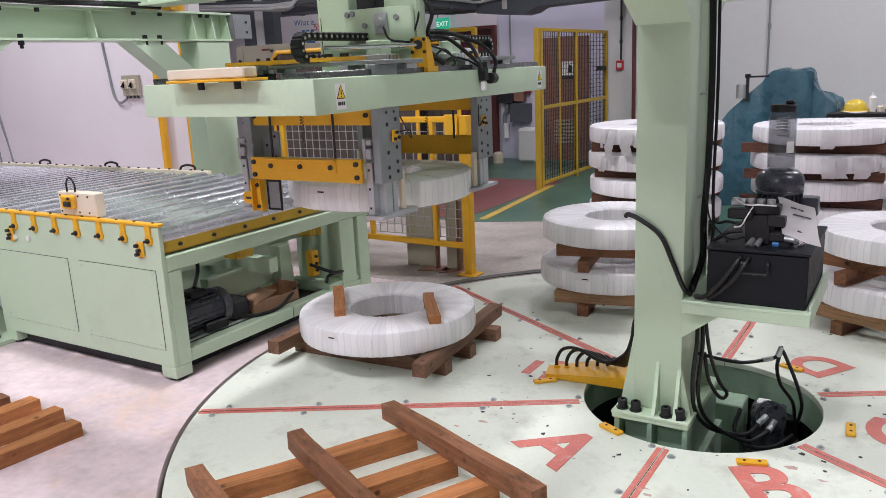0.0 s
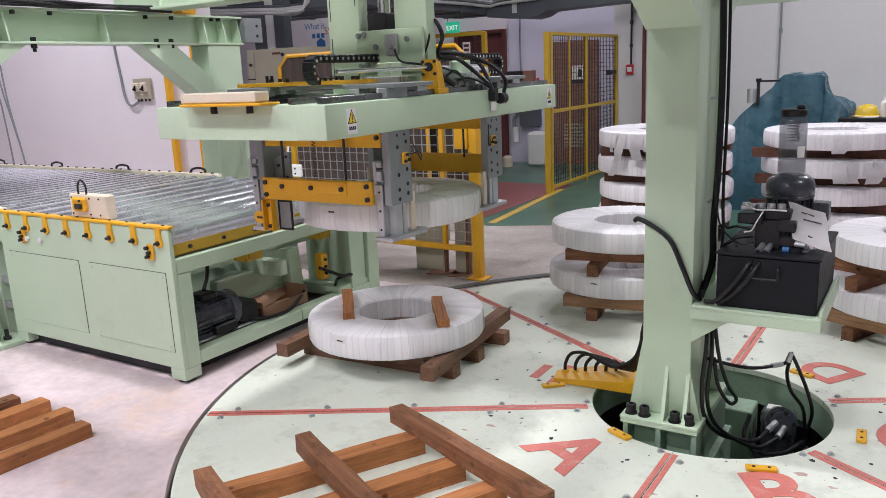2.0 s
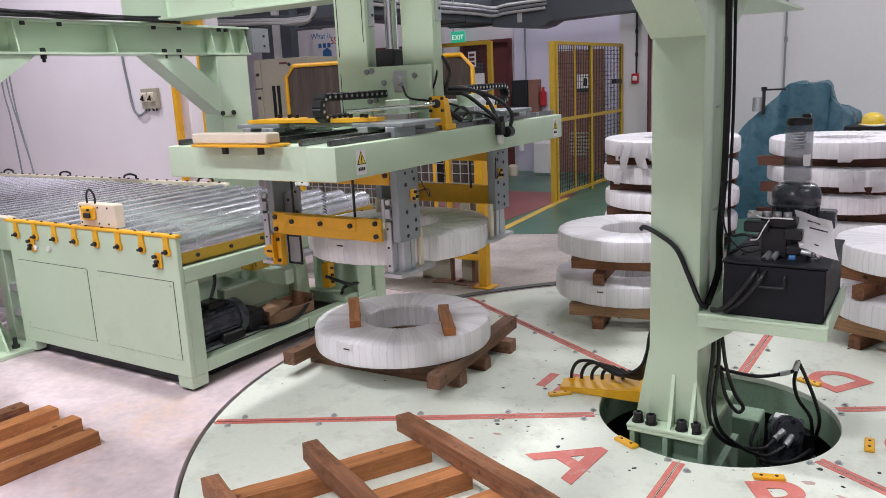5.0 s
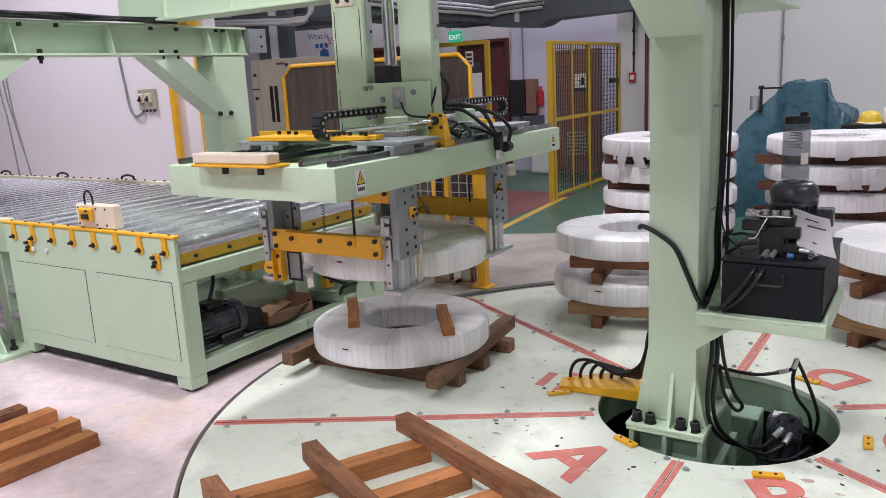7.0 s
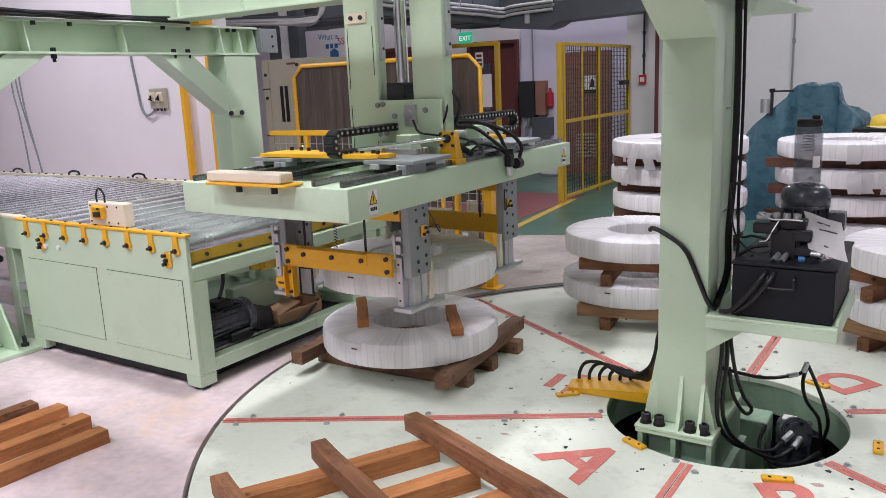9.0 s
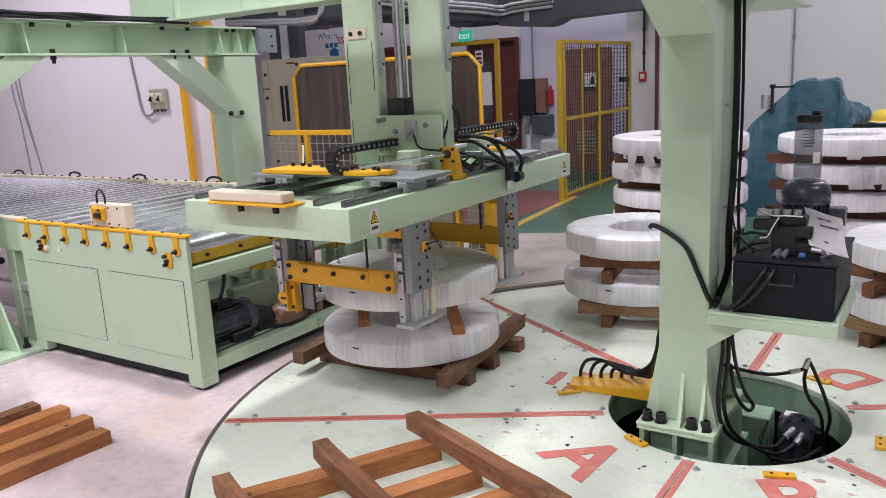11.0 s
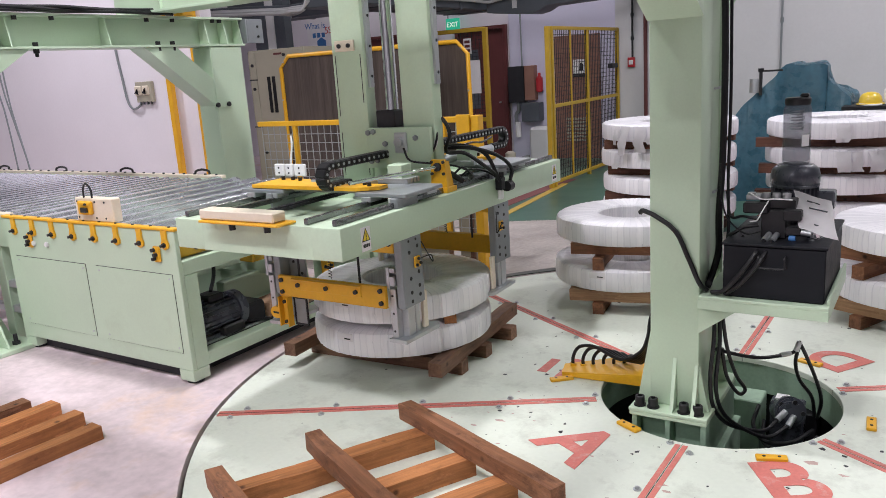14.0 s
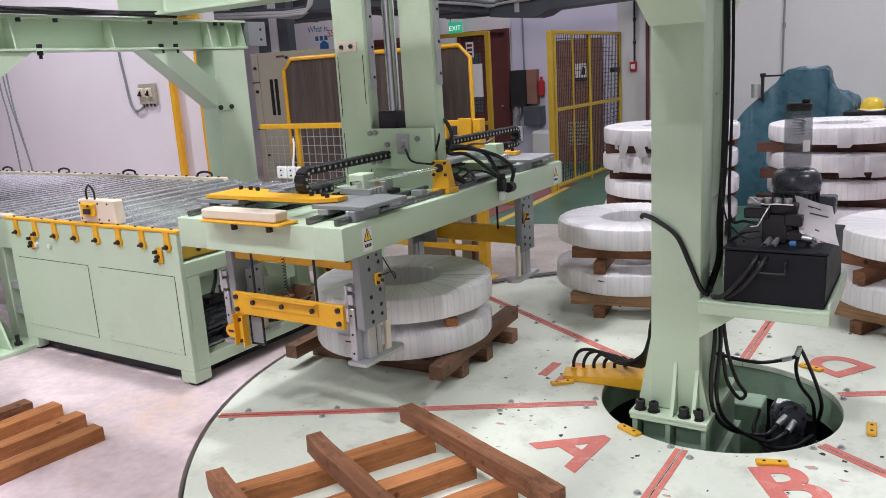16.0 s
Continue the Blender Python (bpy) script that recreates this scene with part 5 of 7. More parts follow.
    for pts in (((1.19, 0.84, 1.38), (1.24, 0.83, 1.42), (1.28, 0.84, 1.34), (1.24, 0.86, 1.24), (1.30, 0.95, 1.22), (1.36, 1.05, 1.14), (1.41, 1.14, 1.06)),
                ((1.12, 0.86, 1.22), (1.20, 0.9, 1.25), (1.30, 1.02, 1.24), (1.39, 1.16, 1.18), (1.43, 1.24, 1.10), (1.42, 1.24, 1.03)),
                ((1.0, 0.85, 1.24), (1.08, 0.82, 1.26), (1.16, 0.86, 1.245), (1.24, 0.98, 1.26), (1.34, 1.10, 1.20), (1.42, 1.12, 1.04)),
                ((0.98, 0.97, 1.42), (1.05, 0.9, 1.45), (1.15, 0.82, 1.44), (1.22, 0.80, 1.39)),
                ((1.22, 0.80, 1.39), (1.16, 0.77, 1.33), (1.17, 0.76, 1.26), (1.24, 0.78, 1.235))):
        bm = B()
        tube(bm, pts, 0.011)
        part("air_hose", bm, RUBBER, t, "black air hose")
    bm = B()
    cyl(bm, (1.215, 0.79, 1.36), (1.225, 0.785, 1.40), 0.016, 10)
    part("red_coupling", bm, FIRERED, t)
    # brass pulley, terminal blocks and loose wires on top of the beam
    bm = B()
    cyl(bm, (0.975, 0.47, 1.105), (1.03, 0.47, 1.105), 0.030, 18)
    cyl(bm, (0.97, 0.47, 1.105), (0.978, 0.47, 1.105), 0.040, 18)
    cyl(bm, (1.027, 0.47, 1.105), (1.035, 0.47, 1.105), 0.040, 18)
    part("chain_pulley", bm, BRASS, t, "brass chain pulley")
    bm = B()
    box(bm, 0.95, 1.06, 0.50, 0.53, 1.0505, 1.13, 0.004)
    box(bm, 0.94, 1.07, 0.40, 0.54, 1.0505, 1.062, 0.002)
    part("pulley_bracket", bm, STEEL, t)
    for x, y, dy, h in ((1.24, 0.92, 0.10, 0.03), (1.25, 1.12, 0.14, 0.025), (0.86, 1.2, 0.08, 0.05), (1.22, 0.56, 0.05, 0.03)):
        bm = B()
        box(bm, x - 0.035, x + 0.035, y, y + dy, 1.0505, 1.0505 + h, 0.003)
        part("terminal_block", bm, GREYPAINT, t)
    for pts in (((1.25, 0.97, 1.085), (1.29, 1.02, 1.12), (1.34, 1.10, 1.10), (1.40, 1.15, 1.05)),
                ((1.33, 0.75, 1.12), (1.36, 0.82, 1.16), (1.36, 0.92, 1.10), (1.30, 1.0, 1.075)),
                ((1.10, 0.66, 1.28), (1.15, 0.64, 1.22), (1.24, 0.68, 1.20), (1.33, 0.80, 1.17), (1.37, 0.9, 1.12)),
                ((1.22, 0.80, 1.38), (1.25, 0.76, 1.33), (1.24, 0.74, 1.27), (1.21, 0.75, 1.24)),
                ((1.08, 1.0, 1.20), (1.12, 1.3, 1.235), (1.10, 1.5, 1.22), (1.05, 1.72, 1.23))):
        bm = B()
        tube(bm, pts, 0.006, 6)
        part("signal_wire", bm, RUBBER, t, "thin black signal wire")
    for pts in (((1.23, 0.785, 1.36), (1.25, 0.76, 1.31), (1.235, 0.75, 1.26)), ((1.215, 0.78, 1.37), (1.24, 0.75, 1.30), (1.22, 0.74, 1.25))):
        bm = B()
        tube(bm, pts, 0.004, 6)
        part("pale_wire", bm, WHITE, t)
    bm = B()
    cyl(bm, (1.29, 0.74, 1.16), (1.37, 0.80, 1.09), 0.016, 12)
    part("proximity_switch", bm, BLACK, t)
    # seams on the lift columns
    for x0_, x1_ in ((0.60, 0.815),):
        for x, z0, z1 in ((x0_ + 0.022, 1.45, 1.78), (x1_ - 0.02, 1.52, 1.78), (x0_ + 0.022, 1.12, 1.36), (x1_ - 0.02, 1.12, 1.36)):
            bm = B()
            box(bm, x - 0.002, x + 0.002, 0.7485, 0.751, z0, z1)
            part("weld_seam", bm, DARK, t)
    return t


def cable_chain(t, s):
    """A black link chain: an upper run, a loop, a short lower run."""
    xa, xb = 0.90, 0.965
    r = 0.052
    pitch = 0.042
    path = []
    y_in, y_loop = LY + (s * 0.02 if s < 0 else 0.28), LY + s * (0.665 if s < 0 else 1.18)
    d = abs(y_loop - y_in)
    n = int(d / pitch)
    for i in range(n + 1):
        path.append((y_in + s * pitch * i, 1.14 + 2 * r, 0.0))
    for k in range(1, 5):
        a = math.pi * k / 5
        path.append((y_in + s * (pitch * n + r * math.sin(a)), 1.14 + r + r * math.cos(a), -s * a))
    for i in range(4):
        path.append((y_in + s * (pitch * n - pitch * i), 1.14, math.pi))
    bm = B()
    pins = B()
    for (y, z, a) in path:
        m = Matrix.Translation(((xa + xb) / 2, y, z)) @ Matrix.Rotation(a, 4, "X") @ Matrix.Diagonal((xb - xa, pitch * 0.96, 0.040, 1))
        r_ = bmesh.ops.create_cube(bm, size=1, matrix=m)
        bmesh.ops.bevel(bm, geom=list({e for v in r_["verts"] for e in v.link_edges}), offset=0.006, segments=1, affect="EDGES")
        cyl(pins, (xb - 0.001, y, z), (xb + 0.002, y, z), 0.0075, 10)
    c = part("cable_chain", bm, BLACK, t, "black cable chain")
    tagged(part("chain_pins", pins, STEEL, c), kind="stuff")
    return c


# ---- the pump unit on the mast's shelf ----
def pump_unit():
    t = thing("hydraulic_unit", (2.95, 0.92, 0.642), "charcoal hydraulic power unit with a grey motor on the bracket shelf", "hydraulic unit")
    bm = B()
    box(bm, 2.745, 3.138, 0.60, 1.18, 0.643, 0.868, 0.006)
    tank = part("oil_tank", bm, TANKGREY, t)
    bm = B()
    box(bm, 2.739, 3.145, 0.593, 1.19, 0.868, 0.878, 0.002)
    part("tank_lid", bm, TANKGREY, t)
    bm = B()
    tube(bm, [(2.89, 0.602, 0.83), (2.89, 0.575, 0.825), (2.89, 0.572, 0.79), (2.91, 0.572, 0.785), (2.97, 0.572, 0.785), (2.99, 0.572, 0.79), (2.99, 0.575, 0.825), (2.99, 0.602, 0.83)], 0.005)
    part("handle", bm, BLACK, tank)
    # motor, upright
    mx, my = 2.955, 1.02
    bm = B()
    lathe(bm, (mx, my, 0), [(0.001, 0.878), (0.10, 0.878), (0.10, 0.895), (0.082, 0.90), (0.082, 1.05), (0.100, 1.055), (0.102, 1.065), (0.099, 1.07), (0.102, 1.075), (0.102, 1.11), (0.096, 1.132), (0.075, 1.152), (0.05, 1.158), (0.001, 1.158)], 36)
    mo = part("motor", bm, MOTORGREY, t, "dark grey electric motor with a domed fan cover")
    for k in range(26):
        a = 2 * math.pi * k / 26
        c, s_ = math.cos(a), math.sin(a)
        bm = B()
        beam(bm, (mx + 0.089 * c, my + 0.089 * s_, 0.90), (mx + 0.089 * c, my + 0.089 * s_, 1.052), 0.004, 0.018, up=(c, s_, 0))
        part("cooling_fin", bm, MOTORGREY, mo)
    bm = B()
    box(bm, 3.05, 3.12, 0.98, 1.06, 0.96, 1.04, 0.006)
    part("terminal_box", bm, MOTORGREY, mo)
    # valve block
    bm = B()
    box(bm, 2.87, 2.97, 0.72, 0.84, 0.878, 1.00, 0.004)
    box(bm, 2.86, 3.0, 0.74, 0.82, 1.0, 1.04, 0.004)
    box(bm, 2.80, 2.90, 0.70, 0.75, 0.985, 1.03, 0.005)
    box(bm, 2.96, 3.03, 0.69, 0.74, 0.96, 1.005, 0.005)
    box(bm, 2.97, 3.03, 0.69, 0.74, 0.90, 0.935, 0.005)
    vb = part("valve_block", bm, BLACK, t, "black valve block")
    bm = B()
    box(bm, 2.80, 2.86, 0.76, 0.82, 1.03, 1.055, 0.004)
    part("solenoid", bm, STEEL, vb)
    for x in (2.82, 2.88, 2.92, 2.96):
        bm = B()
        cyl(bm, (x, 0.78, 1.03), (x, 0.78, 1.062), 0.017, 12)
        part("solenoid_cap", bm, STEEL, vb)
    for p, q in (((2.905, 0.72, 0.895), (2.895, 0.66, 0.88)), ((2.935, 0.72, 0.895), (2.925, 0.66, 0.88)), ((3.0, 0.71, 0.915), (3.07, 0.70, 0.91))):
        bm = B()
        cyl(bm, p, q, 0.013, 12)
        part("fitting", bm, STEEL, vb)
    bm = B()
    cyl(bm, (2.985, 0.70, 0.887), (3.01, 0.70, 0.887), 0.014, 12)
    part("blue_coupling", bm, BLUEPRINT, vb)
    bm = B()
    lathe(bm, (3.075, 0.74, 0.878), [(0.001, 0), (0.03, 0), (0.03, 0.01), (0.022, 0.012), (0.022, 0.03), (0.028, 0.032), (0.026, 0.045), (0.001, 0.047)], 20)
    part("filler_cap", bm, CHROME, t)
    for pts, r in (([(2.895, 0.66, 0.88), (2.87, 0.585, 0.83), (2.81, 0.575, 0.74), (2.75, 0.58, 0.67), (2.70, 0.60, 0.655)], 0.010), ([(2.925, 0.66, 0.88), (2.90, 0.58, 0.82), (2.83, 0.575, 0.72), (2.76, 0.59, 0.655)], 0.010),
                   ([(2.86, 0.73, 0.93), (2.80, 0.72, 0.92), (2.77, 0.71, 0.9), (2.74, 0.73, 0.88)], 0.008), ([(2.86, 0.75, 0.95), (2.79, 0.76, 0.96), (2.73, 0.8, 0.95), (2.70, 0.86, 1.05)], 0.006), ([(2.708, 0.7, 1.194), (2.71, 0.7, 1.083), (2.729, 0.7, 0.98), (2.772, 0.7, 0.923), (2.818, 0.7, 0.897), (2.875, 0.7, 0.912)], 0.004)):
        bm = B()
        tube(bm, pts, r)
        part("hose", bm, RUBBER, t, "black hydraulic hose")
    for pts in ([(2.82, 0.76, 1.06), (2.87, 0.72, 1.045), (2.93, 0.70, 1.05), (2.99, 0.72, 1.045)], [(2.90, 0.71, 1.04), (2.88, 0.69, 1.0), (2.86, 0.69, 0.96), (2.83, 0.70, 0.95)]):
        bm = B()
        tube(bm, pts, 0.003, 6)
        part("signal_wire", bm, WHITE, t)
    # paper note leaning on the unit
    bm = B()
    g = []
    for i in range(7):
        row = []
        for k in range(7):
            x = 2.975 + 0.025 * i + 0.008 * k
            z = 1.065 - 0.022 * k - 0.006 * i
            row.append(bm.verts.new((x, 0.655 + 1.15 * (z - 0.90) + 0.010 * math.sin(i * 1.3 + k) + 0.012 * math.sin(k * 1.1), z)))
        g.append(row)
    for i in range(6):
        for k in range(6):
            bm.faces.new((g[i][k], g[i + 1][k], g[i + 1][k + 1], g[i][k + 1]))
    bmesh.ops.solidify(bm, geom=bm.faces, thickness=0.001)
    return t, bm


def note(bm):
    n = solid("paper_note", bm, PAPER, "crumpled white paper sheet tucked into the hydraulic unit", "paper", smooth=60)
    for i, k, w in ((2.0, 1.2, 0.05), (2.2, 2.2, 0.07), (2.6, 4.6, 0.035)):
        x, z = 2.975 + 0.025 * i + 0.008 * k, 1.065 - 0.022 * k - 0.006 * i
        y = 0.655 + 1.15 * (z - 0.90) + 0.010 * math.sin(i * 1.3 + k) + 0.012 * math.sin(k * 1.1)
        b2 = B()
        beam(b2, (x, y - 0.006, z + 0.002), (x + w, y - 0.010, z - 0.012), 0.0015, 0.006)
        part("print_bar", b2, MOTORGREY, n)


def bottle():
    t = thing("water_bottle", (2.955, 1.02, 1.158), "smoky grey translucent drinking bottle on the motor", "bottle")
    c = (2.955, 1.02, 0)
    bm = B()
    lathe(bm, c, [(0.001, 1.159), (0.053, 1.159), (0.0575, 1.167), (0.0575, 1.255), (0.056, 1.26), (0.0575, 1.265), (0.0575, 1.385), (0.054, 1.405), (0.048, 1.413), (0.045, 1.413), (0.051, 1.402), (0.0545, 1.382), (0.0545, 1.17), (0.001, 1.165)], 32)
    part("body", bm, SMOKEGLASS, t)
    bm = B()
    lathe(bm, c, [(0.001, 1.411), (0.051, 1.411), (0.053, 1.42), (0.053, 1.437), (0.048, 1.443), (0.001, 1.443)], 28)
    box(bm, 2.965, 3.0, 1.0, 1.04, 1.443, 1.459, 0.005)
    part("cap", bm, BLACK, t, "black screw cap")
    bm = B()
    pts = [(2.955 + 0.026 * math.cos(k * 0.7), 1.02 + 0.03 * math.sin(k * 0.7), 1.30 + 0.0014 * k) for k in range(64)]
    tube(bm, pts, 0.003, 5, 1)
    part("mixer_coil", bm, STEEL, t)
    bm = B()
    a = radians(-45)
    lathe(bm, c, [(0.0580, 1.235), (0.0585, 1.235), (0.0585, 1.285), (0.0580, 1.285)], 6, a - 0.3, a + 0.35)
    part("round_logo", bm, WHITE, t)


def pit_pump():
    t = thing("pit_pump", (2.92, 1.25, -0.5), "grey hydraulic pump with black hoses in the turntable pit", "pump")
    bm = B()
    cyl(bm, (2.90, 1.33, -0.16), (2.95, 1.20, -0.11), 0.075, 20, bev=0.01)
    cyl(bm, (2.945, 1.21, -0.115), (2.955, 1.175, -0.105), 0.055, 16, bev=0.005)
    box(bm, 2.84, 3.0, 1.27, 1.36, -0.5, -0.10, 0.01)
    body = part("body", bm, MOTORGREY, t)
    for k in range(5):
        a = 2 * math.pi * k / 5
        bm = B()
        bolt(bm, (2.95 + 0.055 * math.cos(a), 1.195, -0.108 + 0.055 * math.sin(a)), (0.3, -0.9, 0.3), 0.012, 0.014)
        part("cover_bolt", bm, BLACK, body)
    bm = B()
    box(bm, 2.87, 2.93, 1.24, 1.30, -0.075, -0.065)
    part("name_plate", bm, WHITE, body)
    bm = B()
    cyl(bm, (2.93, 1.17, -0.10), (2.90, 1.12, -0.13), 0.016, 12)
    cyl(bm, (2.97, 1.17, -0.12), (2.95, 1.11, -0.15), 0.016, 12)
    part("fittings", bm, STEEL, t)
    hoses = [
        ([(2.68, 0.70, 0.62), (2.70, 0.66, 0.45), (2.69, 0.64, 0.25), (2.70, 0.66, 0.10), (2.74, 0.76, -0.02), (2.80, 0.92, -0.11), (2.86, 1.05, -0.16), (2.90, 1.12, -0.13)], 0.0095),
        ([(2.70, 0.71, 0.62), (2.72, 0.68, 0.42), (2.71, 0.66, 0.2), (2.73, 0.72, 0.05), (2.79, 0.86, -0.08), (2.88, 1.0, -0.17), (2.95, 1.11, -0.15)], 0.0095),
        ([(2.71, 0.72, 0.60), (2.74, 0.72, 0.38), (2.77, 0.78, 0.22), (2.80, 0.84, 0.13), (2.78, 0.80, 0.12), (2.74, 0.74, 0.22), (2.72, 0.72, 0.36)], 0.0088),
        ([(2.70, 0.70, 0.36), (2.77, 0.76, 0.325), (2.86, 0.86, 0.285), (2.95, 0.97, 0.275), (2.985, 1.0, 0.285), (3.0, 1.01, 0.31)], 0.0085),
        ([(3.0, 1.01, 0.31), (2.985, 1.03, 0.22), (3.0, 1.07, 0.12), (3.05, 1.12, 0.02), (3.06, 1.17, -0.1)], 0.0088),
        ([(3.0, 1.01, 0.33), (3.03, 1.04, 0.25), (3.07, 1.09, 0.12), (3.09, 1.14, 0.0), (3.07, 1.2, -0.12)], 0.0088),
        ([(2.80, 1.20, -0.1), (2.79, 1.12, -0.18), (2.86, 1.05, -0.22), (2.98, 1.05, -0.2), (3.06, 1.14, -0.16)], 0.010),
        ([(2.82, 1.24, -0.2), (2.84, 1.12, -0.26), (2.92, 1.02, -0.24), (3.02, 1.04, -0.24), (3.08, 1.16, -0.2)], 0.010),
        ([(2.76, 0.95, -0.3), (2.85, 0.9, -0.3), (2.95, 0.92, -0.32), (3.05, 1.0, -0.3)], 0.016),
    ]
    for pts, r in hoses:
        bm = B()
        tube(bm, pts, r)
        part("hose", bm, RUBBER, t, "black hydraulic hose")
    bm = B()
    cyl(bm, (2.988, 1.004, 0.285), (3.002, 1.014, 0.33), 0.0125, 12)
    cyl(bm, (2.93, 0.95, 0.275), (2.968, 0.984, 0.279), 0.0115, 12)
    part("elbow_fitting", bm, STEEL, t)
    # boxes and channels in the pit
    for (x0, x1, y0, y1, z0, z1, m_) in ((2.62, 2.80, 1.25, 1.42, -0.5, -0.11, PITGREEN), (2.9, 3.05, 1.40, 1.5, -0.5, -0.2, DARK), (2.72, 3.02, 0.70, 0.86, -0.5, -0.26, DARK)):
        bm = B()
        box(bm, x0, x1, y0, y1, z0, z1, 0.006)
        part("pit_box", bm, m_, t)


def hose_comb():
    t = thing("hose_rack", (2.05, 1.04, 0), "yellow slanted hose rack with black hoses on the turntable", "hose rack")
    bm = B()
    a, b = Vector((1.83, 0.98, 0.0)), Vector((2.36, 1.11, 0.0))
    d = (b - a).normalized()
    n = Vector((-d.y, d.x, 0))
    v = []
    for p, w, h in ((a, 0.05, 0.035), (b, 0.15, 0.10)):
        v.append([bm.verts.new(p + n * s * w + Vector((0, 0, z))) for s, z in ((-1, 0.005), (1, 0.005), (1, h), (-1, h * 0.75))])
    for k in range(4):
        bm.faces.new((v[0][k], v[0][(k + 1) % 4], v[1][(k + 1) % 4], v[1][k]))
    bm.faces.new(v[0])
    bm.faces.new(v[1][::-1])
    part("ramp", bm, YELLOW, t)
    for k in range(6):
        p = a + d * (0.05 + 0.055 * k) + n * 0.03
        q = p + Vector((0, 0, 0.085))
        bm = B()
        h, e = 0.085 - 0.010 * k, Vector((2.27, 0.95 + 0.012 * k, 0.27))
        m1 = p.lerp(e, 0.34)
        m2 = p.lerp(e, 0.72)
        tube(bm, [p + Vector((0, 0, 0.02)), q, q + d * 0.035 + Vector((0, 0, 0.7 * h)), Vector((m1.x, m1.y, q.z + h)), Vector((m2.x, m2.y, q.z + 0.55 * h)), e + Vector((0, 0, -0.075 - 0.012 * k)), e + Vector((0.045, -0.02, 0.02)), e + Vector((0.07, -0.04, 0.14)), (2.42, 0.88 + 0.01 * k, 0.6)], 0.0095)
        part("hose", bm, RUBBER, t, "black hydraulic hose")
        bm = B()
        cyl(bm, p + Vector((0, 0, 0.015)), p + Vector((0, 0, 0.05)), 0.018, 10)
        part("ferrule", bm, YELLOW, t)


# ---- coils and timbers ----
COILLABEL = "steel coil wrapped in overlapping white film"
CX, CY = 0.83, 0.913


def at(gx, gy, ang, a, b, z):
    """A place a along and b across, turned by ang degrees about (gx, gy)."""
    c, s = math.cos(radians(ang)), math.sin(radians(ang))
    return (gx + a * c - b * s, gy + a * s + b * c, z)


def coils():
    # the waiting coil on its timber cradle
    coil(COILLABEL + " on a timber cradle", CX, CY, 0.155, seed=1, group="coils on the turntable", turn=-18)
    for p, q in (((0.34, 0.43), (0.27, 1.47)), ((1.31, 0.49), (1.20, 1.60))):
        timber((*p, 0.0775), (*q, 0.0775), 0.08, 0.0775, WOODDARK, "weathered brown timber bearer under the coil", "cradle timbers")
    for y in (0.74, 1.02, 1.34):
        timber((0.27, y - 0.02, 0), (1.33, y + 0.03, 0), 0.08, 0.0775, WOODDARK, "weathered brown timber sleeper on the turntable", "cradle timbers")
    for p, q in (((0.72, 0.60), (0.40, 0.99)), ((1.29, 0.71), (1.01, 1.08))):
        timber((*p, 0.304), (*q, 0.304), 0.066, 0.046, WOOD, "short reddish timber spacer lying on the coil", "coil spacers")
    # the two other stacks on the turntable
    for gx, gy, sd, ang in ((1.68, 2.52, 5, 11), (3.47, 2.67, 9, -25)):
        coil(COILLABEL, gx, gy, 0.155, seed=sd, group="coils on the turntable", turn=-20)
        coil(COILLABEL + " stacked on another", gx + 0.015, gy + 0.01, 0.46, seed=sd + 1, group="coils on the turntable", sticker=False)
        for z, off, m_ in ((0.0775, 0.42, WOODPALE), (0.382, 0.34, WOODBROWN)):
            for k in (-1, 1):
                timber(at(gx, gy, ang, -0.34, k * off, z), at(gx, gy, ang, 0.56, k * off, z), 0.08, 0.0775, m_, "timber bearer between stacked coils", "stack timbers")
        for z in (0.0, 0.3045):
            for k in (-0.12, 0.28):
                timber(at(gx, gy, ang, k - 0.02, -0.50, z), at(gx, gy, ang, k, 0.45, z), 0.075, 0.0775, WOODBROWN, "reddish timber sleeper in a coil stack", "stack timbers")


def back_coils():
    for gx, gy, n, sd in ((1.36, 4.55, 4, 20), (2.72, 5.12, 4, 30)):
        z = 0.17 + (0.05 if sd == 20 else 0.0)
        for k in range(n):
            coil(COILLABEL + " with torn flaps", gx + 0.012 * (k % 2), gy - 0.01 * k, z, h=0.15, r=0.60, ri=0.25, seed=sd + k, group="stacked coils at the back", sticker=False, tabs=(5 if k == n - 1 else 1 if k == n - 2 else 0) if sd == 20 else (0, 0, 5, 1)[k], turn=-10, tab_from=-118 if sd == 20 else -82, tab_len=0.22 if sd == 20 else 0.21)
            zz = z - 0.085 if k or sd != 20 else z - 0.11
            for s in (-1, 1):
                timber((gx - (0.60 if sd == 30 else 0.45) - 0.03 * (k % 2), gy + s * 0.33, zz), (gx + 0.52, gy + s * 0.33, zz), 0.09, 0.084, WOODBLACK, "dark timber bearer in a coil stack", "back stack timbers")
            if k == 0:
                for s in (-0.4, 0.4):
                    timber((gx + s, gy - 0.55, 0), (gx + s, gy + 0.55, 0), 0.09, 0.085, WOODBLACK, "dark timber sleeper under a coil stack", "back stack timbers")
            z += 0.15 + 0.086


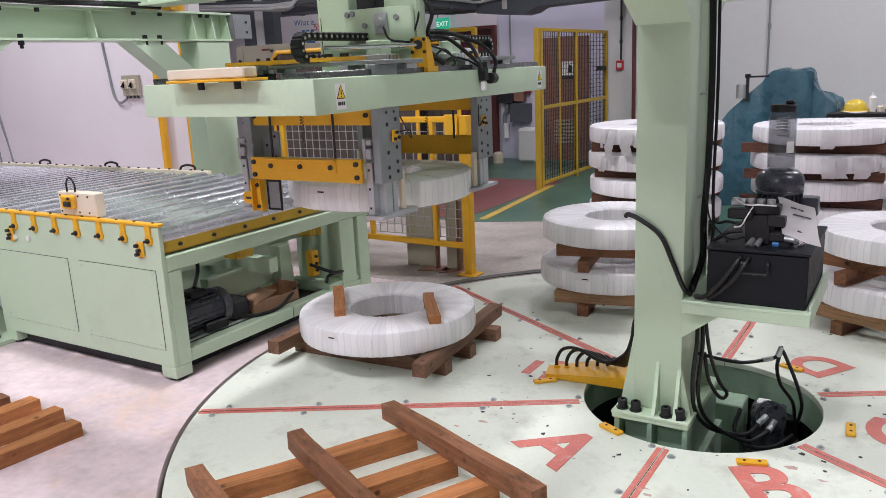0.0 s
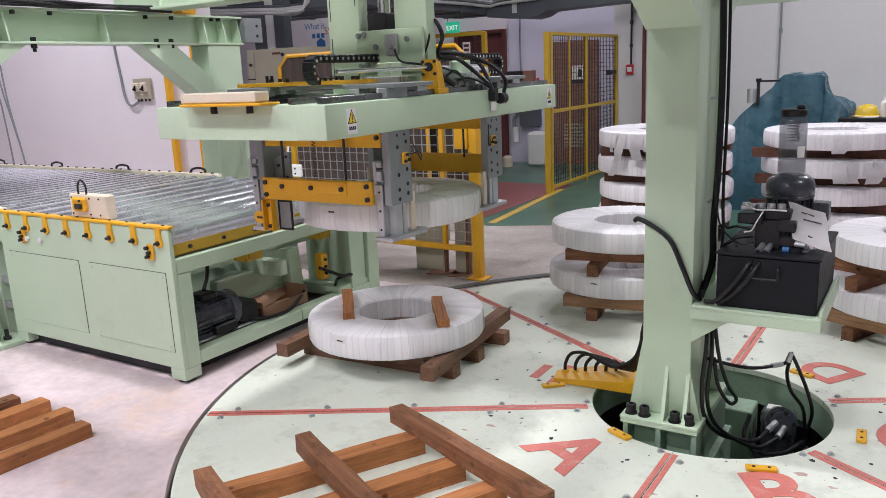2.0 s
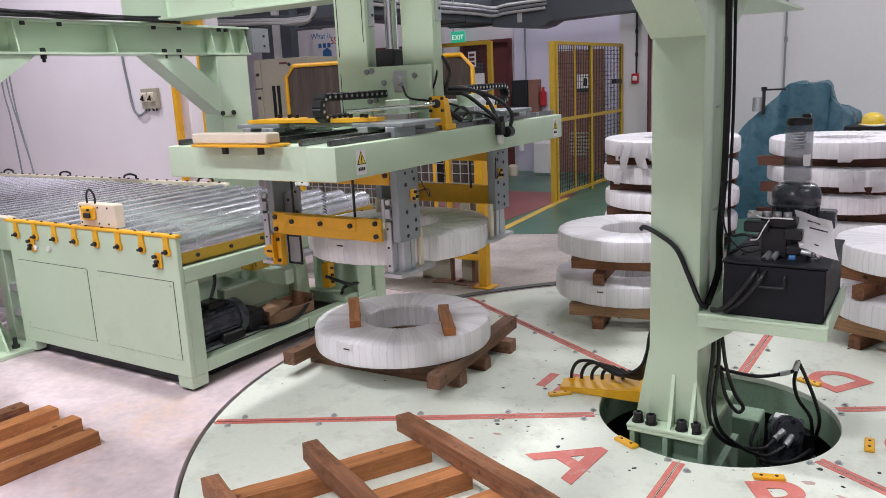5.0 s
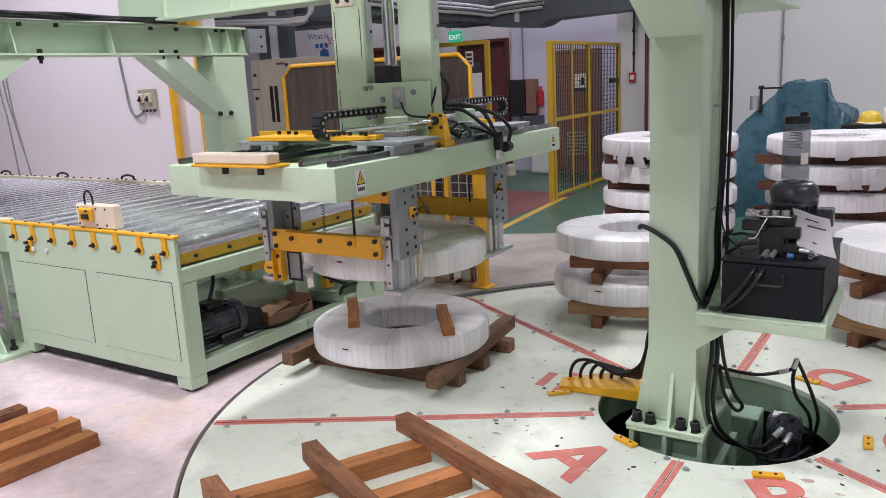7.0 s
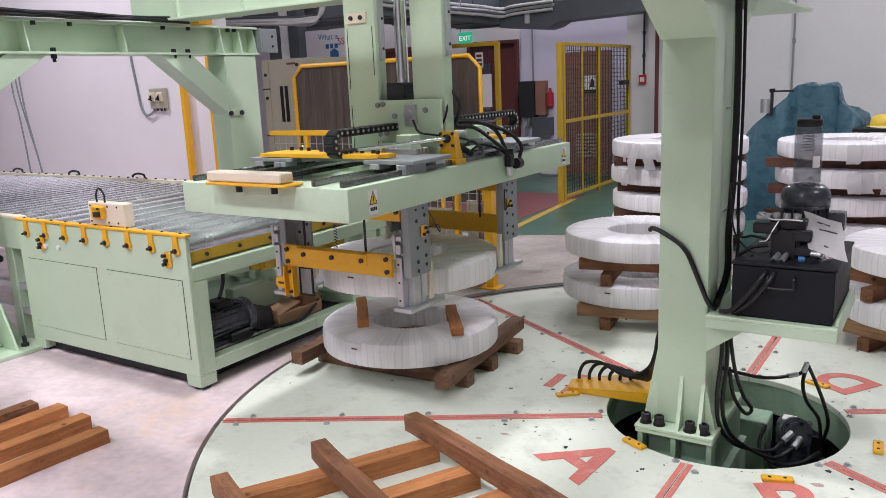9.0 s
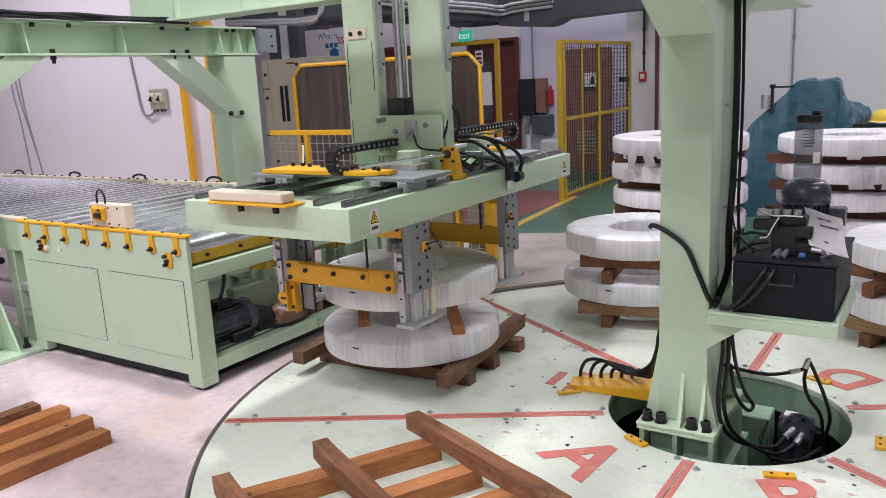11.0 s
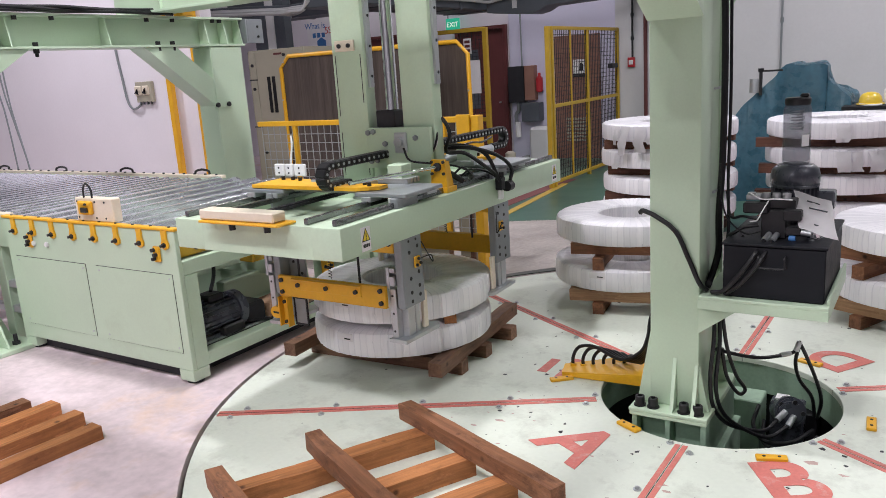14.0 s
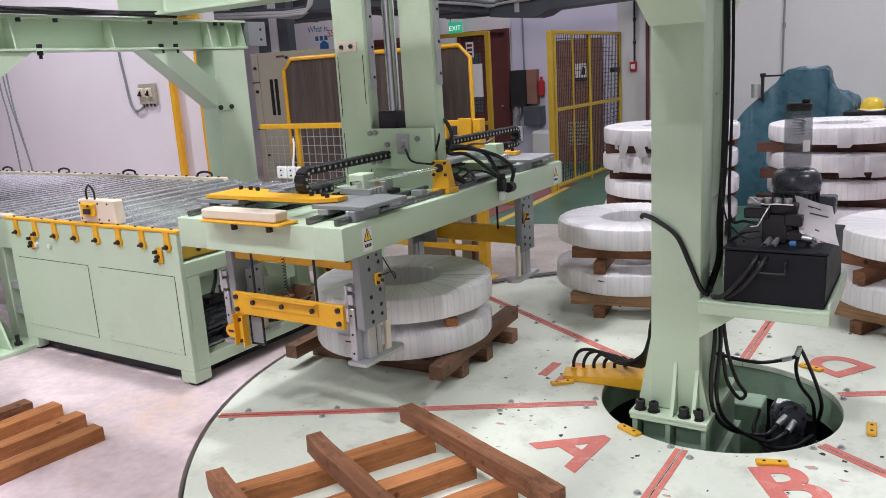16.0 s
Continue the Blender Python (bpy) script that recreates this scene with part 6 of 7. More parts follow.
def crate_timbers():
    """The loose timber lattice on the turntable."""
    d = Vector((0.564, -0.267, 0)).normalized()
    top = [((1.455, 0.015), (2.40, -0.37)), ((1.255, -0.412), (2.05, -0.80)), ((1.10, -0.83), (1.70, -1.12))]
    for a, b in top:
        timber((a[0], a[1], 0.086), (b[0], b[1], 0.086), 0.074, 0.078, WOODBROWN, "reddish timber lying across others on the turntable", "timber lattice")
    for a, b in (((1.62, -0.04), (1.16, -0.86)), ((1.90, -0.16), (1.42, -1.05)), ((2.14, -0.25), (1.68, -1.15))):
        timber((a[0], a[1], 0), (b[0], b[1], 0), 0.09, 0.085, WOOD, "reddish timber bearer lying on the turntable", "timber lattice")


def floor_timbers():
    rows = [((0.06, -0.66), (-0.02, -1.75)), ((-0.17, -0.60), (-0.25, -1.7)), ((-0.41, -0.58), (-0.46, -1.65)), ((-0.60, -0.63), (-0.66, -1.6))]
    for (a, b), m_ in zip(rows, (WOOD, WOOD, WOOD, WOODBROWN)):
        timber((a[0], a[1], 0), (b[0], b[1], 0), 0.09, 0.068, m_, "squared hardwood timber in a row on the floor", "timbers on the floor")


# ---- the hall around ----
def wall(name, x0, x1, y0, y1, z0, z1, material, label):
    bm = B()
    box(bm, x0, x1, y0, y1, z0, z1)
    return solid(name, bm, material, label, "wall", kind="structure", smooth=None)


def rooms():
    wall("wall_left", -12.5, -4.80, 4.0, 4.2, 0, CEIL, WHITEWALL, "plain white painted workshop wall")
    wall("wall_recess", -4.80, -4.10, 4.03, 4.20, 0, CEIL, WHITEWALL, "white painted wall behind the yellow posts")
    wall("wall_back", -12.5, -3.02, 10.0, 10.2, 0, CEIL, WHITEWALL, "white painted back wall with doors")
    wall("wall_lilac", -3.02, -0.92, 9.96, 10.2, 0, CEIL, LILACWALL, "pale lilac painted wall beside the doors")
    wall("wall_right", -0.92, 14.5, 9.5, 10.2, 0, CEIL, GREYWALL, "light grey painted workshop wall")
    # unseen walls that close the hall, kept dark so they bounce little light
    wall("wall_west", -12.7, -12.5, -9.2, 10.2, 0, CEIL, DARKWALL, "unseen grey side wall, darkened to cut bounced light")
    wall("wall_east", 14.5, 14.7, -9.2, 10.2, 0, CEIL, DARKWALL, "unseen grey side wall, darkened to cut bounced light")
    wall("wall_south", -12.7, 14.7, -9.4, -9.2, 0, CEIL, DARKWALL, "unseen grey end wall, darkened to cut bounced light")
    bm = B()
    box(bm, -12.7, 14.7, -9.4, 10.2, CEIL, CEIL + 0.1)
    solid("ceiling", bm, CEILGREY, "grey workshop ceiling", "ceiling", kind="structure", smooth=None)


def ceiling_lights():
    """Round high-bay lamps hung from the ceiling."""
    for x, y, watts in LAMPS:
        t = thing("high_bay_lamp", (x, y, CEIL), "round white high-bay lamp hung from the ceiling", "ceiling lamp", "high-bay lamps")
        bm = B()
        lathe(bm, (x, y, CEIL), [(0.001, -0.05), (0.09, -0.06), (0.10, -0.20), (0.24, -0.34), (0.235, -0.34), (0.09, -0.21)], 28)
        cyl(bm, (x, y, CEIL - 0.06), (x, y, CEIL - 0.001), 0.02, 10)
        part("reflector", bm, WHITE, t)
        bm = B()
        cyl(bm, (x, y, CEIL - 0.32), (x, y, CEIL - 0.31), 0.21, 28)
        part("diffuser", bm, LAMPGLOW, t)
        la = bpy.data.lights.new("lamp_light", "AREA")
        la.shape, la.size, la.energy, la.color = "DISK", 0.42, watts, (0.99, 0.95, 1.03) if x < -1 else (0.988, 0.957, 1.008)
        lo = new("lamp_light", la)
        lo.location = (x, y, CEIL - 0.36)


def mesh_panel(t, axis, a0, a1, at_, z0, z1, pitch, r, material=None, name="wire_mesh"):
    """A welded wire grid; axis x: along x at y = at_, axis y: along y at x = at_."""
    bm = B()
    def P(a, z):
        return (a, at_, z) if axis == "x" else (at_, a, z)
    n = int((a1 - a0) / pitch)
    for i in range(n + 1):
        a = a0 + (a1 - a0) * i / max(n, 1)
        beam(bm, P(a, z0), P(a, z1), r, r, up=(0.3, 1, 0))
    n = int((z1 - z0) / pitch)
    for i in range(n + 1):
        z = z0 + (z1 - z0) * i / max(n, 1)
        beam(bm, P(a0, z), P(a1, z), r, r)
    return tagged(part(name, bm, material or DARK, t, "dark welded wire mesh", smooth=None), kind="stuff")


def frame_bar(t, name, p, q, w=0.045, material=None):
    bm = B()
    beam(bm, p, q, w, w, 0.004, up=(0, 0, 1) if abs(p[2] - q[2]) < 0.01 else (0, 1, 0))
    return part(name, bm, material or YELLOW, t)


def safety_gate():
    t = thing("safety_gate", (-0.86, 8.2, 0), "yellow framed wire mesh safety gate standing on the green floor", "safety gate")
    x = -0.86
    for y, w in ((6.82, 0.06), (6.93, 0.05), (8.15, 0.05), (9.40, 0.055)):
        frame_bar(t, "upright", (x, y, 0.0), (x, y, 2.10), w, OLIVEYELLOW)
    frame_bar(t, "thin_upright", (x, 7.55, 0.05), (x, 7.55, 2.07), 0.028, OLIVEYELLOW)
    for z in (0.07, 1.08, 2.08):
        frame_bar(t, "rail", (x, 6.95, z), (x, 9.38, z), 0.045, OLIVEYELLOW)
    mesh_panel(t, "y", 6.97, 8.12, x, 0.09, 2.06, 0.06, 0.006)
    mesh_panel(t, "y", 8.18, 9.37, x, 0.09, 2.06, 0.06, 0.006)
    bm = B()
    box(bm, x - 0.03, x + 0.05, 9.05, 9.30, 1.50, 1.57, 0.006)
    part("gate_lock", bm, DARK, t)
    # brown partition and sign behind
    p = thing("brown_door", (-1.75, 9.93, 0), "closed reddish brown door with vent slats on the lilac wall", "door")
    bm = B()
    box(bm, -2.15, -1.34, 9.90, 9.955, 0.0, 2.06, 0.004)
    part("door_leaf", bm, BROWN, p)
    for k in range(7):
        bm = B()
        box(bm, -1.95, -1.55, 9.885, 9.9, 0.30 + 0.06 * k, 0.335 + 0.06 * k, 0.003)
        part("vent_slat", bm, BEIGE, p)
    bm = B()
    box(bm, -1.80, -1.52, 9.892, 9.8995, 1.37, 1.66)
    sg = part("sign", bm, WHITE, p, "white door sign with a dark pictogram")
    bm = B()
    box(bm, -1.80, -1.52, 9.889, 9.8915, 1.37, 1.43)
    prism(bm, [(-1.70, 1.47), (-1.62, 1.47), (-1.63, 1.58), (-1.66, 1.61), (-1.69, 1.58)], "y", 9.889, 9.8915)
    part("pictogram", bm, DARK, sg)


def low_fence():
    t = thing("machine_fence", (-0.8, 2.66, 0), "low yellow framed mesh fence with steel props beside the conveyor", "fence")
    y = 2.66
    bm = B()
    box(bm, 0.375, 0.445, y - 0.04, y + 0.04, 0.008, 1.29, 0.004)
    po = part("end_post", bm, YELLOW, t)
    bm = B()
    box(bm, 0.33, 0.50, y - 0.09, y + 0.07, 0.004, 0.014, 0.002)
    part("foot_plate", bm, YELLOW, po)
    frame_bar(t, "top_rail", (-1.95, y, 1.26), (0.375, y, 1.26), 0.045)
    frame_bar(t, "bottom_rail", (-1.95, y, 0.27), (0.375, y, 0.24), 0.045)
    for x in (-1.5, -0.55, 0.10):
        frame_bar(t, "upright", (x, y, 0.25), (x, y, 1.26), 0.04)
    mesh_panel(t, "x", -1.93, 0.36, y + 0.01, 0.30, 1.24, 0.075, 0.006, STEEL)
    for x in (0.07, 0.28):
        frame_bar(t, "steel_prop", (x, y + 0.05, 0.012), (x, y + 0.05, 0.8), 0.032, WOODDARK)
        bm = B()
        box(bm, x - 0.16, x + 0.10, y - 0.04, y + 0.14, 0.0035, 0.012, 0.002, turn=12)
        part("prop_foot", bm, BROWN, t, "rusty foot plate")
    bm = B()
    box(bm, 0.25, 0.37, y - 0.055, y - 0.025, 1.06, 1.30, 0.004)
    part("yellow_guard", bm, YELLOW, t)
    # beige boards leaning behind
    for x, w, z in ((-0.12, 0.28, 0.62), (0.22, 0.16, 0.70)):
        bm = B()
        box(bm, x - w / 2, x + w / 2, y + 0.08, y + 0.10, 0.0045, z, 0.003)
        solid("leaning_board", bm, BEIGE, "dirty beige sheet standing behind the mesh fence", "board", "leaning boards")


def rounded_screen(name, x0, x1, y, z1, z0, label):
    """A dark screen in a yellow tube frame with rounded top corners."""
    t = thing(name, ((x0 + x1) / 2, y, 0), label, "machine guard", "machine guards")
    c = 0.14
    bm = B()
    prism(bm, [(x0, z0), (x1, z0), (x1, z1 - c), (x1 - c, z1), (x0 + c, z1), (x0, z1 - c)], "y", y, y + 0.02)
    part("screen_panel", bm, SMOKE, t, "dark smoky screen film")
    bm = B()
    tube(bm, [(x0, y - 0.01, 0.0), (x0, y - 0.01, z1 - c), (x0 + c, y - 0.01, z1), (x1 - c, y - 0.01, z1), (x1, y - 0.01, z1 - c), (x1, y - 0.01, 0.0)], 0.025, 10, 1)
    fr = part("tube_frame", bm, YELLOW, t)
    for x, z in ((x0 + c * 0.5, z1 - c * 0.5), (x1 - c * 0.5, z1 - c * 0.5), (x0, 1.4), (x1, 1.4)):
        bm = B()
        cyl(bm, (x, y - 0.034, z), (x, y - 0.040, z), 0.010, 8)
        part("frame_screw", bm, STEEL, fr)
    return t


def back_machines():
    rounded_screen("machine_guard", -3.53, -1.37, 4.72, 1.93, 0.25, "dark screened machine guard in a yellow tube frame")
    rounded_screen("machine_guard", -3.2, -1.05, 5.1, 1.945, 0.25, "second dark screened machine guard in a yellow tube frame")
    # electric cabinet
    t = thing("electric_cabinet", (-3.78, 5.2, 0), "tall beige electric cabinet with black vent slots", "cabinet")
    bm = B()
    box(bm, -4.27, -3.30, 4.9, 5.5, 0.0, 2.04, 0.006)
    part("body", bm, BEIGE, t)
    for x0, x1 in ((-4.26, -4.14), (-4.13, -3.31)):
        bm = B()
        box(bm, x0, x1, 4.885, 4.8995, 0.62 if x0 > -4.2 else 0.1, 2.02, 0.003)
        part("door", bm, BEIGE, t)
    for x in (-3.955, -3.87):
        bm = B()
        box(bm, x, x + 0.055, 4.878, 4.8845, 1.24, 1.70, 0.002)
        part("vent_slot", bm, BLACK, t)
    for z in (1.05, 1.66):
        bm = B()
        box(bm, -4.27, -4.13, 4.882, 4.8845, z, z + 0.015)
        part("seam", bm, DARK, t)
    for x, z in ((-4.19, 1.85), (-4.19, 1.55), (-3.62, 1.96), (-4.1, 0.72), (-3.4, 1.3)):
        bm = B()
        cyl(bm, (x, 4.886, z), (x, 4.865, z), 0.02, 12)
        part("knob", bm, DARK, t)
    bm = B()
    box(bm, -3.80, -3.66, 4.881, 4.8845, 1.965, 1.99)
    part("red_tag", bm, MAROON, t)
    # columns and trays above and behind it
    for x0, x1, m_ in ((-4.95, -4.72, DUCT), (-4.71, -4.56, WHITE), (-4.55, -4.36, DUCT)):
        bm = B()
        box(bm, x0, x1, 5.75, 5.9, 0.0, CEIL - 0.001, 0.004)
        solid("service_duct", bm, m_, "upright service duct behind the cabinet", "duct", "service ducts")
    t = thing("cable_bundle", (-3.6, 5.3, 2.5), "grey bundle of cables hung under the ceiling", "cables")
    for k in range(9):
        a, b_ = 0.028 * k, 0.026 * (k % 4)
        bm = B()
        tube(bm, [(-5.6, 5.2 + a, 2.60 + b_), (-4.4, 5.2 + a, 2.53 + b_ + 0.01 * (k % 2)), (-3.75, 5.2 + a, 2.50 + b_), (-3.5 + 0.02 * (k % 3), 5.25 + a, 2.60 + 0.03 * k), (-3.46 + 0.02 * (k % 3), 5.3 + a, 3.4), (-3.46, 5.3 + a, CEIL - 0.01)], 0.017)
        part("cable", bm, DUCT if k % 4 == 3 else PALEGREY, t)
    # white sockets on a stalk beside the conveyor
    t = thing("power_outlet", (-0.88, 1.9, 0.86), "white socket cluster on a thin stalk at the conveyor", "sockets")
    for x0, x1 in ((-1.04, -0.94), (-0.925, -0.845), (-0.83, -0.72)):
        bm = B()
        box(bm, x0, x1, 1.87, 1.90, 0.905, 1.0, 0.006)
        sk = part("socket", bm, WHITE, t)
        for dz in (0.93, 0.97):
            bm = B()
            cyl(bm, ((x0 + x1) / 2, 1.871, dz), ((x0 + x1) / 2, 1.866, dz), 0.008, 8)
            part("hole", bm, DARK, sk)
    bm = B()
    tube(bm, [(-0.88, 1.89, 0.86), (-0.88, 1.90, 1.0), (-0.87, 1.92, 1.15), (-0.88, 1.93, 1.22)], 0.008)
    part("stalk", bm, WHITE, t)


def back_wall_things():
    # maroon doors
    for x0, x1, lb in ((-6.02, -4.62, "dark maroon double door in the back wall"), (-4.05, -3.13, "dark maroon door with a glass strip")):
        t = thing("maroon_door", ((x0 + x1) / 2, 9.95, 0), lb, "door")
        bm = B()
        box(bm, x0, x1, 9.955, 9.998, 0.0, 2.28)
        part("door_leaf", bm, MAROON, t)
        for a, b in ((x0 - 0.06, x0), (x1, x1 + 0.06)):
            bm = B()
            box(bm, a, b, 9.92, 9.998, 0.0, 2.34, 0.004)
            part("jamb", bm, MAROON, t)
        bm = B()
        box(bm, x0, x1, 9.92, 9.954, 2.28, 2.34, 0.004)
        part("lintel", bm, MAROON, t)
        bm = B()
        box(bm, x0 + 0.12, x0 + 0.40, 9.948, 9.9545, 0.9, 1.95)
        part("glass_strip", bm, DUCT, t)
        bm = B()
        cyl(bm, (x1 - 0.1, 9.955, 1.0), (x1 - 0.1, 9.90, 1.0), 0.015, 8)
        part("handle", bm, STEEL, t)
    # exit sign
    t = thing("exit_sign", (-4.06, 9.8, 2.30), "green exit sign hanging from a thin conduit", "sign")
    bm = B()
    box(bm, -4.20, -3.92, 9.79, 9.82, 2.30, 2.52, 0.004)
    part("board", bm, EXITGREEN, t)
    bm = B()
    cyl(bm, (-4.16, 9.81, 2.5), (-4.22, 9.85, CEIL), 0.012, 8)
    part("conduit", bm, GREYPAINT, t)
    cu = bpy.data.curves.new("exit_word", "FONT")
    cu.body, cu.size, cu.align_x, cu.align_y, cu.extrude = "EXIT", 0.12, "CENTER", "CENTER", 0.001
    cu.materials.append(EXITWHITE)
    ob = new("word", cu)
    ob.parent = t
    ob.location = (0.0, -0.013, 0.11)
    ob.rotation_euler = (radians(90), 0, 0)
    # poster
    t = thing("poster", (-7.2, 9.95, 2.05), "white poster with blue hexagons on the back wall", "poster")
    bm = B()
    box(bm, -7.66, -6.62, 9.97, 9.995, 2.0, 2.84)
    part("sheet", bm, PAPER, t)
    for cx, cz, r in ((-7.30, 2.30, 0.13), (-7.46, 2.10, 0.11), (-7.10, 2.10, 0.11), (-6.85, 2.12, 0.1)):
        bm = B()
        prism(bm, [(cx + r * math.cos(math.pi * k / 3 + math.pi / 6), cz + r * math.sin(math.pi * k / 3 + math.pi / 6)) for k in range(6)], "y", 9.962, 9.9695)
        part("hexagon", bm, BLUEPRINT, t)
    for txt, x, z, sz, m_ in (("What is", -7.44, 2.66, 0.17, BLUEPRINT), ("5S - 7S", -6.93, 2.55, 0.19, FIRERED)):
        cu = bpy.data.curves.new("poster_text", "FONT")
        cu.body, cu.size, cu.align_x, cu.align_y, cu.extrude = txt, sz, "CENTER", "CENTER", 0.001
        cu.materials.append(m_)
        ob = new("words", cu)
        ob.parent = t
        ob.location = (x + 7.2, 9.967 - 9.95, z - 2.05)
        ob.rotation_euler = (radians(90), 0, 0)
    bm = B()
    for k in range(3):
        box(bm, -7.52 + 0.12 * k, -7.44 + 0.12 * k, 9.963, 9.9695, 2.43, 2.52)
    part("script_bars", bm, BLUEPRINT, t)
    # wall boxes
    t = thing("wall_switchbox", (-2.87, 9.88, 0.97), "dark grey wall cabinet with pipework", "switch box")
    bm = B()
    box(bm, -3.0, -2.70, 9.80, 9.959, 0.99, 1.61, 0.008)
    part("body", bm, DARK, t)
    bm = B()
    tube(bm, [(-2.85, 9.88, 0.99), (-2.85, 9.88, 0.85), (-2.90, 9.88, 0.78), (-2.90, 9.88, 0.6)], 0.035)
    part("drain_pipe", bm, GREYPAINT, t)
    bm = B()
    cyl(bm, (-2.86, 9.86, 0.38), (-2.86, 9.86, 0.64), 0.05, 14)
    part("white_filter", bm, WHITE, t)
    bm = B()
    cyl(bm, (-2.78, 9.94, 1.61), (-2.78, 9.94, CEIL), 0.014, 8)
    part("conduit", bm, GREYPAINT, t)
    bm = B()
    box(bm, -2.69, -2.50, 9.82, 9.959, 1.02, 1.61, 0.006)
    solid("brown_wall_box", bm, BROWN, "reddish brown wall box beside the switch cabinet", "wall box")
    bm = B()
    box(bm, -2.74, -2.40, 9.76, 9.959, 0.66, 0.98, 0.006)
    solid("grey_wall_box", bm, DUCT, "grey metal box low on the wall", "wall box")
    bm = B()
    cyl(bm, (-2.43, 9.88, 1.15), (-2.43, 9.88, 1.42), 0.06, 14, bev=0.02)
    cyl(bm, (-2.43, 9.88, 1.42), (-2.43, 9.88, 1.48), 0.025, 10)
    solid("extinguisher", bm, FIRERED, "small red fire extinguisher on the wall", "extinguisher")
    bm = B()
    box(bm, -2.46, -2.10, 9.45, 9.75, 0.0045, 0.58, 0.04)
    solid("jerrycan", bm, WHITE, "white plastic drum on the green floor", "drum")
    bm = B()
    lathe(bm, (-2.75, 9.3, 0.0045), [(0.001, 0), (0.09, 0), (0.09, 0.16), (0.05, 0.19), (0.001, 0.19)], 20)
    solid("cream_tub", bm, CREAM, "small cream tub on the floor", "tub")
    # fence with a notice board
    t = thing("door_fence", (-2.9, 8.0, 0), "yellow framed mesh screen with white notices", "fence")
    for x in (-3.43, -2.42):
        frame_bar(t, "upright", (x, 8.0, 0.004), (x, 8.0, 2.22), 0.07, OLIVEYELLOW)
    for z in (0.85, 2.20):
        frame_bar(t, "rail", (-3.43, 8.0, z), (-2.42, 8.0, z), 0.06, OLIVEYELLOW)
    mesh_panel(t, "x", -2.85, -2.46, 8.0, 0.1, 2.17, 0.06, 0.006)
    bm = B()
    box(bm, -2.79, -2.52, 7.975, 7.985, 1.25, 1.75)
    part("notice_board", bm, PAPER, t)
    bm = B()
    box(bm, -2.79, -2.66, 7.975, 7.985, 1.85, 2.08)
    nb = part("small_notice", bm, PAPER, t)
    bm = B()
    for k in range(3):
        box(bm, -2.77, -2.68, 7.970, 7.9745, 1.88 + 0.065 * k, 1.92 + 0.065 * k)
    part("print_bars", bm, MAROON, nb)
    # ducts overhead: one along the side, one towards the corner, one along the back
    t = thing("air_duct", (-5.6, 8.0, 2.66), "dark grey air duct hung under the ceiling", "duct", "air ducts")
    bm = B()
    box(bm, -7.5, -3.7, 7.7, 8.3, 2.66, 3.1, 0.01)
    part("duct_body", bm, DUCT, t)
    for x in (-6.0, -4.9):
        bm = B()
        box(bm, x - 0.02, x + 0.02, 7.68, 8.32, 2.645, 3.115, 0.004)
        part("duct_flange", bm, GREYPAINT, t)
    for x in (-6.5, -4.5):
        bm = B()
        cyl(bm, (x, 7.72, 3.0), (x, 7.72, CEIL), 0.008, 6)
        part("hanger_rod", bm, STEEL, t)
    t = thing("air_duct", (-3.1, 7.2, 2.52), "long dark grey air duct running to the back corner", "duct", "air ducts")
    bm = B()
    box(bm, -3.6, -2.76, 5.3, 9.25, 2.52, 3.05, 0.012)
    part("duct_body", bm, DUCT, t)
    for y in (6.1, 7.0, 7.9, 8.8):
        bm = B()
        box(bm, -3.62, -2.745, y - 0.02, y + 0.02, 2.508, 3.062, 0.004)
        part("duct_flange", bm, DUCT, t)
    for y in (6.5, 8.4):
        bm = B()
        cyl(bm, (-2.80, y, 3.0), (-2.80, y, CEIL), 0.008, 6)
        part("hanger_rod", bm, STEEL, t)
    t = thing("air_duct", (-1.0, 9.0, 2.36), "dark grey branch duct with a raised bend along the back", "duct", "air ducts")
    bm = B()
    prism(bm, [(-2.755, 2.47), (-2.02, 2.40), (-1.86, 2.43), (-1.72, 2.50), (0.8, 2.57), (0.8, 2.80), (-1.7, 2.80), (-2.755, 2.95)], "y", 8.72, 9.2)
    part("duct_body", bm, DUCT, t)
    bm = B()
    box(bm, -2.30, -2.22, 8.70, 8.719, 2.50, 2.66, 0.004)
    part("access_plate", bm, PALEGREY, t)
    for k, z in enumerate((2.63, 2.69, 2.75)):
        x = -2.70 + 0.03 * (k % 2)
        t = thing("ceiling_pipe", (x, 7.2, z), "bright metal conduit run beside the air duct", "pipe", "ceiling pipes")
        bm = B()
        tube(bm, [(x, 4.9, z + 0.03), (x, 6.5, z), (x, 8.0, z + 0.01), (x + 0.02, 8.62, z), (x + 0.25, 8.66, z + 0.03), (x + 0.9, 8.66, z + 0.05)], 0.024, n=4)
        part("pipe", bm, PALEGREY if k != 1 else STEEL, t)
        for y in (5.8, 7.4):
            bm = B()
            cyl(bm, (x, y, z), (x, y, CEIL), 0.006, 6)
            part("hanger_rod", bm, STEEL, t)
    # socket panel on the left wall
    t = thing("wall_outlet", (-5.24, 3.98, 1.47), "beige wall socket panel with a hanging grey cable", "socket panel")
    bm = B()
    box(bm, -5.40, -5.08, 3.95, 3.998, 1.48, 1.74, 0.005)
    part("plate", bm, BEIGE, t)
    for x in (-5.33, -5.18):
        bm = B()
        box(bm, x - 0.05, x + 0.05, 3.92, 3.949, 1.57, 1.69, 0.012, turn=20)
        sk = part("socket", bm, CREAM, t)
        bm = B()
        prism(bm, [(x - 0.05, 1.60), (x + 0.03, 1.66), (x - 0.01, 1.64), (x + 0.03, 1.58)], "y", 3.905, 3.915)
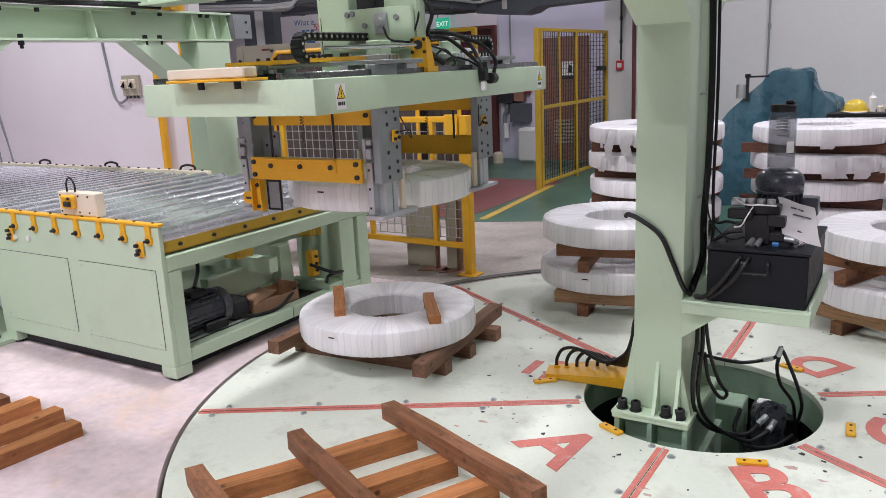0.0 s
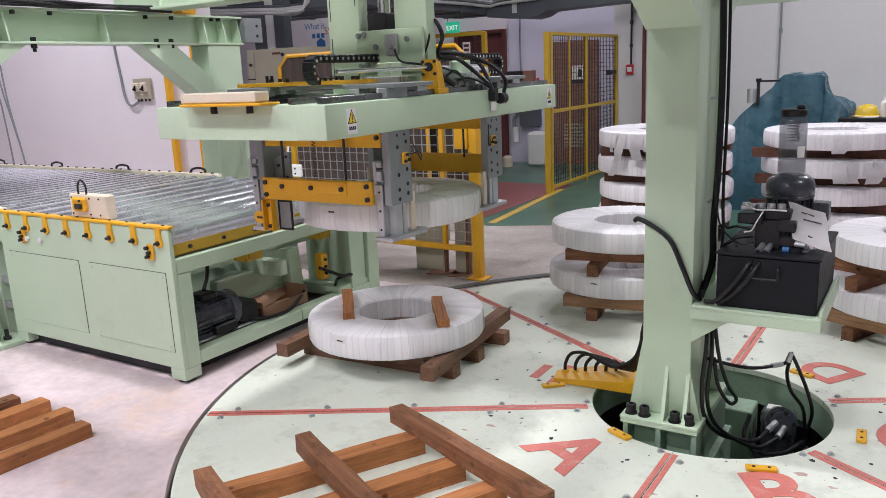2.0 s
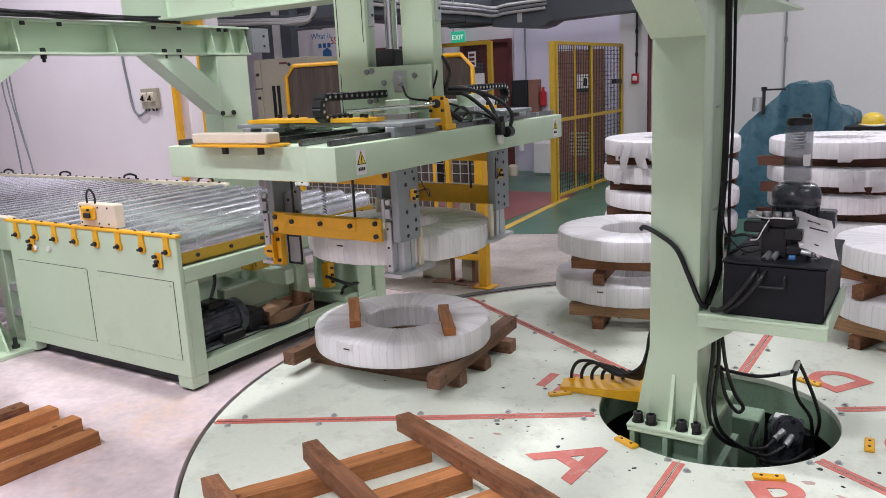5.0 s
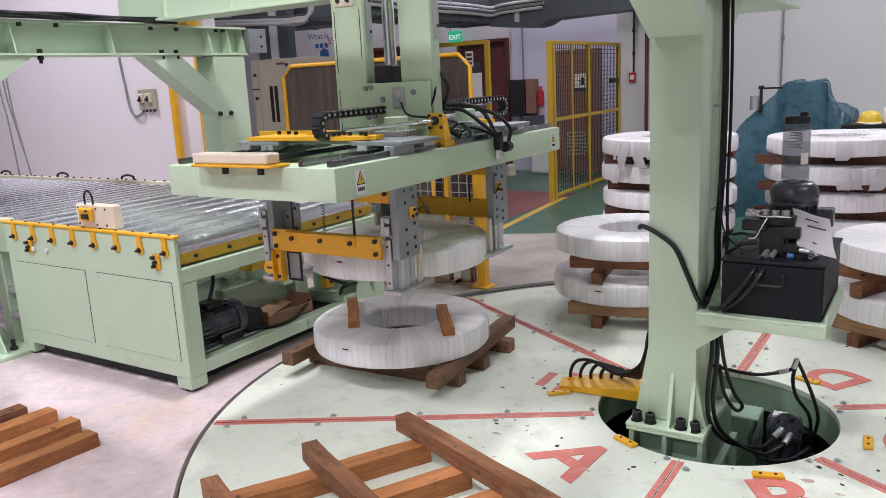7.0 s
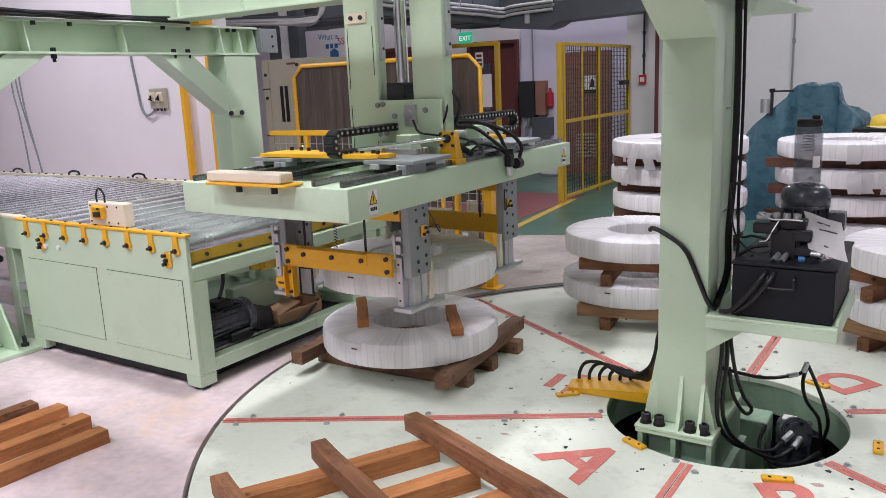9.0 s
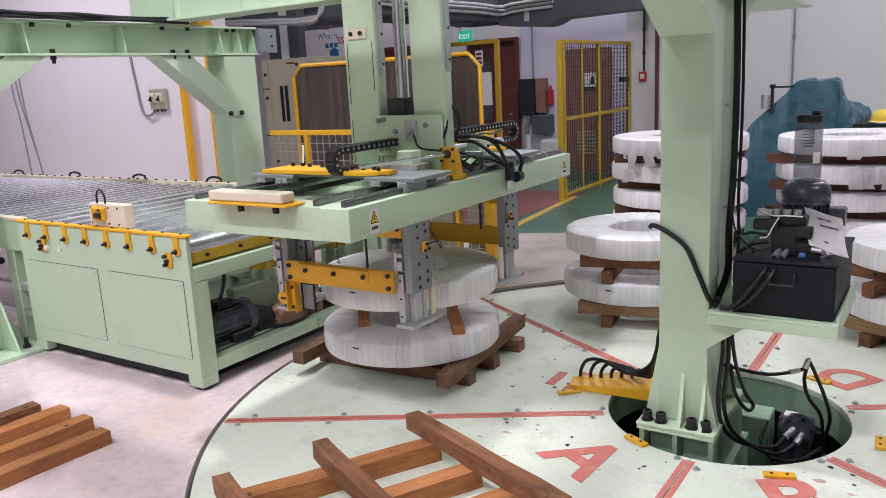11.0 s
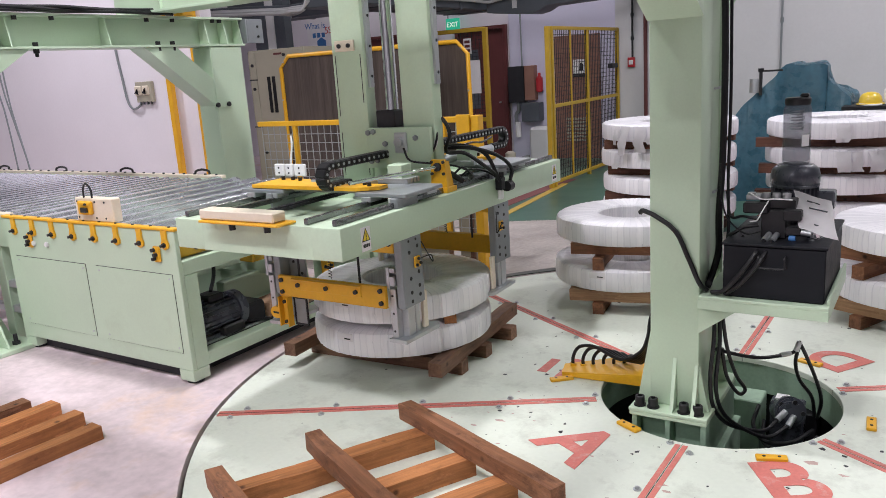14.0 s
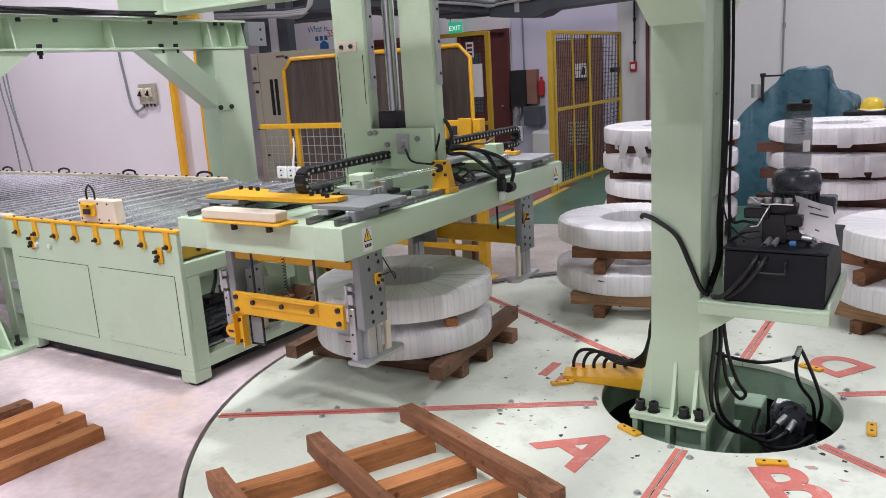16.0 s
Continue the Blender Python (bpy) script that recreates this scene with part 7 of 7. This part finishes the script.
        part("latch", bm, DARK, sk)
    for x in (-5.34, -5.27, -5.19, -5.12):
        bm = B()
        cyl(bm, (x, 3.96, 1.49), (x, 3.96, 1.45), 0.014, 8)
        part("gland", bm, DARK, t)
    bm = B()
    tube(bm, [(-5.74, 3.985, 2.6), (-5.73, 3.985, 2.17), (-5.68, 3.985, 1.80), (-5.62, 3.975, 1.50), (-5.50, 3.96, 1.40), (-5.36, 3.96, 1.44), (-5.34, 3.96, 1.49)], 0.016)
    part("cable", bm, GREYPAINT, t)
    for pts in ([(-8.72, 3.99, 2.6), (-8.70, 3.99, 1.8), (-8.62, 3.99, 1.4), (-8.55, 3.99, 0.6), (-8.55, 3.99, 0.0)], [(-8.60, 3.99, 2.6), (-8.56, 3.99, 1.8), (-8.40, 3.99, 1.2), (-8.24, 3.99, 0.6), (-8.22, 3.99, 0.0)], [(-8.5, 3.99, 2.6), (-8.45, 3.99, 1.6), (-8.30, 3.99, 0.9), (-8.1, 3.99, 0.0)]):
        bm = B()
        tube(bm, pts, 0.012)
        solid("wall_cable", bm, GREYPAINT, "grey cable hanging down the white wall", "cable", "wall cables")
    # yellow posts at the wall's end
    for x, y, w in ((-4.71, 3.96, 0.075), (-4.20, 3.98, 0.10)):
        bm = B()
        box(bm, x - w / 2, x + w / 2, y - 0.04, y + 0.03, 0, CEIL - 0.001, 0.004)
        solid("yellow_post", bm, YELLOW, "yellow painted steel post at the wall end", "post", "yellow posts")


def right_side():
    # call point, red pipe, conduit on the grey wall
    t = thing("call_point", (-0.65, 9.47, 1.48), "small red and white call point with a black conduit", "call point")
    bm = B()
    box(bm, -0.71, -0.60, 9.45, 9.499, 1.49, 1.64, 0.006)
    bd = part("body", bm, FIRERED, t)
    bm = B()
    box(bm, -0.69, -0.62, 9.444, 9.4495, 1.53, 1.60, 0.003)
    part("window", bm, WHITE, bd)
    bm = B()
    cyl(bm, (-0.64, 9.48, 1.64), (-0.63, 9.48, CEIL), 0.016, 8)
    for z in (1.9, 2.25):
        cyl(bm, (-0.64, 9.48, z), (-0.64, 9.48, z + 0.05), 0.026, 8)
    part("conduit", bm, DARK, t)
    bm = B()
    cyl(bm, (-0.42, 9.44, 0), (-0.42, 9.44, CEIL), 0.03, 12)
    solid("red_pipe", bm, MAROON, "dark red upright sprinkler pipe on the wall", "pipe")
    bm = B()
    cyl(bm, (1.51, 9.485, 0.9), (1.52, 9.485, CEIL), 0.014, 8)
    cyl(bm, (1.515, 9.485, 1.98), (1.515, 9.485, 2.05), 0.024, 8)
    solid("wall_conduit", bm, GREYPAINT, "thin grey conduit down the grey wall", "conduit")
    # machine under a blue tarpaulin
    t = thing("covered_machine", (2.05, 6.8, 0), "machine covered with a draped blue tarpaulin", "covered machine")
    bm = B()
    outline = [(1.45, 0.0, 0.62), (1.44, 0.35, 0.60), (1.46, 0.62, 0.58), (1.58, 0.98, 0.52), (1.74, 1.16, 0.46), (1.93, 1.34, 0.36), (2.02, 1.455, 0.28), (2.20, 1.47, 0.27), (2.40, 1.45, 0.28), (2.47, 1.28, 0.34), (2.60, 1.14, 0.42), (2.69, 1.06, 0.48), (2.66, 0.8, 0.54), (2.70, 0.4, 0.58), (2.74, 0.0, 0.62)]
    rows = []
    m = 14
    for i, (x, z, d) in enumerate(smooth_rows(outline, 4)):
        row = []
        for k in range(m + 1):
            f = k / m * 2 - 1
            y = 6.85 + d * f
            drop = max(0.0, abs(f) - 0.72) * 1.6 * z
            nz = noise.noise(Vector((x * 5, y * 5, z * 4))) * 0.05 + noise.noise(Vector((x * 15, y * 6, z * 9))) * 0.022
            row.append(bm.verts.new((x + nz * 0.8, y + nz * 1.4 - 0.02, max(0.004, z - drop + nz))))
        rows.append(row)
    for a, b in zip(rows, rows[1:]):
        for k in range(m):
            bm.faces.new((a[k], a[k + 1], b[k + 1], b[k]))
    # front skirt down to the floor
    base = [bm.verts.new((r[0].co.x, r[0].co.y - 0.03 + 0.03 * math.sin(i * 1.3), 0.004)) for i, r in enumerate(rows)]
    mid = [bm.verts.new((r[0].co.x, r[0].co.y - 0.02 + 0.035 * math.sin(i * 0.9), r[0].co.z * 0.5 + 0.002)) for i, r in enumerate(rows)]
    for i in range(len(rows) - 1):
        bm.faces.new((rows[i][0], mid[i], mid[i + 1], rows[i + 1][0]))
        bm.faces.new((mid[i], base[i], base[i + 1], mid[i + 1]))
    bmesh.ops.solidify(bm, geom=bm.faces, thickness=0.004)
    part("tarpaulin", bm, TARP, t, smooth=60)
    bm = B()
    beam(bm, (1.80, 6.5, 1.15), (1.80, 6.5, 1.42), 0.03, 0.03)
    beam(bm, (1.79, 6.5, 1.41), (2.02, 6.5, 1.41), 0.02, 0.02)
    cyl(bm, (1.80, 6.5, 1.40), (1.80, 6.5, 1.44), 0.03, 10)
    part("black_arm", bm, BLACK, t)
    bm = B()
    cyl(bm, (1.74, 6.52, 1.18), (1.74, 6.52, 1.33), 0.06, 16)
    part("steel_cup", bm, STEEL, t)
    # table with a helmet
    t = thing("work_table", (3.3, 6.5, 0), "black topped work table behind the coils", "table")
    bm = B()
    box(bm, 2.62, 4.4, 6.3, 6.95, 0.98, 1.02, 0.006)
    part("top", bm, BLACK, t)
    for x in (2.68, 4.34):
        for y in (6.36, 6.89):
            bm = B()
            box(bm, x - 0.025, x + 0.025, y - 0.025, y + 0.025, 0.004, 0.979, 0.003)
            part("leg", bm, DARK, t)
    t = thing("safety_helmet", (2.87, 6.45, 1.021), "yellow safety helmet on the black table", "helmet")
    bm = B()
    lathe(bm, (2.87, 6.45, 1.035), [(0.11, 0.0), (0.108, 0.035), (0.098, 0.07), (0.072, 0.10), (0.034, 0.115), (0.001, 0.118)], 28)
    lathe(bm, (2.87, 6.44, 1.03), [(0.10, 0.006), (0.132, 0.0), (0.132, 0.006), (0.10, 0.014)], 28)
    part("shell", bm, HELMET, t)
    bm = B()
    tube(bm, [(2.78, 6.36, 1.035), (2.84, 6.32, 1.028), (2.92, 6.31, 1.027), (2.98, 6.34, 1.03)], 0.01)
    part("chin_strap", bm, WHITE, t)
    for x, m_, hh in ((3.02, WHITE, 0.19), (3.10, CREAM, 0.07)):
        bm = B()
        lathe(bm, (x, 6.5, 1.021), [(0.001, 0), (0.035, 0), (0.035, hh * 0.75), (0.014, hh * 0.88), (0.014, hh), (0.001, hh)], 18)
        solid("small_bottle", bm, m_, "small pale plastic bottle on the black table", "bottle")


def smooth_rows(rows, n):
    return [tuple(v) for v in smooth_path([Vector(r) for r in rows], n)]


# ---- build ----
floor()
turntable()
conveyor_main()
cardboard_tray()
rail_sensor()
conveyor_far()
GANTRY = gantry()
mast(GANTRY)
GRIP = gripper()
JAW_NEAR = jaw(GRIP, "near_jaw", -1)
JAW_FAR = jaw(GRIP, "far_jaw", 1)
CHAIN_NEAR = cable_chain(GRIP, -1)
CHAIN_FAR = cable_chain(GRIP, 1)
unit, note_bm = pump_unit()
note(note_bm)
bottle()
pit_pump()
hose_comb()
coils()
back_coils()
crate_timbers()
floor_timbers()
HELD = coil(COILLABEL + " held by the gripper", 0.845, 0.905, 0.352, seed=2, group="coils on the turntable", turn=-18)
rooms()
ceiling_lights()
safety_gate()
low_fence()
back_machines()
back_wall_things()
right_side()


# ---- what moves ----
def motions():
    """The gripper sinks evenly with its coil, rises a little, then its jaws slide open."""
    lift = [(0, 0.595), (1, 0.551), (2, 0.507), (3, 0.465), (4, 0.418), (6.5, 0.307), (8, 0.243), (9, 0.198), (11.5, 0.089), (12.5, 0.045), (13.5, 0.003), (13.9, -0.014), (14.2, -0.010), (14.5, 0.0), (16, 0.0)]
    walk(GRIP, [(t, pose(LX, LY, z)) for t, z in lift])
    base = Vector((0.845, 0.905, 0.352))
    walk(HELD, [(t, pose(base.x, base.y, base.z + max(0.0, z + 0.012))) for t, z in lift])
    slide = [(0, 0.0), (14.6, 0.0), (14.8, 0.008), (15.0, 0.043), (15.25, 0.135), (15.5, 0.245), (15.75, 0.30), (16, 0.33)]
    walk(JAW_NEAR, [(t, pose(0, -d, 0)) for t, d in slide])
    walk(JAW_FAR, [(t, pose(0, 0.95 * d, 0)) for t, d in slide])
    walk(CHAIN_NEAR, [(t, pose(0, -0.5 * d, 0)) for t, d in slide])
    walk(CHAIN_FAR, [(t, pose(0, 0.5 * d, 0)) for t, d in slide])


motions()
